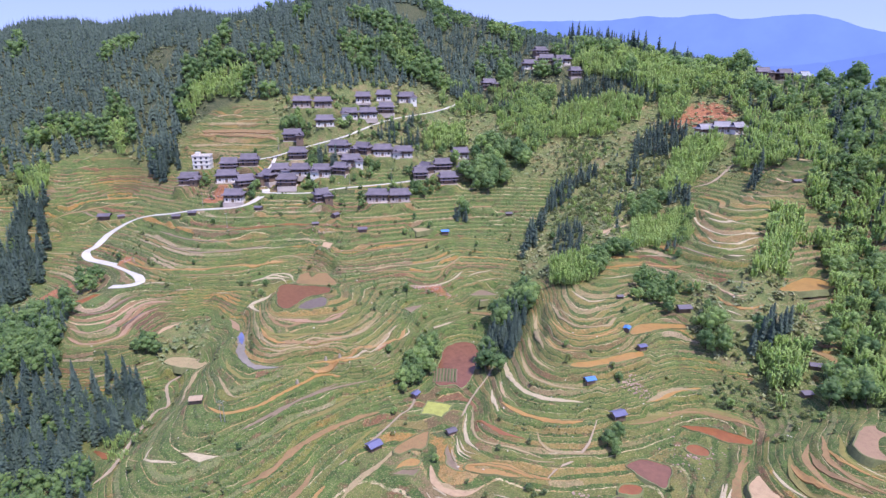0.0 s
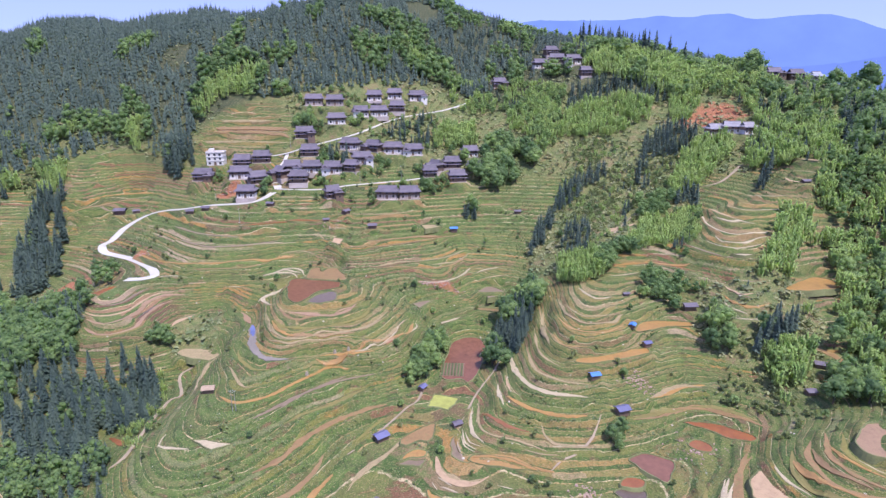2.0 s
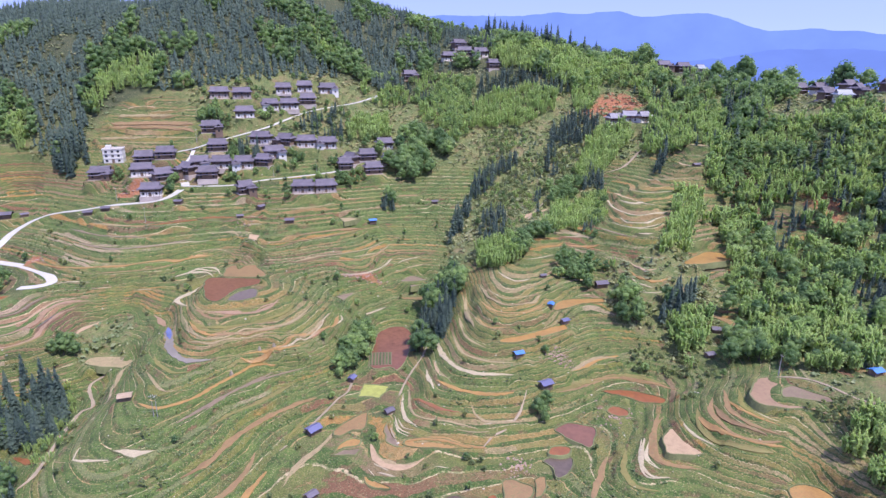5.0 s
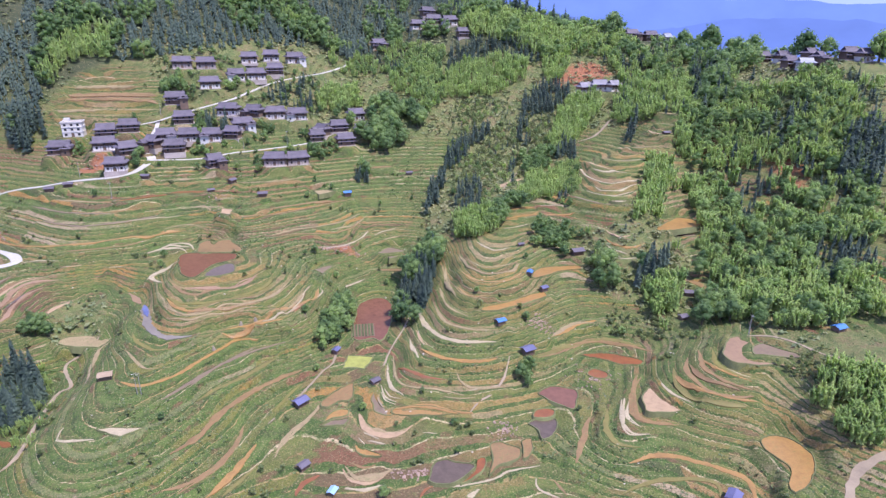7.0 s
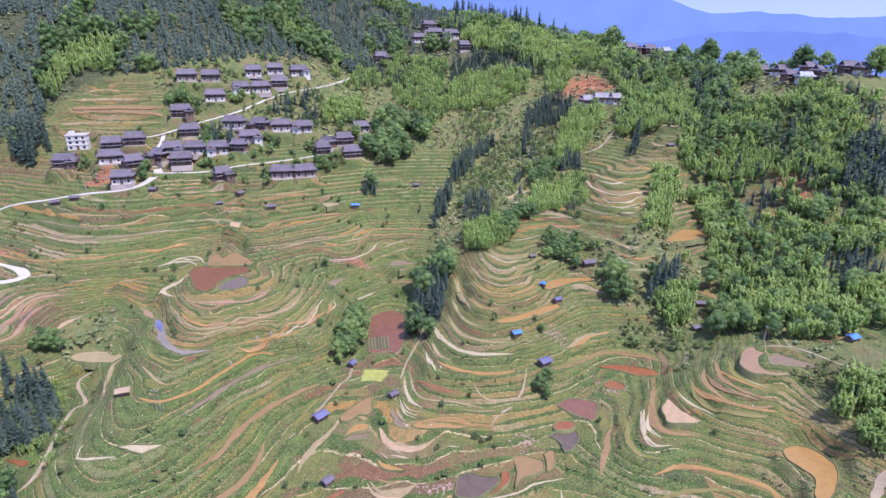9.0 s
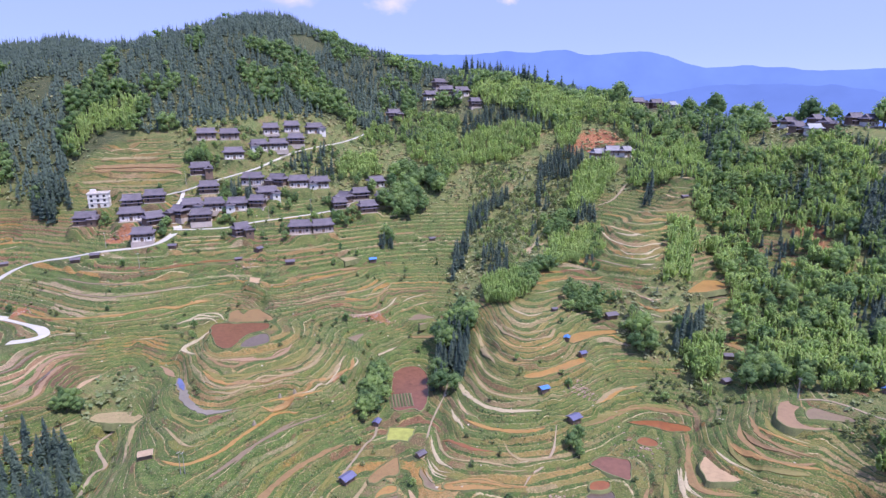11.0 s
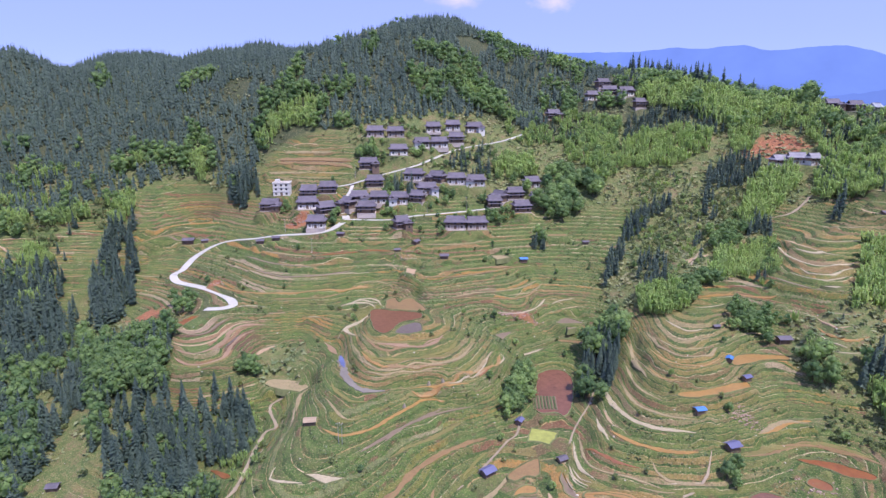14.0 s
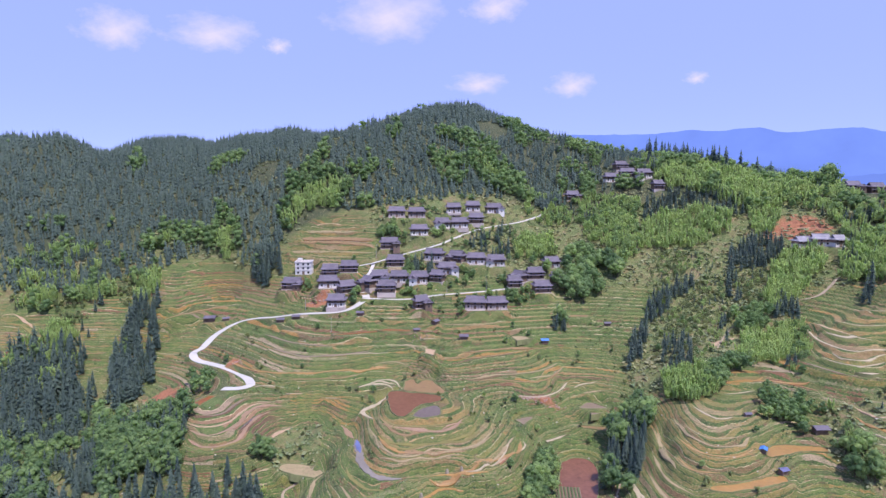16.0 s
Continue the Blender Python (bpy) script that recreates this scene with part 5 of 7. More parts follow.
# ---- houses ----
TILE = plain("dark_roof_tiles", (0.130, 0.112, 0.138), 0.3, 1.2, 0.8, 0.6, 0.05)
RIDGE = plain("roof_ridge", (0.26, 0.24, 0.25), 0.2, 1.0, 0.8)
LIME = plain("limewashed_wall", (0.66, 0.63, 0.60), 0.12, 0.6, 0.9)
TIMBER = plain("dark_timber", (0.17, 0.115, 0.085), 0.3, 1.5, 0.8, 0.4)
STONE = plain("grey_stone_base", (0.42, 0.36, 0.33), 0.25, 1.2, 0.9, 0.6, 0.08)
BRICK = plain("red_brick_wall", (0.40, 0.24, 0.19), 0.2, 1.2, 0.9)
GLASS = plain("dark_window", (0.03, 0.035, 0.045), 0.2, 1.0, 0.15)
PALE_TILE = plain("pale_roof_tiles", (0.235, 0.22, 0.245), 0.3, 1.2, 0.8, 0.6, 0.05)
TIN = plain("grey_tin_roof", (0.28, 0.29, 0.33), 0.15, 0.8, 0.5)


def hip_roof(l, d, z, rise, over, thick=0.18):
    """A tiled hip-and-gable roof with eaves that lift a little at the corners."""
    bm = bmesh.new()
    hx, hy = l / 2 + over, d / 2 + over
    n = 8

    def sheet(dz):
        eave_f = [bm.verts.new((-hx + 2 * hx * i / n, -hy, z + dz + 0.25 * abs(2 * i / n - 1) ** 3)) for i in range(n + 1)]
        eave_b = [bm.verts.new((-hx + 2 * hx * i / n, hy, z + dz + 0.25 * abs(2 * i / n - 1) ** 3)) for i in range(n + 1)]
        wx = hx * 0.80
        mid_f = [bm.verts.new((-wx + 2 * wx * i / n, -hy * 0.5, z + dz + rise * 0.42)) for i in range(n + 1)]
        mid_b = [bm.verts.new((-wx + 2 * wx * i / n, hy * 0.5, z + dz + rise * 0.42)) for i in range(n + 1)]
        top = [bm.verts.new((-wx + 2 * wx * i / n, 0, z + dz + rise + 0.15 * abs(2 * i / n - 1) ** 3)) for i in range(n + 1)]
        for i in range(n):
            bm.faces.new((eave_f[i], eave_f[i + 1], mid_f[i + 1], mid_f[i]))
            bm.faces.new((mid_f[i], mid_f[i + 1], top[i + 1], top[i]))
            bm.faces.new((mid_b[i + 1], mid_b[i], top[i], top[i + 1]))
            bm.faces.new((eave_b[i + 1], eave_b[i], mid_b[i], mid_b[i + 1]))
        for i in (0, n):
            bm.faces.new((eave_f[i], mid_f[i], mid_b[i], eave_b[i]))
            bm.faces.new((mid_f[i], top[i], mid_b[i]))

    sheet(0)
    sheet(-thick)
    rim = []
    for dz in (0, -thick):
        rim.append([bm.verts.new((sx * hx, sy * hy, z + dz + 0.25)) for sx, sy in ((-1, -1), (1, -1), (1, 1), (-1, 1))])
    for i in range(4):
        bm.faces.new((rim[0][i - 1], rim[0][i], rim[1][i], rim[1][i - 1]))
    return bm


def window(house, x, y, z, w, h, face, frame_mat):
    """A framed window on the wall at y, facing -y (face -1) or +y."""
    t = 0.06 * face
    fr = part("window", boxed((x - w / 2 - 0.08, min(y, y + t), z - 0.08, x + w / 2 + 0.08, max(y, y + t), z),
                              (x - w / 2 - 0.08, min(y, y + t), z + h, x + w / 2 + 0.08, max(y, y + t), z + h + 0.08),
                              (x - w / 2 - 0.08, min(y, y + t), z, x - w / 2, max(y, y + t), z + h),
                              (x + w / 2, min(y, y + t), z, x + w / 2 + 0.08, max(y, y + t), z + h)), frame_mat, house)
    part("pane", boxed((x - w / 2, min(y, y + t * 0.5), z, x + w / 2, max(y, y + t * 0.5), z + h)), GLASS, fr, "dark window pane")


def village_house(kind, l, d, seed, wing=0):
    """A two-storey farmhouse under a dark hip-and-gable roof; its middle at the foot, front towards -y."""
    rnd = random.Random(seed)
    house = new("farmhouse")
    low, up = {"white": (LIME, TIMBER), "stone": (STONE, TIMBER), "wood": (TIMBER, TIMBER), "brick": (LIME, BRICK), "tin": (LIME, LIME)}[kind]
    h1, h2 = 2.7, 1.7
    part("foundation", boxed((-l / 2 - 0.5, -d / 2 - 0.6, -2.6, l / 2 + 0.5, d / 2 + 0.5, 0.25)), STONE, house, "rough grey stone foundation")
    part("lower_wall", boxed((-l / 2, -d / 2, 0.25, l / 2, d / 2, h1)), low, house)
    part("upper_wall", boxed((-l / 2 + 0.05, -d / 2 + 0.05, h1, l / 2 - 0.05, d / 2 - 0.05, h1 + h2)), up, house)
    part("floor_beam", boxed((-l / 2 - 0.25, -d / 2 - 0.25, h1 - 0.12, l / 2 + 0.25, d / 2 + 0.25, h1 + 0.08)), TIMBER, house, "dark timber beam between the storeys")
    n = max(3, round(l / 3.2))
    for i in range(n + 1):
        x = -l / 2 + l * i / n
        part("post", boxed((x - 0.1, -d / 2 - 0.14, 0.25, x + 0.1, -d / 2 - 0.003, h1 + h2)), TIMBER, house, "dark timber post")
    for i in range(n):
        x = -l / 2 + l * (i + 0.5) / n
        if i == n // 2:
            part("door", boxed((x - 0.75, -d / 2 - 0.08, 0.25, x + 0.75, -d / 2 - 0.003, 2.3)), TIMBER, house, "dark double wooden door")
        else:
            window(house, x, -d / 2, 1.15, 0.95, 1.1, -1, TIMBER)
        window(house, x, -d / 2 + 0.05, h1 + 0.45, 1.0, 0.8, -1, TIMBER)
    if kind == "wood":
        skirt = bmesh.new()
        a = [skirt.verts.new((sx * (l / 2 + e), -d / 2 - e2, h)) for e, e2, h in ((0.9, 1.1, h1 - 0.1), (0.1, -0.02, h1 + 0.45)) for sx in (-1, 1)]
        b = [skirt.verts.new(v.co - Vector((0, 0, 0.14))) for v in a]
        for q in ((0, 1, 3, 2), (5, 4, 6, 7), (0, 4, 5, 1), (2, 3, 7, 6), (0, 2, 6, 4), (1, 5, 7, 3)):
            skirt.faces.new([(a + b)[k] for k in q])
        part("skirt_roof", skirt, TILE, house, "dark tiled lean-to roof over the ground floor")
    roof = part("roof", hip_roof(l, d, h1 + h2 - 0.25, 2.3 + 0.1 * d, 1.1), TIN if kind == "tin" else PALE_TILE if kind == "brick" else TILE, house, "pale grey roof" if kind in ("tin", "brick") else "dark grey tiled hip-and-gable roof")
    if wing:  # a lower wing at one end, reaching forward
        wx, wy, wl, wd = wing * (l / 2 - 1.6), -d / 2 - 1.2, 4.6, 4.2
        part("wing_wall", boxed((wx - wd / 2, wy - wl / 2, -2.4, wx + wd / 2, wy + wl / 2, h1 + 0.9)), low if kind != "stone" else TIMBER, house)
        window(house, wx, wy - wl / 2, 1.0, 0.9, 1.0, -1, TIMBER)
        bm = hip_roof(wl, wd, h1 + 0.8, 1.7, 0.8)
        bmesh.ops.rotate(bm, verts=bm.verts, cent=(0, 0, 0), matrix=Matrix.Rotation(math.pi / 2, 3, "Z"))
        bmesh.ops.translate(bm, verts=bm.verts, vec=(wx, wy, 0))
        part("wing_roof", bm, TIN if kind == "tin" else PALE_TILE if kind == "brick" else TILE, house, "lower tiled wing roof")
    part("ridge", boxed((-l * 0.40 - 0.9, -0.16, h1 + h2 + 1.98 + 0.1 * d, l * 0.40 + 0.9, 0.16, h1 + h2 + 2.3 + 0.1 * d)), RIDGE, roof, "raised pale roof ridge")
    return house


LABELS = {"white": "two-storey farmhouse with whitewashed walls and dark tiled roof", "stone": "farmhouse on a tall stone base under a dark tiled roof",
          "wood": "dark timber farmhouse under a grey tiled hip roof", "brick": "pale house with a brick upper floor on a red earth cutting", "tin": "pale house with a grey metal roof"}
models = {}
for i, (kind, x, y, l, turn) in enumerate(HOUSES):
    size = 7.5 if l < 9.2 else 9.5 if l < 11.6 else 11
    wing = (0, 1, 0, -1, 0)[i % 5] if kind in ("white", "wood") else 0
    key = (kind, size, wing)
    turn += 7 * math.sin(i * 2.4)
    z = float(relief(x, y)) + 0.05
    if key not in models:
        models[key] = village_house(kind, size, 5.4 if size < 8 else 6.6, len(models), wing)
        tagged(models[key], LABELS[kind], "house", "village houses")
        models[key].matrix_basis = pose(x, y, z, 0, 0, turn)
    else:
        copy_thing(models[key], pose(x, y, z, 0, 0, turn))


def flat_house(x, y):
    """The one modern house: three white concrete storeys with a flat roof."""
    house = tagged(new("concrete_house"), "white three-storey concrete house with a flat parapet roof", "house")
    z = float(relief(x, y))
    house.matrix_basis = pose(x, y, z, 0, 0, 8)
    part("wall", boxed((-4.9, -4, -2, 4.9, 4, 7.4)), LIME, house, "white rendered wall")
    for h in (2.7, 5.2):
        part("floor_slab", boxed((-5.1, -4.3, h - 0.1, 5.1, 4.2, h + 0.1)), LIME, house)
    roof = part("roof", boxed((-5.2, -4.3, 7.4, 5.2, 4.3, 7.6)), STONE, house, "flat grey concrete roof")
    part("parapet", boxed((-5.2, -4.3, 7.6, 5.2, -4.1, 8.1), (-5.2, 4.1, 7.6, 5.2, 4.3, 8.1), (-5.2, -4.1, 7.6, -5.0, 4.1, 8.1), (5.0, -4.1, 7.6, 5.2, 4.1, 8.1)), LIME, roof, "white parapet")
    part("stair_hut", boxed((-4.2, 0.8, 7.6, -1.6, 3.6, 9.4)), LIME, roof, "white stair head on the roof")
    for h, spots in ((0.7, (-3.2, 3.0)), (3.4, (-3.2, 0, 3.0)), (5.8, (-3.2, 0, 3.0))):
        for x0 in spots:
            window(house, x0, -4, h, 1.2, 1.2, -1, STONE)
    part("door", boxed((-0.7, -4.08, 0.0, 0.7, -4.003, 2.2)), TIMBER, house, "dark entrance door")
    return house


flat_house(*FLAT_HOUSE)

# ---- sheds ----
SHED_ROOFS = {"dark": TILE, "blue": plain("blue_metal_sheet", (0.07, 0.20, 0.50), 0.2, 0.8, 0.5), "slate": plain("slate_blue_sheet", (0.13, 0.13, 0.24), 0.2, 0.8, 0.5),
              "pale_blue": plain("pale_blue_sheet", (0.32, 0.50, 0.72), 0.15, 0.8, 0.5), "straw": plain("straw_thatch", (0.34, 0.25, 0.17), 0.3, 1.5, 0.95)}
SHED_LABELS = {"dark": "small dark timber barn with a tiled roof", "blue": "small field shed with a bright blue metal roof", "slate": "field shed with a slate-blue sheet roof",
               "pale_blue": "small hut with a pale blue sheet roof", "straw": "small barn with a straw-coloured roof"}


def shed(kind, l, seed):
    d = l * 0.72
    ob = new("field_shed")
    part("wall", boxed((-l / 2 + 0.2, -d / 2 + 0.2, -0.8, l / 2 - 0.2, d / 2 - 0.2, 2.0)), TIMBER, ob, "dark plank wall")
    for sx, sy in itertools.product((-1, 1), (-1, 1)):
        part("post", boxed((sx * l / 2 - 0.1, sy * d / 2 - 0.1, -0.8, sx * l / 2 + 0.1, sy * d / 2 + 0.1, 2.3)), TIMBER, ob)
    part("door", boxed((-0.5, -d / 2 + 0.12, 0.0, 0.5, -d / 2 + 0.197, 1.8)), TIMBER, ob)
    for s in (-1, 1):
        bm = bmesh.new()
        e, r = d / 2 + 0.6, 2.2 + d * 0.22
        top = [bm.verts.new((sx * (l / 2 + 0.5), yy, zz)) for yy, zz in ((s * 0.02, r), (s * e, 2.0)) for sx in (-1, 1)]
        low = [bm.verts.new(v.co - Vector((0, 0, 0.12))) for v in top]
        for q in ((0, 1, 3, 2), (5, 4, 6, 7), (0, 4, 5, 1), (2, 3, 7, 6), (0, 2, 6, 4), (1, 5, 7, 3)):
            bm.faces.new([(top + low)[k] for k in q])
        bmesh.ops.recalc_face_normals(bm, faces=bm.faces)
        part("roof_slope", bm, SHED_ROOFS[kind], ob)
    return ob


shed_models = {}
for kind, x, y, l, turn in SHEDS:
    z = float(relief(x, y)) + 0.05
    if kind not in shed_models:
        shed_models[kind] = tagged(shed(kind, 4.4, 0), SHED_LABELS[kind], "shed", "field sheds")
        shed_models[kind].matrix_basis = pose(x, y, z, 0, 0, turn)
        ob = shed_models[kind]
    else:
        ob = copy_thing(shed_models[kind], pose(x, y, z, 0, 0, turn))
    ob.scale = [l / 6.2] * 3

# ---- trees ----
BARK = plain("bark", (0.10, 0.075, 0.055), 0.3, 2.0, 0.9)
CULM = plain("bamboo_culm", (0.20, 0.22, 0.08), 0.2, 1.0, 0.6)
LEAVES = {
    # blue raised in the conifer greens to imitate distance haze
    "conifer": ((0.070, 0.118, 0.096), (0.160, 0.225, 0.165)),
    "broadleaf": ((0.125, 0.235, 0.092), (0.420, 0.550, 0.200)),
    "bamboo": ((0.385, 0.550, 0.185), (0.590, 0.705, 0.250)),
    "scrub": ((0.200, 0.270, 0.115), (0.390, 0.430, 0.175)),
}
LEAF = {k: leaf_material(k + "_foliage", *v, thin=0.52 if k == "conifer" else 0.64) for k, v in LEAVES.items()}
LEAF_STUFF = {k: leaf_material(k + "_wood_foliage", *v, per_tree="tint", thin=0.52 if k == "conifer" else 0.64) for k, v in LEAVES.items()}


def trunk_arrays(h, r, sides=6, lean=(0, 0)):
    v, f = [], []
    for z, k in ((0, 1.25), (0.5, 0.75), (1, 0.25)):
        for i in range(sides):
            a = 2 * math.pi * i / sides
            v.append((r * k * math.cos(a) + lean[0] * z * z, r * k * math.sin(a) + lean[1] * z * z, -1.0 + (h + 1.0) * z))
    for j in range(2):
        for i in range(sides):
            n = (i + 1) % sides
            f.append((j * sides + i, j * sides + n, (j + 1) * sides + n, (j + 1) * sides + i))
    return v, f


def conifer_crown(h, r, rnd, whorls, arms):
    """Whorls of drooping boughs round a narrow spire, each a bent blade with a ragged, split tip."""
    v, f = [], []
    for w in range(whorls):
        t = w / (whorls - 1)
        z = h * (0.12 + 0.84 * t)
        reach = r * (1 - t) ** 0.65 + 0.14
        tier = z
        for k in range(arms):
            z = tier + rnd.uniform(-0.5, 0.5) * h / whorls
            a = 2 * math.pi * (k + rnd.uniform(-0.4, 0.4)) / arms + w * 1.3
            q = reach * rnd.uniform(0.55, 1.3)
            ca, sa = math.cos(a), math.sin(a)
            wide = q * rnd.uniform(0.16, 0.30) + 0.08
            rise, drop = h * rnd.uniform(0.02, 0.06), q * rnd.uniform(0.1, 0.55)
            n = len(v)
            v += [(0.03 * ca, 0.03 * sa, z + rise), (q * 0.6 * ca - wide * sa, q * 0.6 * sa + wide * ca, z - drop * 0.6),
                  (q * ca, q * sa, z - drop + 0.12 * q), (q * 0.55 * ca + wide * sa, q * 0.55 * sa - wide * ca, z - drop * 0.3)]
            f += [(n, n + 1, n + 2), (n, n + 2, n + 3)]
    n = len(v)
    v += [(0.16, 0, h * 0.88), (-0.1, 0.14, h * 0.88), (-0.1, -0.14, h * 0.88), (0, 0, h * 1.05)]
    f += [(n, n + 1, n + 3), (n + 1, n + 2, n + 3), (n + 2, n, n + 3)]
    n = len(v)
    # close inside of the crown
    for t, k in ((0.08, 0.5), (0.45, 0.38), (0.8, 0.14)):
        for i in range(5):
            a = 6.283 * i / 5 + t * 4
            v.append((r * k * math.cos(a), r * k * math.sin(a), h * t))
    for j in (0, 5):
        for i in range(5):
            o = (i + 1) % 5
            f += [(n + j + i, n + j + o, n + j + 5 + o), (n + j + i, n + j + 5 + o, n + j + 5 + i)]
    return v, f


def conifer_spire(h, r, rnd, tiers, rim):
    """A plainer far tree: a narrow spire of drooping tiers, each a ragged skirt of long and short boughs."""
    v, f = [], []
    for w in range(tiers):
        t = w / (tiers - 1)
        z = h * (0.10 + 0.80 * t)
        reach = r * (1 - t) ** 0.75 * rnd.uniform(0.85, 1.12) + 0.16
        n = len(v)
        v.append((rnd.uniform(-0.08, 0.08) * r, rnd.uniform(-0.08, 0.08) * r, z + h * 1.3 / tiers))
        turn = rnd.uniform(0, 6.28)
        for k in range(rim):
            a = turn + 2 * math.pi * (k + rnd.uniform(-0.25, 0.25)) / rim
            q = reach * (rnd.uniform(0.85, 1.3) if k % 2 else rnd.uniform(0.35, 0.6))
            v.append((q * math.cos(a), q * math.sin(a), z - (0.28 * q if k % 2 else -0.05 * h) + rnd.uniform(-0.3, 0.3) * h / tiers))
        f += [(n, n + 1 + k, n + 1 + (k + 1) % rim) for k in range(rim)]
    n = len(v)
    v += [(0.12, 0, h * 0.90), (-0.08, 0.1, h * 0.90), (-0.08, -0.1, h * 0.90), (0, 0, h * 1.06)]
    f += [(n, n + 1, n + 3), (n + 1, n + 2, n + 3), (n + 2, n, n + 3)]
    return v, f


ICO = bmesh.new()
bmesh.ops.create_icosphere(ICO, subdivisions=1, radius=1.0)
ICO_V, ICO_F = [tuple(v.co) for v in ICO.verts], [tuple(v.index for v in f.verts) for f in ICO.faces]
ICO.free()


def leaf_clump(v, f, c, size, rnd, out=(0, 0, 1)):
    """A bent spray of leaves: two triangles' worth of blade at a random turn, leaning outwards."""
    n = len(v)
    d = Vector((rnd.gauss(0, 1), rnd.gauss(0, 1), rnd.gauss(0, 0.7))).normalized() * 0.6 + Vector(out)
    d.normalize()
    u = d.orthogonal().normalized()
    u.rotate(Matrix.Rotation(rnd.uniform(0, 6.28), 3, d))
    w = d.cross(u)
    c = Vector(c)
    s = size * rnd.uniform(0.6, 1.25)
    for p in (c - u * s * 0.6, c + w * s * 0.45 + d * s * 0.15, c + u * s * 0.7 - d * s * 0.1, c - w * s * 0.45):
        v.append(tuple(p))
    f += [(n, n + 1, n + 2), (n, n + 2, n + 3)]


def broad_crown(h, r, rnd, lumps, sprays, size, ico=(ICO_V, ICO_F)):
    """Lumps of foliage round limbs, roughened, with loose sprays of leaves on them."""
    v, f = [], []
    balls = []
    for k in range(lumps):
        t = k / max(1, lumps - 1)
        a = k * 2.4 + rnd.uniform(-0.5, 0.5)
        z = h * (0.42 + 0.45 * t)
        q = r * 0.62 * math.sin(math.pi * (0.2 + 0.75 * t)) if lumps > 1 else 0
        s = r * rnd.uniform(0.42, 0.62)
        c = Vector((q * math.cos(a), q * math.sin(a), z))
        balls.append((c, s))
        n = len(v)
        for p in ico[0]:
            d = 1 + 0.45 * noise.noise(Vector(p) * 1.7 + Vector((k * 7.1, rnd.random(), h)))
            v.append(tuple(c + Vector((p[0], p[1], p[2] * 0.85)) * s * 0.74 * d))
        f += [tuple(i + n for i in q2) for q2 in ico[1]]
    for _ in range(sprays):
        c, s = rnd.choice(balls)
        d = Vector((rnd.gauss(0, 1), rnd.gauss(0, 1), rnd.gauss(0.25, 0.9))).normalized()
        leaf_clump(v, f, c + d * s * rnd.uniform(0.70, 1.18), size, rnd, d)
    return v, f


def bamboo_crown(h, r, rnd, stems, sprays):
    """A clump of arching culms: each a thin leafy core with a drooping tip in a soft cloud of small sprays."""
    v, f, sv, sf = [], [], [], []
    for k in range(stems):
        a = rnd.uniform(0, 6.28)
        q = r * math.sqrt((k + 0.5) / stems) * 0.9
        bx, by = q * math.cos(a), q * math.sin(a)
        hh = h * rnd.uniform(0.75, 1.05)
        bend = hh * rnd.uniform(0.05, 0.18)
        ca, sa = math.cos(a), math.sin(a)
        n = len(sv)
        for z in (0, 0.5, 0.9):
            for dx, dy in ((0.07, 0), (-0.04, 0.06), (-0.04, -0.06)):
                sv.append((bx + dx + bend * z ** 3 * ca, by + dy + bend * z ** 3 * sa, -0.8 + (hh + 0.8) * z))
        for j in (0, 3):
            sf += [(n + j + i, n + j + (i + 1) % 3, n + j + 3 + (i + 1) % 3, n + j + 3 + i) for i in range(3)]
        n = len(v)
        for t, wide in ((0.25, 0.3), (0.58, 0.66), (0.85, 0.44)):
            for i in range(3):
                b = 2.094 * i + t * 3
                w = wide * rnd.uniform(0.65, 1.25)
                v.append((bx + bend * t ** 3 * ca + w * math.cos(b), by + bend * t ** 3 * sa + w * math.sin(b), hh * t + rnd.uniform(-0.4, 0.4)))
        v.append((bx + bend * 1.3 * ca, by + bend * 1.3 * sa, hh * 0.97))
        for j in range(2):
            for i in range(3):
                o = (i + 1) % 3
                f += [(n + 3 * j + i, n + 3 * j + o, n + 3 * j + 3 + o), (n + 3 * j + i, n + 3 * j + 3 + o, n + 3 * j + 3 + i)]
        f += [(n + 6 + i, n + 6 + (i + 1) % 3, n + 9) for i in range(3)]
        for s in range(sprays):
            t = 0.22 + 0.76 * ((s + rnd.random()) / sprays) ** 0.85
            b = rnd.uniform(0, 6.28)
            cb, sb = math.cos(b), math.sin(b)
            long = rnd.uniform(0.8, 1.45) * (1.25 - 0.6 * t) * (1.0 if sprays > 8 else 1.25)
            side, z = 0.30 * long, hh * t
            ox, oy = bx + bend * t ** 3 * ca, by + bend * t ** 3 * sa
            n = len(v)
            v += [(ox, oy, z + 0.25 * long), (ox + 0.55 * long * cb - side * sb, oy + 0.55 * long * sb + side * cb, z + 0.22 * long),
                  (ox + long * cb, oy + long * sb, z - rnd.uniform(0.15, 0.55) * long), (ox + 0.5 * long * cb + side * sb, oy + 0.5 * long * sb - side * cb, z + 0.02 * long)]
            f += [(n, n + 1, n + 2), (n, n + 2, n + 3)]
    return v, f, sv, sf


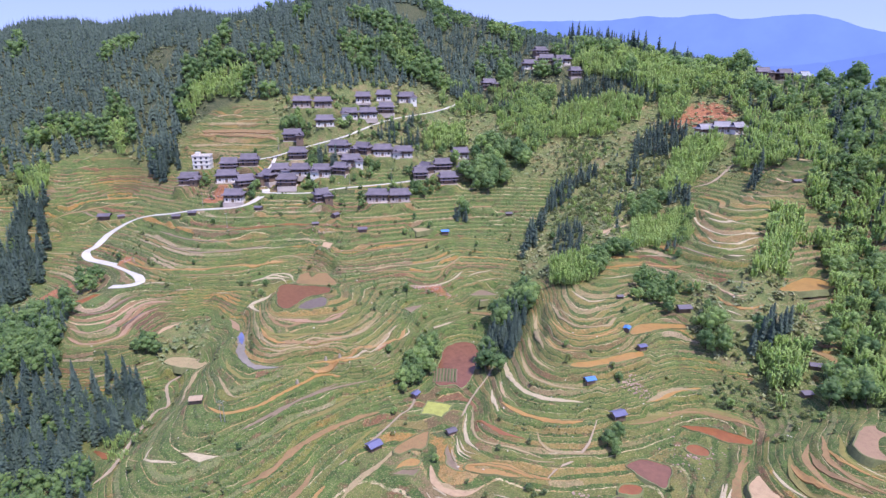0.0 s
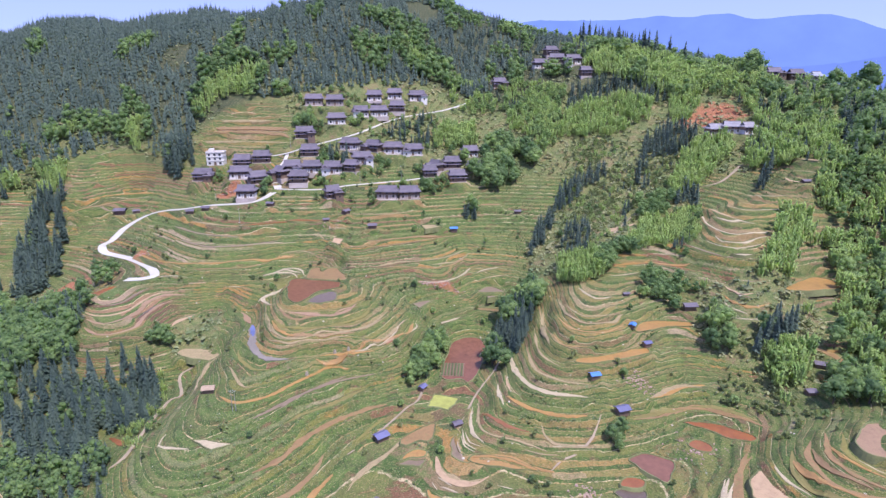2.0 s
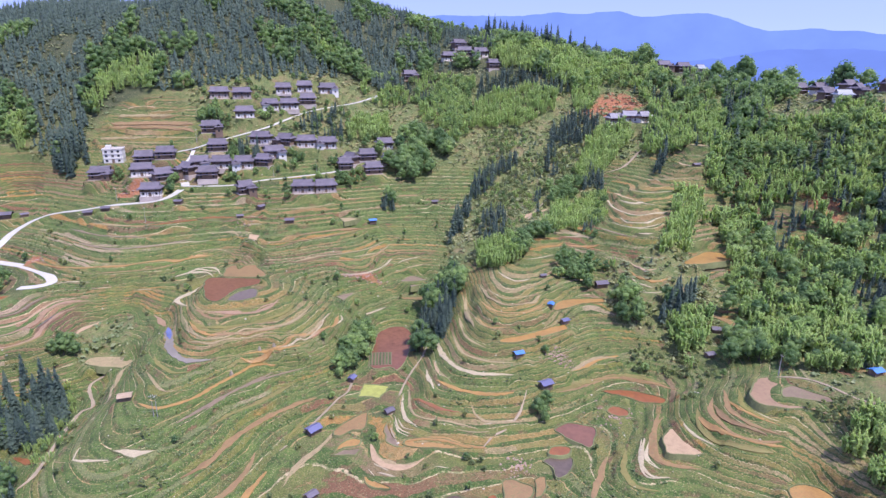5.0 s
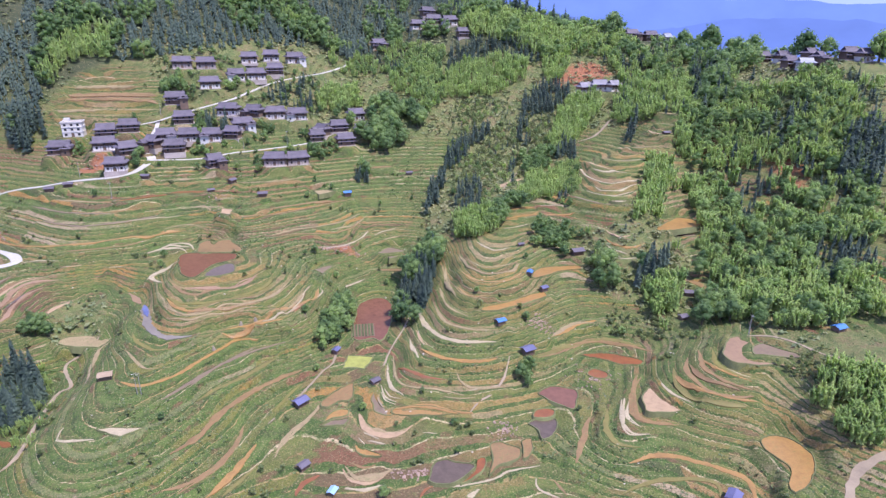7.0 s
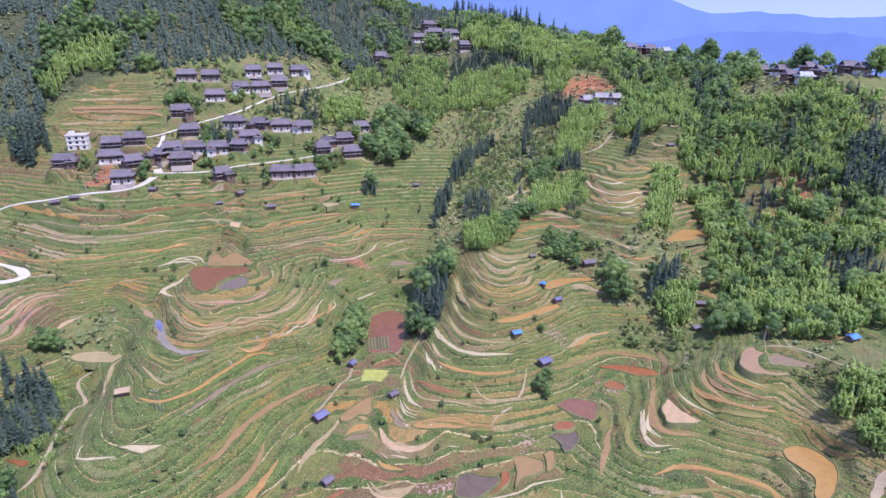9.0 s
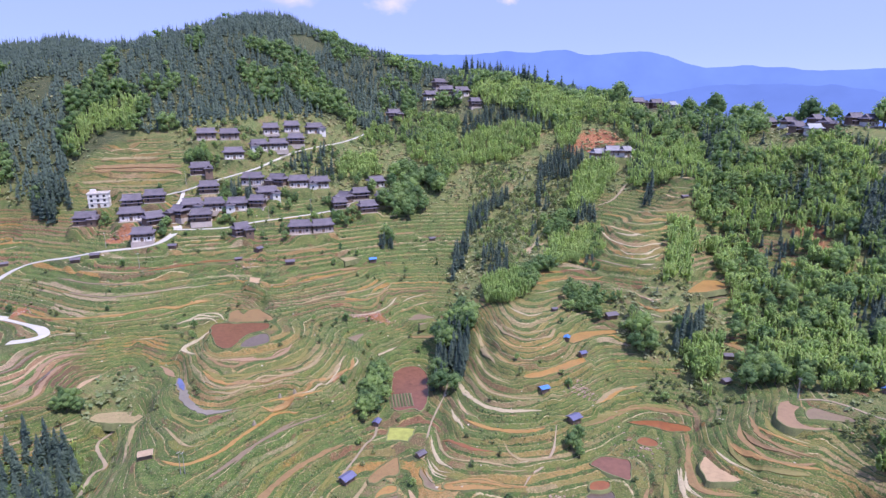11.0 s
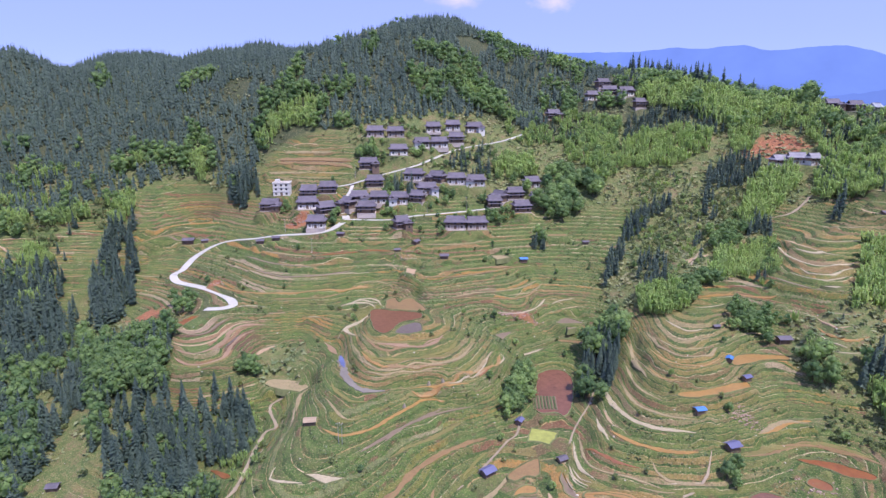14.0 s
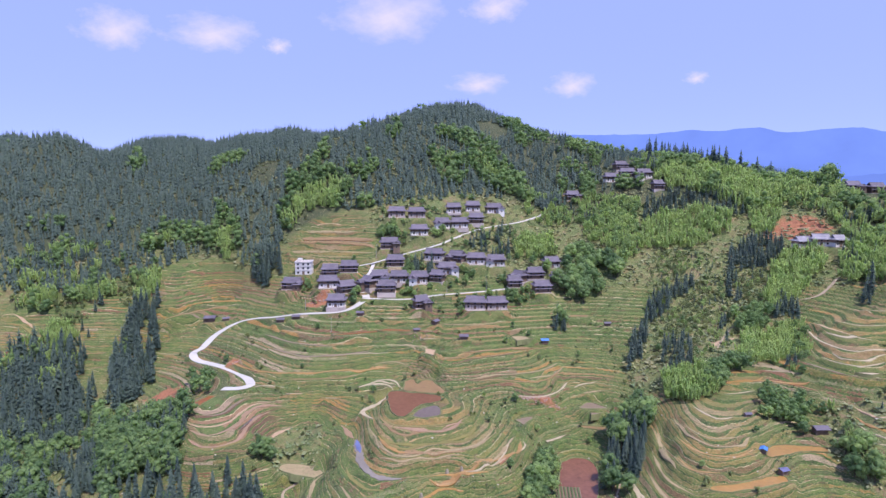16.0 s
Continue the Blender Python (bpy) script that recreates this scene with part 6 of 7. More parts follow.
def tree(kind, seed):
    rnd = random.Random(seed)
    name = {"conifer": "conifer_tree", "broadleaf": "broadleaf_tree", "bamboo": "bamboo_clump", "scrub": "shrub"}[kind]
    ob = new(name)
    if kind == "conifer":
        tv, tf = trunk_arrays(9.4, 0.16)
        cv, cf = conifer_crown(10, rnd.uniform(1.2, 1.7), rnd, 19, 10)
    elif kind == "broadleaf":
        tv, tf = trunk_arrays(6.5, 0.22)
        for k in range(4):
            a, n = k * 1.7 + rnd.random(), len(tv)
            q = (2.2 * math.cos(a), 2.2 * math.sin(a), 6.0 + 0.6 * k)
            tv += [(0.12, 0, 2.8 + 0.5 * k), (-0.1, 0.1, 2.8 + 0.5 * k), (-0.1, -0.1, 2.8 + 0.5 * k), q]
            tf += [(n, n + 1, n + 3), (n + 1, n + 2, n + 3), (n + 2, n, n + 3)]
        cv, cf = broad_crown(10, rnd.uniform(3.2, 4.2), rnd, 9, 330, 0.70)
    elif kind == "scrub":
        tv, tf = trunk_arrays(1.6, 0.08)
        cv, cf = broad_crown(3, 1.6, rnd, 4, 90, 0.5)
    else:
        cv, cf, tv, tf = bamboo_crown(10, 2.7, rnd, 17, 15)
    for nm, v, f, mat in (("trunk" if kind != "bamboo" else "culm", tv, tf, CULM if kind == "bamboo" else BARK), ("crown", cv, cf, LEAF[kind])):
        o = new(nm, from_arrays(nm, v, f, mat))
        o.parent = ob
        if nm == "crown" and kind != "conifer":
            o.data.polygons.foreach_set("use_smooth", [True] * len(o.data.polygons))
        if nm == "culm":
            tagged(o, "slender green bamboo culms", kind="stuff")
    return ob


TREE_LABELS = {"conifer": "dark green conifer with drooping boughs on the slope", "broadleaf": "bushy broadleaf tree in full green leaf on the slope",
               "bamboo": "light green feathery bamboo clump on the slope", "scrub": "low green shrub on a terrace bank"}
TREE_CATEGORY = {"conifer": "tree", "broadleaf": "tree", "bamboo": "bamboo", "scrub": "shrub"}
FIRST = {}
blocked = np.array([(x, y, 0.6 * s) for _, x, y, s, _ in HOUSES + SHEDS] + [(*FLAT_HOUSE, 8)])
ways = np.concatenate([np.c_[p[:, :2], np.full(len(p), h)] for p, h in ribbons])


def free(x, y, gap=2.0):
    """Which of these places are clear of houses, roads and fields."""
    x, y = np.asarray(x, float), np.asarray(y, float)
    ok = np.ones(x.shape, bool)
    for bx, by, r in blocked:
        ok &= np.hypot(x - bx, y - by) > r + gap
    for bx, by, r in ways[::2]:
        ok &= np.hypot(x - bx, y - by) > r + gap * 0.6 + 0.5
    for o, _ in plots:
        lo, hi = o.min(0), o.max(0)
        k = ok & (x > lo[0]) & (x < hi[0]) & (y > lo[1]) & (y < hi[1])
        if k.any():
            ok[k] &= ~inside(x[k], y[k], o)
    return ok


PLANTED = {"conifer": 0, "broadleaf": 0, "bamboo": 0, "scrub": 0}
BEYOND = {"conifer": [], "broadleaf": [], "bamboo": [], "scrub": []}  # trees past the nearest 290 of a kind: x, y, height


def plant(kind, spots, tall, rnd):
    """Trees as things of their own, copied from four models of the kind; the rest is kept for the joined groves."""
    zs = surface(np.array([s[0] for s in spots]), np.array([s[1] for s in spots]))
    for (x, y), z in zip(spots, zs):
        high = tall * rnd.uniform(0.72, 1.2)
        PLANTED[kind] += 1
        if PLANTED[kind] > 290:
            BEYOND[kind].append((x, y, high))
            continue
        model = rnd.randrange(4)
        s = high / (3.0 if kind == "scrub" else 10.0)
        m = pose(x, y, float(z) - 0.1, 0, 0, rnd.uniform(0, 360))
        if (kind, model) not in FIRST:
            FIRST[kind, model] = ob = tagged(tree(kind, 10 * model + 3), TREE_LABELS[kind], TREE_CATEGORY[kind], kind + " trees" if kind != "bamboo" else "bamboo clumps")
            ob.matrix_basis = m
        else:
            ob = copy_thing(FIRST[kind, model], m)
        w = s * rnd.uniform(0.9, 1.2)
        ob.scale = (w, w, s)


def scatter(outline, n, rnd, gap, clear=1.5):
    o = np.array(outline, float)
    lo, hi = o.min(0), o.max(0)
    x = np.array([rnd.uniform(lo[0], hi[0]) for _ in range(n * 9)])
    y = np.array([rnd.uniform(lo[1], hi[1]) for _ in range(n * 9)])
    k = inside(x, y, o)
    x, y = x[k], y[k]
    k = free(x, y, clear)
    out = []
    for a, b in zip(x[k], y[k]):
        if len(out) < n and all((a - p) ** 2 + (b - q) ** 2 > gap * gap for p, q in out):
            out.append((a, b))
    return out


GROVES = []


def grove(kind, count, tall, outline):
    GROVES.append((kind, count, tall, outline))


grove("broadleaf", 2, 15, [(201.1, 419.3), (207, 419), (207.2, 425.5), (201.3, 425.6)])
grove("broadleaf", 1, 13, [(196, 412), (202, 412), (202, 418), (196.1, 418.1)])
grove("broadleaf", 3, 16, [(253, 374), (259, 374), (259, 380), (253, 380)])
grove("broadleaf", 2, 14, [(263, 365), (269, 365), (269, 371), (263, 371)])
grove("broadleaf", 1, 15, [(271, 354), (277, 354), (277, 360), (271, 360)])
grove("broadleaf", 2, 16, [(269.8, 308), (275.8, 308), (275.8, 314), (269.8, 314)])
grove("broadleaf", 1, 14, [(274, 294), (280, 294), (280, 300), (274, 300)])
grove("broadleaf", 2, 15, [(285, 274), (291, 274), (291, 280), (285, 280)])
grove("broadleaf", 2, 11, [(243, 387), (249, 387), (249, 393), (243, 393)])
grove("bamboo", 26, 9, [(155, 435), (192.6, 435.6), (180.1, 408.9), (149.5, 414.4)])
grove("broadleaf", 46, 10, [(7.1, 361.6), (33.6, 385.9), (53.3, 371.7), (50, 345.6), (23.3, 337.6), (8.8, 343.2)])
grove("bamboo", 22, 8, [(-13.1, 384.4), (14.5, 399.7), (14.5, 381.6), (-11.9, 369.4)])
grove("conifer", 12, 9, [(-45.7, 365.1), (-33.5, 380), (-12.9, 390.2), (-13.6, 372.7), (-40.4, 359.2)])
grove("broadleaf", 9, 6, [(-102, 377.9), (-91.6, 381.4), (-87.7, 364.3), (-99.2, 363.8)])
grove("conifer", 6, 10, [(-73.6, 345.9), (-66.1, 356.5), (-62.6, 342.1), (-69.4, 336.4)])
grove("broadleaf", 7, 5, [(-82, 345.5), (-73.9, 348.3), (-73, 339), (-82.9, 338.7)])
grove("broadleaf", 9, 5, [(-41.4, 328.6), (-9.9, 340.4), (-10.5, 328.8), (-39.6, 321.4)])
grove("broadleaf", 5, 5, [(-81.7, 328.5), (-69.1, 331.5), (-66.9, 325.5), (-79.5, 323.8)])
grove("broadleaf", 6, 5, [(-109.8, 324.6), (-101.9, 325), (-100.8, 318.4), (-107.7, 317)])
grove("broadleaf", 10, 6, [(-81.2, 378.7), (-77.5, 385), (-55.5, 383.7), (-55.2, 377.4), (-72.6, 370.7)])
grove("bamboo", 16, 8, [(124.1, 113.1), (132.5, 121.5), (146, 121), (148, 112), (134, 109)])
grove("bamboo", 18, 7, [(126, 108), (138, 107), (146, 104), (136, 95), (126, 97)])
grove("broadleaf", 4, 6, [(51.8, 163.6), (59.2, 166.3), (54.3, 154.6), (49.3, 154.2)])
grove("broadleaf", 26, 7, [(-15.1, 202.1), (-6.6, 226.2), (-0.5, 227.7), (-5, 204.6), (-10, 189.7), (-16, 189.9)])
grove("scrub", 16, 2.2, [(96.3, 191.8), (119, 184.8), (112, 169.2), (96.8, 178.8)])
grove("conifer", 125, 12, [(-173, 197), (-147.8, 199.9), (-126.7, 204.1), (-111.8, 196.6), (-100.3, 171.9), (-119.7, 166.9), (-117, 154.5), (-147.8, 159.7)])
grove("scrub", 160, 1.9, [(-200.8, 301.2), (-101.1, 334.4), (40, 319.7), (120, 249.6), (121, 131.1), (18.6, 105.6), (-108.8, 148.1), (-144.1, 230)])
grove("broadleaf", 34, 3.6, [(-200.8, 301.2), (-101.1, 334.4), (40, 319.7), (120, 249.6), (121, 131.1), (18.6, 105.6), (-108.8, 148.1), (-144.1, 230)])
grove("gully", 60, 10, [(13.1, 207), (23.7, 242.2), (36.6, 252.3), (39.1, 243.3), (28.8, 212.5), (20.1, 198)])
grove("broadleaf", 12, 8, [(123.6, 173.2), (133.7, 186.4), (143.8, 175.7), (135.6, 159.6)])
grove("bamboo", 12, 9, [(114, 188.1), (133.6, 199), (125.9, 184.2), (115.1, 180)])
grove("broadleaf", 6, 6, [(-124.2, 212.7), (-118.6, 222.4), (-115.1, 215.1), (-121.2, 210.9)])
grove("broadleaf", 10, 7.5, [(97, 212.4), (106.3, 212.7), (108.4, 203.6), (103.6, 197.8), (95.2, 200.1)])
grove("conifer", 12, 11, [(114.1, 197.4), (123.4, 205.5), (136.3, 211), (128.6, 198.7), (116.7, 195.4)])
grove("broadleaf", 9, 5.5, [(79.7, 233.8), (91, 239.7), (102.2, 231.5), (104.1, 223.5), (89.1, 221.9), (79, 225.7)])
grove("leafy", 230, 9, [(127.1, 183.5), (159.5, 224.9), (176.6, 272.7), (204.2, 240.2), (238.1, 220.1), (158.9, 143.8), (135.6, 153.7), (135.5, 172.4)])
grove("gully", 115, 8, [(-209.2, 236.7), (-181.6, 239.2), (-159, 235), (-149.7, 224.4), (-148.9, 212.3), (-148.8, 200.4), (-173, 200.5), (-193.1, 211.3)])
grove("bamboo", 34, 9, [(129.1, 229.1), (160.1, 277.1), (172.8, 273.2), (163.3, 253.4), (139, 228.4)])
grove("broadleaf", 10, 8, [(-179.7, 275.5), (-166.2, 270.6), (-149.4, 240.7), (-156.6, 234.8)])
grove("broadleaf", 4, 8, [(5, 324.7), (15, 325.8), (12, 314), (6, 313.2)])
grove("leafy", 130, 9, [(160.6, 143.5), (238.1, 220.1), (300.1, 262.1), (340.1, 240.1), (330, 140), (200.1, 110)])
grove("broadleaf", 8, 6, [(-19, 338.1), (-6, 344), (5, 339.9), (-12, 328.9)])
grove("conifer", 8, 9, [(-65.2, 349.6), (-58.1, 360.6), (-49, 357.5), (-52.1, 344.3), (-62.3, 343.1)])
grove("bamboo_mix", 430, 9, [(161, 324.1), (180, 362.1), (213.1, 350.1), (228.1, 292.1), (258.1, 258.1), (252.1, 245.1), (238.1, 220.1), (189.4, 262.5), (172.1, 282.2), (191.1, 296.2)])
grove("broadleaf", 8, 5, [(-95.1, 368.5), (-91.1, 376.3), (-81.1, 371.4), (-84.2, 361.9)])
grove("conifer", 26, 12, [(-183.8, 373.9), (-164.5, 366.5), (-156.7, 350.8), (-166.5, 348.8), (-180.1, 359.1)])
grove("mixed", 70, 10, [(-326.1, 335.1), (-290.1, 336.1), (-260.1, 347.1), (-247, 363.9), (-227.3, 333.1), (-262.1, 336.1), (-278.1, 315.1), (-313.1, 316.1)])
grove("leafy", 60, 9, [(166.1, 424.4), (200, 436.1), (240.1, 400.1), (260.1, 330.1), (249.1, 306.1), (235.1, 303.1), (213.1, 355.1), (180, 362.1)])
grove("broadleaf", 20, 9, [(240.1, 395.1), (271, 344.7), (294.4, 261.1), (300.1, 270.1), (280.1, 290.1), (262.1, 320.1)])
grove("mixed", 190, 9, [(-335, 240), (-231.7, 239.6), (-226.1, 300.1), (-260.1, 345.1), (-335.1, 335.1)])
grove("mixed", 60, 10, [(-270, 120), (-179.9, 149.9), (-202.6, 212.2), (-270, 235)])
grove("broadleaf", 46, 4.5, [(-151, 332.5), (-112, 311.6), (-30, 315.2), (15, 350), (0, 400.1), (-40, 420.1), (-100, 395.1)])
grove("scrub", 70, 2.2, [(-151, 332.5), (-112, 311.6), (-30, 315.2), (15, 350), (0, 400.1), (-40, 420.1), (-100, 395.1)])
grove("mixed", 170, 8, [(178, 362), (186, 395), (160, 402), (150, 425), (166.6, 435.5), (206.2, 434.6), (216, 365)])
grove("scrub", 40, 3, [(225, 280), (262, 262), (300, 285), (300, 305), (240, 310)])
grove("scrub", 120, 3, [(-262, 150), (-180, 140), (-149.1, 198.5), (-165.4, 258.8), (-205, 262), (-250, 240)])
grove("broadleaf", 34, 5.5, [(-150.1, 330.3), (-95, 318), (-30, 312.2), (20, 345), (10, 375), (-40, 425), (-95, 400), (-135, 350)])
grove("leafy", 190, 8, [(250.8, 286.3), (273, 254.1), (175.5, 142.7), (162.7, 149.8), (225.6, 217.3), (226.7, 260.1)])
grove("gully", 90, 10, [(-255, 235.4), (-223.6, 228.9), (-192.3, 188.5), (-173.3, 157.3), (-192.2, 158.2)])
grove("gully", 44, 12, [(225.4, 353.3), (248.4, 349.6), (208.7, 283.7), (196.6, 297.7)])
grove("conifer", 46, 8, [(56.6, 318.5), (61.4, 333.0), (78.9, 345.1), (90.2, 350.4), (92.0, 345.0), (75.8, 333.2), (64.6, 319.8)])
grove("conifer", 18, 9, [(39.3, 286.3), (47.4, 304.4), (54.0, 313.7), (55.6, 307.7), (46.7, 287.9), (39.7, 281.3)])
grove("conifer", 26, 8, [(52.5, 277.7), (59.8, 295.4), (70.3, 297.1), (68.8, 274.8), (62.8, 263.2), (54.6, 265.4)])
grove("bamboo", 60, 7, [(48.8, 248.5), (52.5, 267.3), (64.4, 264.4), (70.1, 258.4), (66.4, 243.3), (56.6, 238.8)])
grove("broadleaf", 26, 7, [(65.4, 251.2), (70.4, 263.2), (83.0, 266.0), (87.0, 259.3), (74.4, 248.7), (66.4, 243.3)])
grove("bamboo", 60, 7, [(82.1, 263.6), (101.7, 299.5), (110.9, 301.0), (124.3, 302.7), (118.0, 285.4), (103.3, 264.7), (91.7, 261.6)])
grove("broadleaf", 30, 7, [(96.5, 305.5), (102.3, 317.8), (114.9, 319.5), (119.8, 312.9), (114.3, 302.4), (101.7, 299.5)])
grove("conifer", 8, 9, [(102.5, 327.7), (110.8, 348.1), (117.5, 348.8), (111.3, 328.0)])
grove("conifer", 7, 8, [(79.7, 277.7), (92.7, 311.7), (97.8, 313.6), (85.6, 278.8)])
grove("conifer", 70, 9, [(112.3, 352.8), (121.7, 371.0), (138.0, 374.0), (150.4, 366.8), (147.1, 354.5), (133.1, 351.7), (120.6, 353.0)])
grove("bamboo", 90, 8, [(122.8, 324.5), (135.6, 345.7), (151.8, 358.1), (163.6, 355.7), (164.6, 344.0), (147.8, 330.2), (132.3, 318.3), (122.0, 314.6)])
grove("conifer", 16, 8, [(119.7, 310.4), (126.8, 323.1), (134.7, 317.2), (130.6, 304.4)])
grove("conifer", 9, 10, [(157.5, 300.8), (170.2, 319.7), (172.6, 316.4), (159.9, 295.6)])
grove("bamboo", 110, 8, [(67.1, 383.9), (75.2, 405.1), (92.0, 412.5), (114.5, 412.1), (131.6, 401.5), (126.6, 386.0), (104.9, 378.2), (84.3, 380.4)])
grove("conifer", 110, 8, [(76.4, 410.7), (84.3, 429.7), (112.6, 433.0), (144.0, 422.1), (140.8, 401.6), (126.6, 402.9), (111.8, 415.7), (88.4, 413.5)])
grove("bamboo", 60, 8, [(92.9, 479.3), (139.2, 521.0), (128.5, 461.2), (109.6, 436.8), (93.8, 454.8)])
grove("bamboo", 40, 8, [(141.2, 392.7), (149.6, 411.2), (163.6, 413.9), (162.5, 397.4), (149.8, 378.2), (138.9, 376.5)])
grove("bamboo_mix", 60, 8, [(152.2, 423.6), (161.9, 444.1), (185.4, 437.8), (188.3, 411.2), (188.0, 387.7), (170.9, 387.9), (167.0, 413.0)])
grove("leafy", 80, 8, [(35.9, 394.6), (41.1, 418.5), (64.0, 426.3), (73.4, 405.5), (68.9, 383.6), (60.5, 368.8), (54.7, 375.1), (46.4, 390.4)])
grove("scrub", 70, 2.0, [(68.9, 367.3), (80.3, 378.5), (97.6, 377.3), (95.1, 362.1), (76.3, 348.0), (64.6, 339.9)])
grove("scrub", 90, 2.2, [(64.0, 311.4), (78.2, 330.3), (97.1, 351.4), (109.3, 348.5), (98.7, 316.0), (80.8, 307.2), (67.7, 303.2)])
grove("scrub", 50, 2.2, [(109.0, 328.6), (119.0, 348.4), (136.0, 350.7), (122.4, 319.5)])
grove("conifer", 10, 8, [(4.4, 313.9), (10.3, 326.3), (15.2, 326.9), (13.7, 312.9)])
grove("leafy", 70, 7, [(115.1, 435.2), (125.6, 451.6), (149.7, 450.0), (164.3, 445.2), (151.1, 420.5), (129.8, 425.4)])
grove("conifer", 110, 13, [(-301.1, 294.8), (-285.6, 306.5), (-256.2, 302.8), (-232.7, 272.2), (-220.7, 246.3), (-240.2, 237.1), (-261.2, 242.1)])
grove("conifer", 90, 12, [(-254.5, 320.5), (-255.4, 332.0), (-222.9, 322.7), (-216.1, 309.3), (-202.9, 277.4), (-204.4, 250.6), (-222.9, 271.4)])
grove("gully", 120, 9, [(-218.5, 234.4), (-222.8, 258.7), (-198.8, 248.6), (-162.4, 229.5), (-150.8, 210.6), (-167.3, 203.4), (-184.5, 202.9), (-201.4, 213.2)])
grove("gully", 70, 8, [(-243.1, 241.1), (-230.0, 251.5), (-204.0, 217.1), (-219.7, 220.3)])
grove("conifer", 60, 11, [(-220.2, 210.3), (-196.6, 206.0), (-177.9, 181.4), (-177.2, 161.5), (-192.5, 162.5), (-200.4, 184.0)])
grove("broadleaf", 24, 8, [(-215.4, 185.3), (-205.2, 187.3), (-183.3, 161.5), (-196.5, 162.2)])
grove("leafy", 130, 7, [(-4.7, 415.1), (1.2, 450.9), (26.3, 448.2), (62.8, 442.5), (80.6, 430.8), (71.4, 404.8), (38.7, 415.7), (18.7, 412.1)])
grove("conifer", 70, 8, [(-15.8, 453.8), (17.1, 493.2), (79.2, 584.2), (63.5, 472.4), (34.7, 447.9), (1.2, 450.9)])
grove("conifer", 80, 16, [(91.6, 492.7), (139.2, 521.0), (151.2, 454.0), (177.2, 437.4), (170.8, 431.7), (144.6, 447.0), (119.0, 471.5), (94.1, 493.8)])
grove("leafy", 130, 4, [(61.4, 333.0), (79.7, 375.9), (100.9, 376.5), (118.4, 356.2), (138.8, 349.7), (126.3, 318.1), (102.6, 310.1), (82.3, 271.3), (65.1, 266.5), (56.6, 293.9)])
grove("scrub", 160, 2.6, [(59.2, 323.3), (79.7, 375.9), (100.9, 376.5), (118.4, 356.2), (138.8, 349.7), (126.3, 318.1), (102.6, 310.1), (82.3, 271.3), (62.6, 258.3), (53.7, 282.5)])
grove("leafy", 60, 5, [(118.5, 305.8), (130.3, 300.7), (117.6, 266.3), (102.7, 252.4), (103.3, 264.7)])
grove("broadleaf", 26, 6, [(81.7, 238.6), (87.5, 244.2), (98.2, 241.6), (104.2, 231.7), (97.8, 224.6), (86.1, 228.9)])
grove("scrub", 20, 1.8, [(97.7, 177.7), (110.7, 184.7), (132.6, 188.6), (130.4, 167.1), (119.8, 158.4), (107.7, 166.9)])
grove("gully", 60, 7, [(-154.5, 166.6), (-136.7, 170.1), (-106.3, 153.1), (-99.1, 134.1), (-139.7, 146.2)])
grove("leafy", 30, 4, [(-117.9, 169.3), (-111.2, 184.1), (-114.5, 203.1), (-104.2, 187.8), (-94.8, 149.6)])
grove("gully", 30, 7, [(-157.6, 190.6), (-136.8, 192.5), (-116.7, 195.2), (-108.4, 174.8), (-129.4, 175.0), (-150.2, 178.5)])
grove("broadleaf", 50, 8, [(-212.2, 248.8), (-180.9, 228.1), (-150.1, 207.5), (-145.3, 199.4), (-165.3, 203.7), (-187.8, 215.0)])
grove("scrub", 40, 2.0, [(128.3, 135.7), (146.5, 135.6), (147.2, 121.7), (136.0, 118.1), (130.2, 128.3)])
grove("scrub", 30, 1.8, [(103.9, 141.4), (113.6, 141.0), (111.8, 126.9), (103.7, 126.0)])
grove("bamboo", 36, 7, [(113.4, 191.1), (118.4, 198.5), (128.8, 200.6), (126.6, 191.3), (117.9, 183.1)])
grove("scrub", 24, 1.6, [(95.4, 185.5), (102.8, 195.1), (110.8, 189.4), (120.0, 179.6), (112.9, 169.3), (100.2, 177.5)])
grove("gully", 12, 9, [(112.6, 197.0), (117.8, 205.7), (127.0, 209.1), (124.5, 200.5)])
grove("conifer", 16, 9, [(-44.8, 369.0), (-41.5, 381.0), (-12.8, 407.5), (-11.5, 389.8), (-30.4, 372.9)])
grove("bamboo", 30, 7, [(-11.9, 379.8), (-5.3, 400.8), (14.0, 401.8), (10.1, 379.7)])
grove("conifer", 5, 9, [(-75.9, 342.3), (-74.6, 360.0), (-65.6, 358.9), (-62.7, 346.5)])
grove("broadleaf", 8, 5, [(-96.5, 373.4), (-95.4, 390.4), (-83.4, 386.6), (-83.3, 371.6)])
grove("broadleaf", 6, 5, [(-116.9, 319.8), (-109.6, 323.8), (-101.9, 318.7), (-109.0, 314.1)])
grove("mixed", 110, 9, [(-339.7, 350.6), (-319.3, 365.0), (-280.1, 371.0), (-246.9, 363.7), (-236.5, 341.2), (-261.0, 333.2), (-292.1, 331.3), (-320.6, 335.3)])
grove("conifer", 70, 12, [(-254.4, 328.3), (-255.8, 339.5), (-228.2, 333.0), (-215.8, 312.5), (-202.1, 278.9), (-209.0, 262.9), (-234.1, 290.2)])
grove("conifer", 110, 12, [(-288.6, 281.7), (-283.2, 299.8), (-255.7, 303.3), (-229.6, 273.8), (-218.5, 248.9), (-234.4, 236.6), (-255.0, 241.5)])
grove("bamboo", 30, 8, [(-292.3, 302.9), (-295.9, 316.7), (-274.1, 320.5), (-262.5, 308.5), (-273.6, 300.3)])
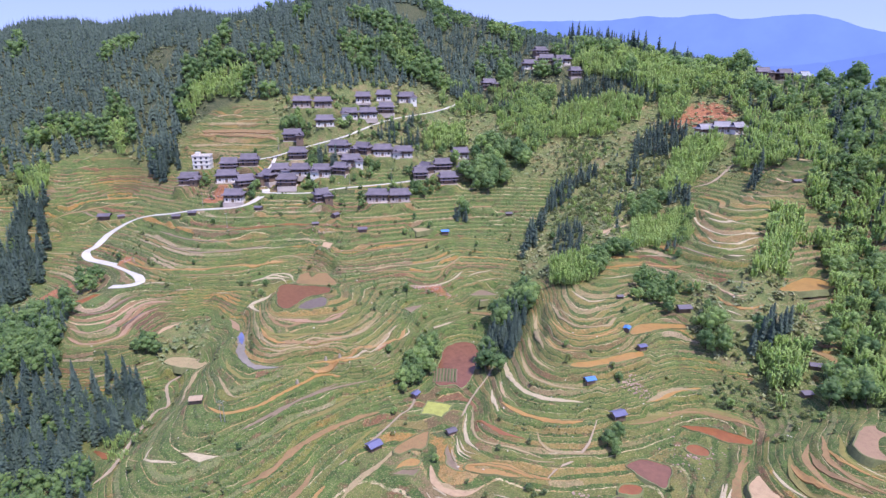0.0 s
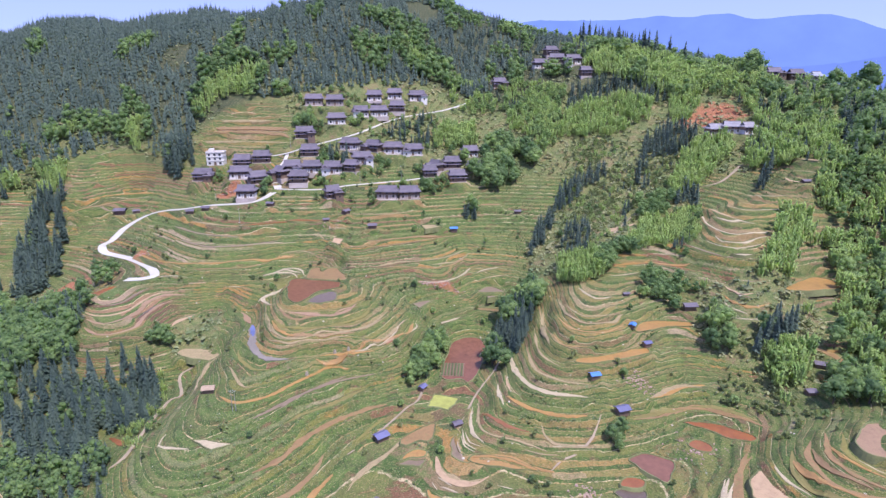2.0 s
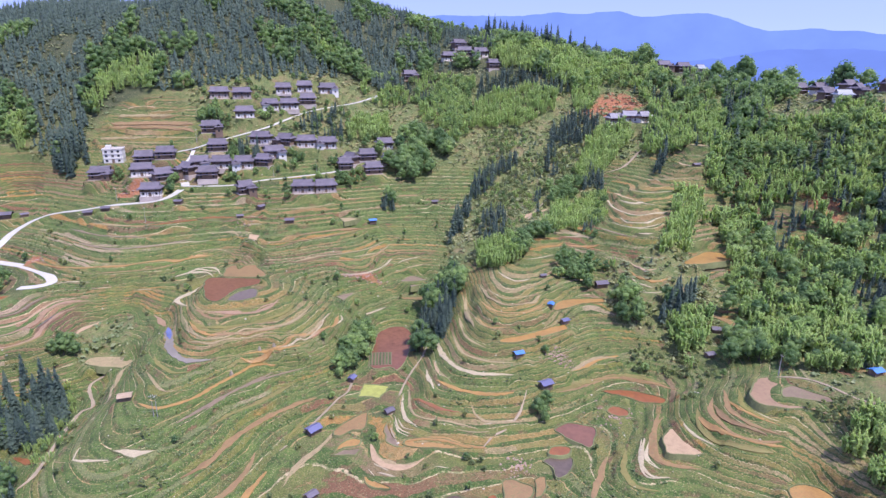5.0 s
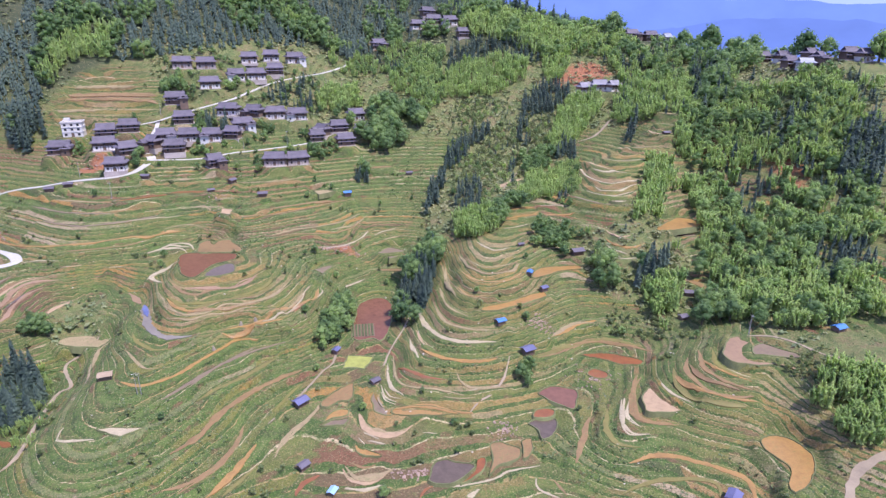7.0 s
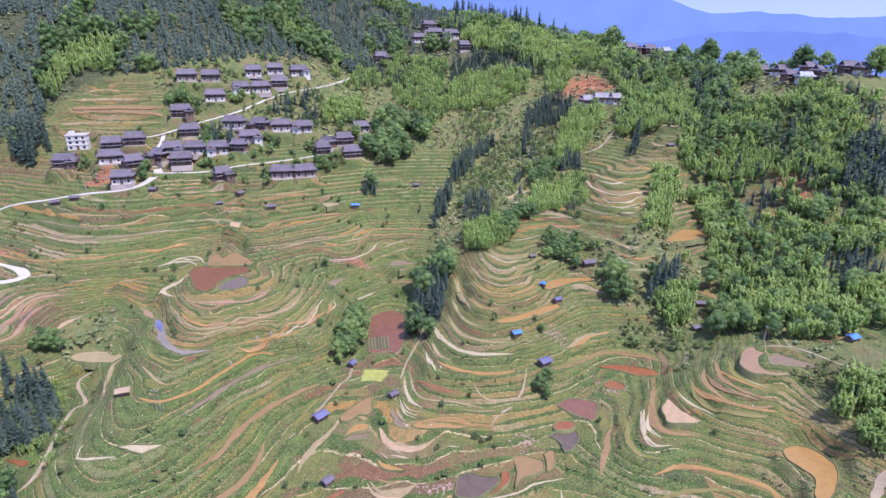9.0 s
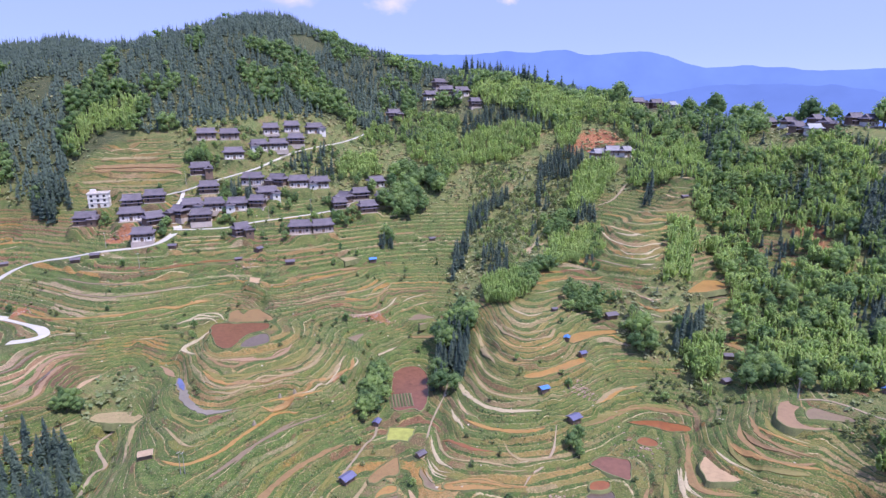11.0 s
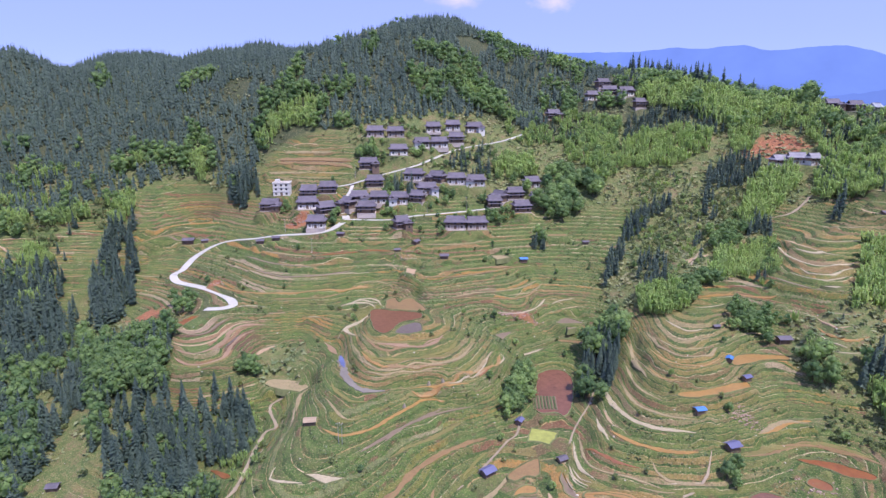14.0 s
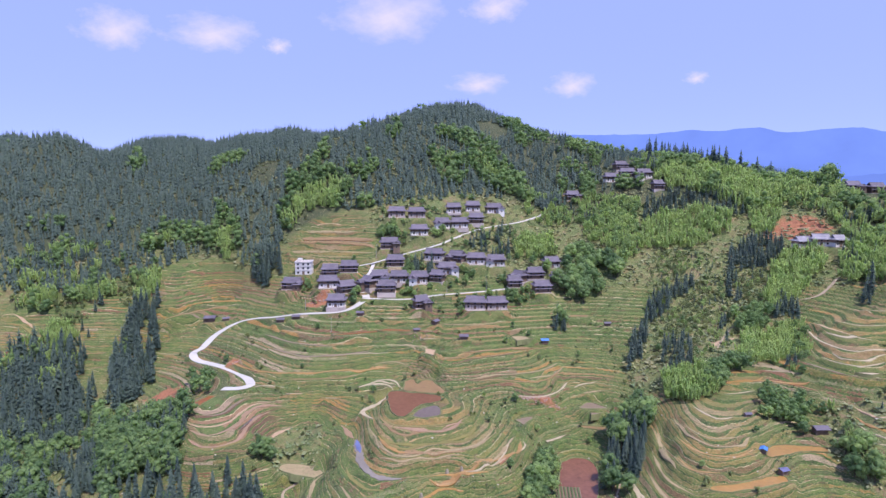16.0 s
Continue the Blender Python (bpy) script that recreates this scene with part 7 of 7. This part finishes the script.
grove("broadleaf", 12, 12, [(213.9, 404.3), (226.8, 412.5), (255.5, 393.6), (272.9, 341.5), (249.7, 306.6), (236.7, 356.1), (209.5, 378.2)])
grove("gully", 60, 9, [(187.5, 372.9), (209.2, 394.4), (261.8, 376.8), (256.2, 319.9), (236.6, 301.8), (210.8, 343.4)])
grove("conifer", 20, 11, [(213.9, 265.6), (229.3, 272.3), (237.3, 258.8), (232.6, 235.9), (218.0, 229.6), (211.1, 247.3)])
grove("conifer", 60, 12, [(224.7, 219.7), (239.5, 238.1), (248.8, 237.3), (254.0, 230.1), (235.3, 206.7)])
grove("conifer", 60, 11, [(-245.9, 222.9), (-228.6, 221.5), (-209.8, 196.5), (-210.4, 184.9), (-215.4, 185.3)])
grove("gully", 50, 8, [(-198.2, 212.4), (-180.9, 209.7), (-164.5, 189.5), (-165.9, 180.2), (-179.0, 186.6)])
CLEARINGS = [[(-309, 294), (-325, 328), (-290, 324), (-281, 310)], [(-264, 332), (-244, 337), (-231, 285), (-245, 284)], [(-186, 200), (-178, 205), (-164, 172), (-172, 160), (-182, 166)], [(-196.8, 255.6), (-178.8, 255.6), (-178.9, 267.8), (-196.8, 267.6)]]  # meadow
OPEN_GROUND = np.array([(93, 206), (116, 220), (147, 237), (165, 234), (148, 211), (148, 199), (132, 175), (112, 165), (96, 173), (86, 194)])  # paddies and grass with few trees
OPEN_SLOPE = np.array([(90.3, 361.2), (118.6, 356.9), (130.8, 339.6), (105.4, 298.7), (75.5, 273.9), (58.8, 287.9), (73.1, 328.9)])
grove("leafy", 26, 6.0, [(104.7, 231.3), (122.2, 234), (142.7, 235.4), (148.1, 213.3), (121, 173.2), (111, 174.9), (110.4, 194.1), (99.9, 198.2), (94.5, 209.3)])
grove("scrub", 40, 2.4, [(104.7, 231.3), (122.2, 234), (142.7, 235.4), (148.1, 213.3), (121, 173.2), (111, 174.9), (110.4, 194.1), (99.9, 198.2), (94.5, 209.3)])
MIXES = {"bamboo_mix": ("scrub", "broadleaf", "bamboo", "bamboo", "bamboo", "conifer", "bamboo"), "mixed": ("conifer", "conifer", "bamboo", "bamboo", "broadleaf", "scrub"), "gully": ("conifer", "broadleaf", "conifer", "broadleaf", "broadleaf", "conifer"), "leafy": ("bamboo", "broadleaf", "bamboo", "bamboo", "broadleaf", "bamboo", "conifer")}
for n, (kind, count, tall, outline) in enumerate(GROVES):
    rnd = random.Random(100 + n)
    thick = {"leafy": 1.4, "bamboo_mix": 1.4, "mixed": 1.3, "bamboo": 1.3, "gully": 1.3}.get(kind, 1.0)
    tall *= {"leafy": 0.86, "bamboo_mix": 0.86, "mixed": 0.86, "bamboo": 0.92}.get(kind, 1.0)
    spots = scatter(outline, round(count * thick), rnd, {"scrub": 1.2}.get(kind, 1.8))
    for o in CLEARINGS:
        spots = [p for p in spots if not inside(np.array([p[0]]), np.array([p[1]]), np.array(o, float))[0]]
    if kind in MIXES:
        spots = [p for p in spots if not inside(np.array([p[0]]), np.array([p[1]]), OPEN_GROUND)[0] or rnd.random() < 0.12]
    if not spots:
        continue
    if kind in MIXES:
        lots = {}
        for x, y in spots:
            if kind == "mixed" and (float(wave(x, y, 20, 77, 2)) > 0.10 or inside(np.array([x]), np.array([y]), OPEN_SLOPE)[0] and rnd.random() < 0.8):  # open scrubby slope
                if rnd.random() < 0.6:
                    lots.setdefault("scrub", []).append((x, y))
                continue
            k = int((float(wave(x, y, 22, 31, 2)) * 0.9 + 0.5 + rnd.uniform(-0.18, 0.18)) * len(MIXES[kind]))
            lots.setdefault(MIXES[kind][min(max(k, 0), len(MIXES[kind]) - 1)], []).append((x, y))
        for kk in sorted(lots):
            plant(kk, lots[kk], tall * (0.4 if kk == "scrub" else 1.0), rnd)
    else:
        plant(kind, spots, tall, rnd)


# ---- joined groves and far woods ----
def wood(name, kind, spots, label, seed, rich=False):
    """Many trees in one mesh; spots are x, y, height."""
    rnd = random.Random(seed)
    shapes = []
    for k in range(6):
        if kind == "conifer":
            shapes.append(conifer_crown(10, rnd.uniform(1.5, 2.0), rnd, 12, 8) if rich else conifer_spire(10, rnd.uniform(2.0, 2.6), rnd, 4, 8))
        elif kind == "broadleaf":
            shapes.append(broad_crown(10, 3.7, rnd, 5, 118, 0.92) if rich else broad_crown(10, 3.9, rnd, 2, 30, 1.2))
        elif kind == "scrub":
            shapes.append(broad_crown(10, 5.5, rnd, 3, 40, 1.8))
        else:
            shapes.append(bamboo_crown(10, 2.9, rnd, 9 if rich else 7, 5 if rich else 4)[:2])
    xs, ys, hs = np.array(spots).T
    zs = surface(xs, ys)
    vs, fs, tint, n = [], [], [], 0
    for x, y, z, h, drift in zip(xs, ys, zs, hs, 0.25 + 0.25 * wave(xs, ys, 40, seed, 2)):
        v, f = shapes[rnd.randrange(6)]
        s = h / 10
        a = rnd.uniform(0, 6.28)
        p = np.array(v) * s
        vs.append(np.c_[p[:, 0] * math.cos(a) - p[:, 1] * math.sin(a) + x, p[:, 0] * math.sin(a) + p[:, 1] * math.cos(a) + y, p[:, 2] + z])
        fs.append(np.array(f) + n)
        n += len(v)
        tint.append(np.full(len(v), 0.5 * rnd.random() + drift))
    me = bpy.data.meshes.new(name)
    tri = np.concatenate(fs)
    me.vertices.add(n)
    me.vertices.foreach_set("co", np.concatenate(vs).ravel())
    me.loops.add(tri.size)
    me.loops.foreach_set("vertex_index", tri.ravel())
    me.polygons.add(len(tri))
    me.polygons.foreach_set("loop_start", np.arange(len(tri)) * 3)
    if kind != "conifer":
        me.polygons.foreach_set("use_smooth", [True] * len(tri))
    me.update(calc_edges=True)
    me.attributes.new("tint", "FLOAT", "POINT").data.foreach_set("value", np.concatenate(tint))
    me.materials.append(LEAF_STUFF[kind])
    return tagged(new(name, me), label, "woodland", kind="stuff")


for kind, spots in BEYOND.items():
    if spots:
        wood(kind + "_grove", kind, spots, {"conifer": "dark conifer groves along gullies and slopes", "broadleaf": "green broadleaf groves on the slopes", "bamboo": "light green bamboo groves on the slopes",
                                            "scrub": "low green scrub along the terrace banks"}[kind], 20 + len(kind), True)
HILL_FOOT = [(-520, 330), (-326, 335), (-290, 336), (-248, 360), (-216, 374), (-179, 364), (-168, 377), (-156, 395), (-140, 396), (-109, 394), (-96, 400), (-66, 411), (-10, 439), (14, 430),
             (60, 448), (110, 435), (153, 395), (180, 432), (230, 440), (250, 560), (120, 660), (-60, 700), (-300, 690), (-560, 640)]
GLADES = [(-26, 512, 13), (-195, 430, 10), (-150, 470, 8), (-120, 535, 32), (-155, 522, 20), (-92, 528, 16), (80, 458, 7), (33, 443, 5), (165, 383, 20)]
rnd = random.Random(5)
lots = {"conifer": [], "broadleaf": [], "bamboo": []}
foot = np.array(HILL_FOOT, float)
cx = np.array([rnd.uniform(-560, 250) for _ in range(27000)])
cy = np.array([rnd.uniform(330, 592) for _ in range(27000)])
keep = inside(cx, cy, foot)
for ax, ay, ar in GLADES:
    keep &= np.hypot(cx - ax, cy - ay) > ar * (1 + 0.3 * wave(cx, cy, 10, 3, 2))
cx, cy = cx[keep], cy[keep]
keep = free(cx, cy, 1.5)
cx, cy = cx[keep], cy[keep]
mix = 0.60 * wave(cx, cy, 30, 61, 3) + 0.35 * wave(cx, cy, 12, 62, 2) + 0.0011 * (cx + 60) - 0.0020 * (cy - 440)
for px, py, rx, ry, gain in ((-242, 382, 20, 12, 0.8), (-204, 381, 12, 10, 0.7), (-162, 391, 9, 9, 0.9), (-151, 400, 9, 9, 0.9), (-137, 411, 9, 9, 0.8), (-118, 396, 10, 8, 0.5), (-219, 411, 10, 14, 0.4),
                             (-117, 430, 12, 14, 0.4), (-186, 404, 20, 12, 0.3), (-155, 442, 14, 14, 0.3), (-336, 382, 28, 16, 0.4), (46, 469, 30, 20, 0.3), (0, 452, 24, 18, 0.25), (128, 440, 26, 18, 0.4)):
    mix = mix + gain * np.exp(-((cx - px) / rx) ** 2 - ((cy - py) / ry) ** 2)
for x, y, k in zip(cx, cy, mix):
    tall = (1.15 if k > 0.14 else 1.0) * rnd.uniform(5.2, 9.5) * (0.75 if y > 470 and x > 0 else 1.0)
    lots["bamboo" if k > 0.46 else "broadleaf" if k > 0.14 else "conifer"].append((x, y, tall))
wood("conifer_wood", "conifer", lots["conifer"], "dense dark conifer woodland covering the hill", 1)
wood("broadleaf_wood", "broadleaf", lots["broadleaf"], "mixed green broadleaf woodland on the hill", 2)
wood("bamboo_wood", "bamboo", lots["bamboo"], "light green bamboo woodland on the hill", 3)

# ---- small things ----
POLE = plain("concrete_pole", (0.30, 0.29, 0.28), 0.1, 1.0, 0.85)
POLE_SPOTS = [(-98.6, 355.8), (-111.8, 295.4), (-71.3, 164.8), (-70.1, 164.6), (133.9, 154.3), (133.3, 153.3), (-52.7, 329.4), (-132.5, 318), (-30, 340.4)]


def pole():
    ob = new("power_pole")
    for nm, v in (("shaft", trunk_arrays(8.0, 0.11, 8)),):
        o = new(nm, from_arrays(nm, *v, POLE))
        o.parent = ob
    part("crossarm", boxed((-0.7, -0.05, 7.2, 0.7, 0.05, 7.3)), POLE, ob)
    for x in (-0.6, 0, 0.6):
        part("insulator", boxed((x - 0.05, -0.05, 7.3, x + 0.05, 0.05, 7.5)), LIME, ob, "white insulator")
    return ob


first_pole = None
for i, (x, y) in enumerate(POLE_SPOTS):
    m = pose(x, y, height(x, y), 0, 0, 20 * i)
    if first_pole is None:
        first_pole = tagged(pole(), "slim grey concrete power pole on the slope", "pole", "power poles")
        first_pole.matrix_basis = m
    else:
        copy_thing(first_pole, m)

ROCK = plain("pale_pink_rock", (0.36, 0.25, 0.20), 0.4, 1.0, 0.9, 0.5, 0.1)
FIELD_STONE = plain("pale_field_stone", (0.46, 0.41, 0.33), 0.25, 1.0, 0.9)
STRAW = plain("straw", (0.27, 0.23, 0.17), 0.3, 2.0, 0.95, 0.6)


def stones(name, spots, size, material, label, seed):
    """Loose stones in one heap or scatter."""
    rnd = random.Random(seed)
    zs = surface(np.array([p[0] for p in spots]), np.array([p[1] for p in spots]))
    v, f = [], []
    for (x, y), z in zip(spots, zs):
        s = size * rnd.uniform(0.5, 1.5)
        n = len(v)
        k = (rnd.uniform(0.7, 1.4), rnd.uniform(0.7, 1.4), rnd.uniform(0.5, 0.9))
        for p in ICO_V:
            d = s * rnd.uniform(0.55, 1.3)
            v.append((x + p[0] * k[0] * d, y + p[1] * k[1] * d, z + p[2] * k[2] * d + 0.15 * s))
        f += [tuple(i + n for i in q) for q in ICO_F]
    return tagged(new(name, from_arrays(name, v, f, material)), label, "stones", kind="stuff")


def heap(cx, cy, rx, ry, n, seed):
    rnd = random.Random(seed)
    return [(cx + rx * rnd.gauss(0, 0.5), cy + ry * rnd.gauss(0, 0.5)) for _ in range(n)]


for i, (cx, cy, rx, ry, n) in enumerate(((-126.7, 323.1, 8, 4, 70), (-6.4, 255.4, 10, 2.5, 60), (67.3, 185.4, 6, 3.5, 60), (-63.6, 294.8, 6, 6, 24), (40.6, 141.4, 5, 4, 30), (8.8, 128.5, 7, 2, 40), (79.6, 159.3, 8, 6, 40), (-160.9, 284.7, 6, 5, 26))):
    stones("rubble", heap(cx, cy, rx, ry, n * 2, 40 + i), 0.32, ROCK, "pinkish grey heap of broken rock on a bank", i)
rnd = random.Random(77)
spots = []
while len(spots) < 360:
    x, y = rnd.uniform(-190, 150), rnd.uniform(95, 345)
    if rnd.random() < 0.5 or abs((float(level(np.array([x]), np.array([y]))[0]) % 1) - 0.66) < 0.15:
        spots.append((x, y))
stones("field_stone_scatter", spots, 0.27, FIELD_STONE, "pale stones strewn along the terrace edges", 9)

# tufts of grass along the banks
rnd = random.Random(78)
tx = np.array([rnd.uniform(-200, 175) for _ in range(60000)])
ty = np.array([rnd.uniform(88, 350) for _ in range(60000)])
f_up = level(tx, ty) % 1
keep = (((f_up > 0.6) & (wave(tx, ty, 7, 98, 2) > 0.22)) | (wave(tx, ty, 30, 91, 3) > 0.15)) & (ripe(tx, ty) < 0.6) & free(tx, ty, 0.4)
tx, ty = tx[keep], ty[keep]
tz = surface(tx, ty)
v, f, tint = [], [], []
for x, y, z in zip(tx, ty, tz):
    s = rnd.uniform(0.25, 0.85)
    shade = rnd.random()
    for k in range(3):
        a = rnd.uniform(0, 6.28)
        c, d = math.cos(a), math.sin(a)
        n = len(v)
        v += [(x - d * s * 0.7, y + c * s * 0.7, z - 0.1), (x + d * s * 0.7, y - c * s * 0.7, z - 0.1), (x + c * s * 0.6, y + d * s * 0.6, z + s * 0.5)]
        f.append((n, n + 1, n + 2))
        tint += [shade] * 3
GRASS = leaf_material("grass_tuft", (0.105, 0.155, 0.058), (0.22, 0.265, 0.100), per_tree="tint", thin=0.3)
tufts = from_arrays("grass_tufts", v, f, GRASS)
tufts.attributes.new("tint", "FLOAT", "POINT").data.foreach_set("value", tint)
tagged(new("grass_tufts", tufts), "rough grass and weeds on the terrace banks", "grass", kind="stuff")


# undergrowth between and below the woods
rnd = random.Random(79)
tx = np.array([rnd.uniform(-300, 290) for _ in range(42000)])
ty = np.array([rnd.uniform(140, 480) for _ in range(42000)])
keep = (farmed(tx, ty) < 0.5) & (wave(tx, ty, 16, 92, 3) > -0.35) & free(tx, ty, 0.3)
keep &= (tx > -150) | (ty > 262) | (wave(tx, ty, 14, 97, 2) > 0.25)
tx, ty = tx[keep][:13000], ty[keep][:13000]
tz = surface(tx, ty)
drift = wave(tx, ty, 24, 93, 3)
v, f, tint = [], [], []
for x, y, z, k in zip(tx, ty, tz, drift):
    s = rnd.uniform(0.7, 2.0)
    shade = min(1.0, max(0.0, 0.5 + 0.6 * k + rnd.uniform(-0.3, 0.3)))
    n = len(v)
    for _ in range(4):
        leaf_clump(v, f, (x + rnd.gauss(0, 0.5) * s, y + rnd.gauss(0, 0.5) * s, z + 0.35 * s * rnd.random() + 0.1), s, rnd, (0, 0, 1.0))
    tint += [shade] * (len(v) - n)
UNDERGROWTH = leaf_material("undergrowth", (0.170, 0.240, 0.100), (0.420, 0.390, 0.190), per_tree="tint", thin=0.35)
bushes = from_arrays("undergrowth", v, f, UNDERGROWTH)
bushes.attributes.new("tint", "FLOAT", "POINT").data.foreach_set("value", tint)
tagged(new("undergrowth", bushes), "mixed green and brown undergrowth on the open slopes", "undergrowth", kind="stuff")


def haystack(x, y):
    bm = bmesh.new()
    bmesh.ops.create_cone(bm, segments=12, radius1=0.8, radius2=0.3, depth=1.5, cap_ends=True)
    for p in bm.verts:
        p.co *= 1 + 0.15 * noise.noise(p.co * 2 + Vector((x, y, 0)))
        p.co.z += 0.75
    ob = tagged(new("haystack", mesh_of("haystack", bm, STRAW)), "small grey-tan straw stack on a terrace edge", "haystack", "haystacks")
    ob.matrix_basis = pose(x, y, height(x, y) - 0.05)


for x, y in ((-44, 198.9), (-38.7, 199.1), (-52.2, 187.5)):
    haystack(x, y)

# vegetable beds at the near end of the red pond
BED = plain("vegetable_bed", (0.085, 0.105, 0.040), 0.35, 2.0, 0.95, 0.6, 0.1)
SOIL = plain("damp_garden_soil", (0.20, 0.13, 0.085), 0.2, 1.5, 0.9)
garden = tagged(new("vegetable_garden"), "small vegetable plot of green rows in the pond corner", "garden")
zg = plots[0][1]
garden.matrix_basis = pose(0.8, 204.9, zg, 0, 0, -3)
part("soil", boxed((-4.6, -5.4, -0.2, 4.6, 5.4, 0.12)), SOIL, garden)
for k in range(7):
    bm = boxed((-4.1 + k * 1.25, -5.0, 0.1, -3.4 + k * 1.25, 5.0, 0.42))
    bmesh.ops.bevel(bm, geom=bm.edges[:], offset=0.1, segments=1, affect="EDGES")
    part("bed", bm, BED, garden, "row of green vegetables")

# blue sheet in the channel
tarp = ribbon("blue_tarpaulin", np.c_[smooth([(-81.3, 217.2), (-77.6, 206.6)], 1.0), np.full(len(smooth([(-81.3, 217.2), (-77.6, 206.6)], 1.0)), height(-79.4, 211.6) + 0.5)], 1.05,
              plain("blue_sheet", (0.12, 0.145, 0.30), 0.35, 0.7, 0.6), 0.06)
tagged(tarp, "crumpled blue plastic sheet over the channel", "tarpaulin")

# yards before the houses
for i, (kind, x, y, l, turn) in enumerate(HOUSES):
    if kind in ("white", "stone") and i % 2 == 0 and x < 60:
        bm = boxed((-l * 0.42, -5.6, -1.2, l * 0.42, -3.9, 0.06))
        yard = new("courtyard", mesh_of("courtyard", bm, STONE))
        yard.matrix_basis = pose(x, y, float(relief(x, y)), 0, 0, turn)
        tagged(yard, "grey stone-paved courtyard in front of a farmhouse", "courtyard", kind="structure")


# ---- clouds ----
def cloud_material():
    m = Nodes("cloud")
    uv = m.local()
    r = m.add("VectorMath")
    r.operation = "LENGTH"
    m.tree.links.new(uv, r.inputs[0])
    soft = m.math("SUBTRACT", 1.0, r.outputs["Value"])
    n = m.noise(1.6, 5, 0.6, m.local())
    a = m.math("MULTIPLY", m.band(m.math("ADD", soft, m.math("MULTIPLY", m.math("SUBTRACT", n, 0.5), 1.3)), 0.25, 1.0), 0.75)
    glow = m.add("Emission", Color=col(0.40, 0.36, 0.56), Strength=1.0)
    clear = m.add("BsdfTransparent")
    mix = m.add("MixShader")
    m.put(mix.inputs[0], a)
    m.tree.links.new(clear.outputs[0], mix.inputs[1])
    m.tree.links.new(glow.outputs[0], mix.inputs[2])
    m.tree.links.new(mix.outputs[0], m.tree.nodes["Material Output"].inputs["Surface"])
    return m.mat


CLOUD = cloud_material()


def cloud(bearing, up, wide, tall):
    """A far soft cloud at a bearing (degrees to the right) and height over the horizon."""
    bm = bmesh.new()
    bmesh.ops.create_circle(bm, cap_ends=True, segments=32, radius=1.0)
    ob = new("cloud", mesh_of("cloud", bm, CLOUD))
    d = Vector((math.sin(radians(bearing)) * math.cos(radians(up)), math.cos(radians(bearing)) * math.cos(radians(up)), math.sin(radians(up))))
    p = d * 4500 + Vector((0, 0, 150))
    ob.matrix_basis = look(p, (0, 0, 150)) @ Matrix.Diagonal((wide, tall, wide, 1))
    tagged(ob, "small soft white cloud in a blue sky", "cloud", "clouds", "structure")


cloud(-32.8, 12.5, 279, 193)
cloud(-25.2, 12.9, 387, 182)
cloud(-19.7, 12.2, 118, 82)
cloud(-9.6, 15.3, 528, 288)
cloud(-1.1, 9.3, 274, 119)
cloud(7.6, 9.0, 220, 134)
cloud(0.4, 16.0, 286, 167)
cloud(18.3, 9.1, 103, 64)
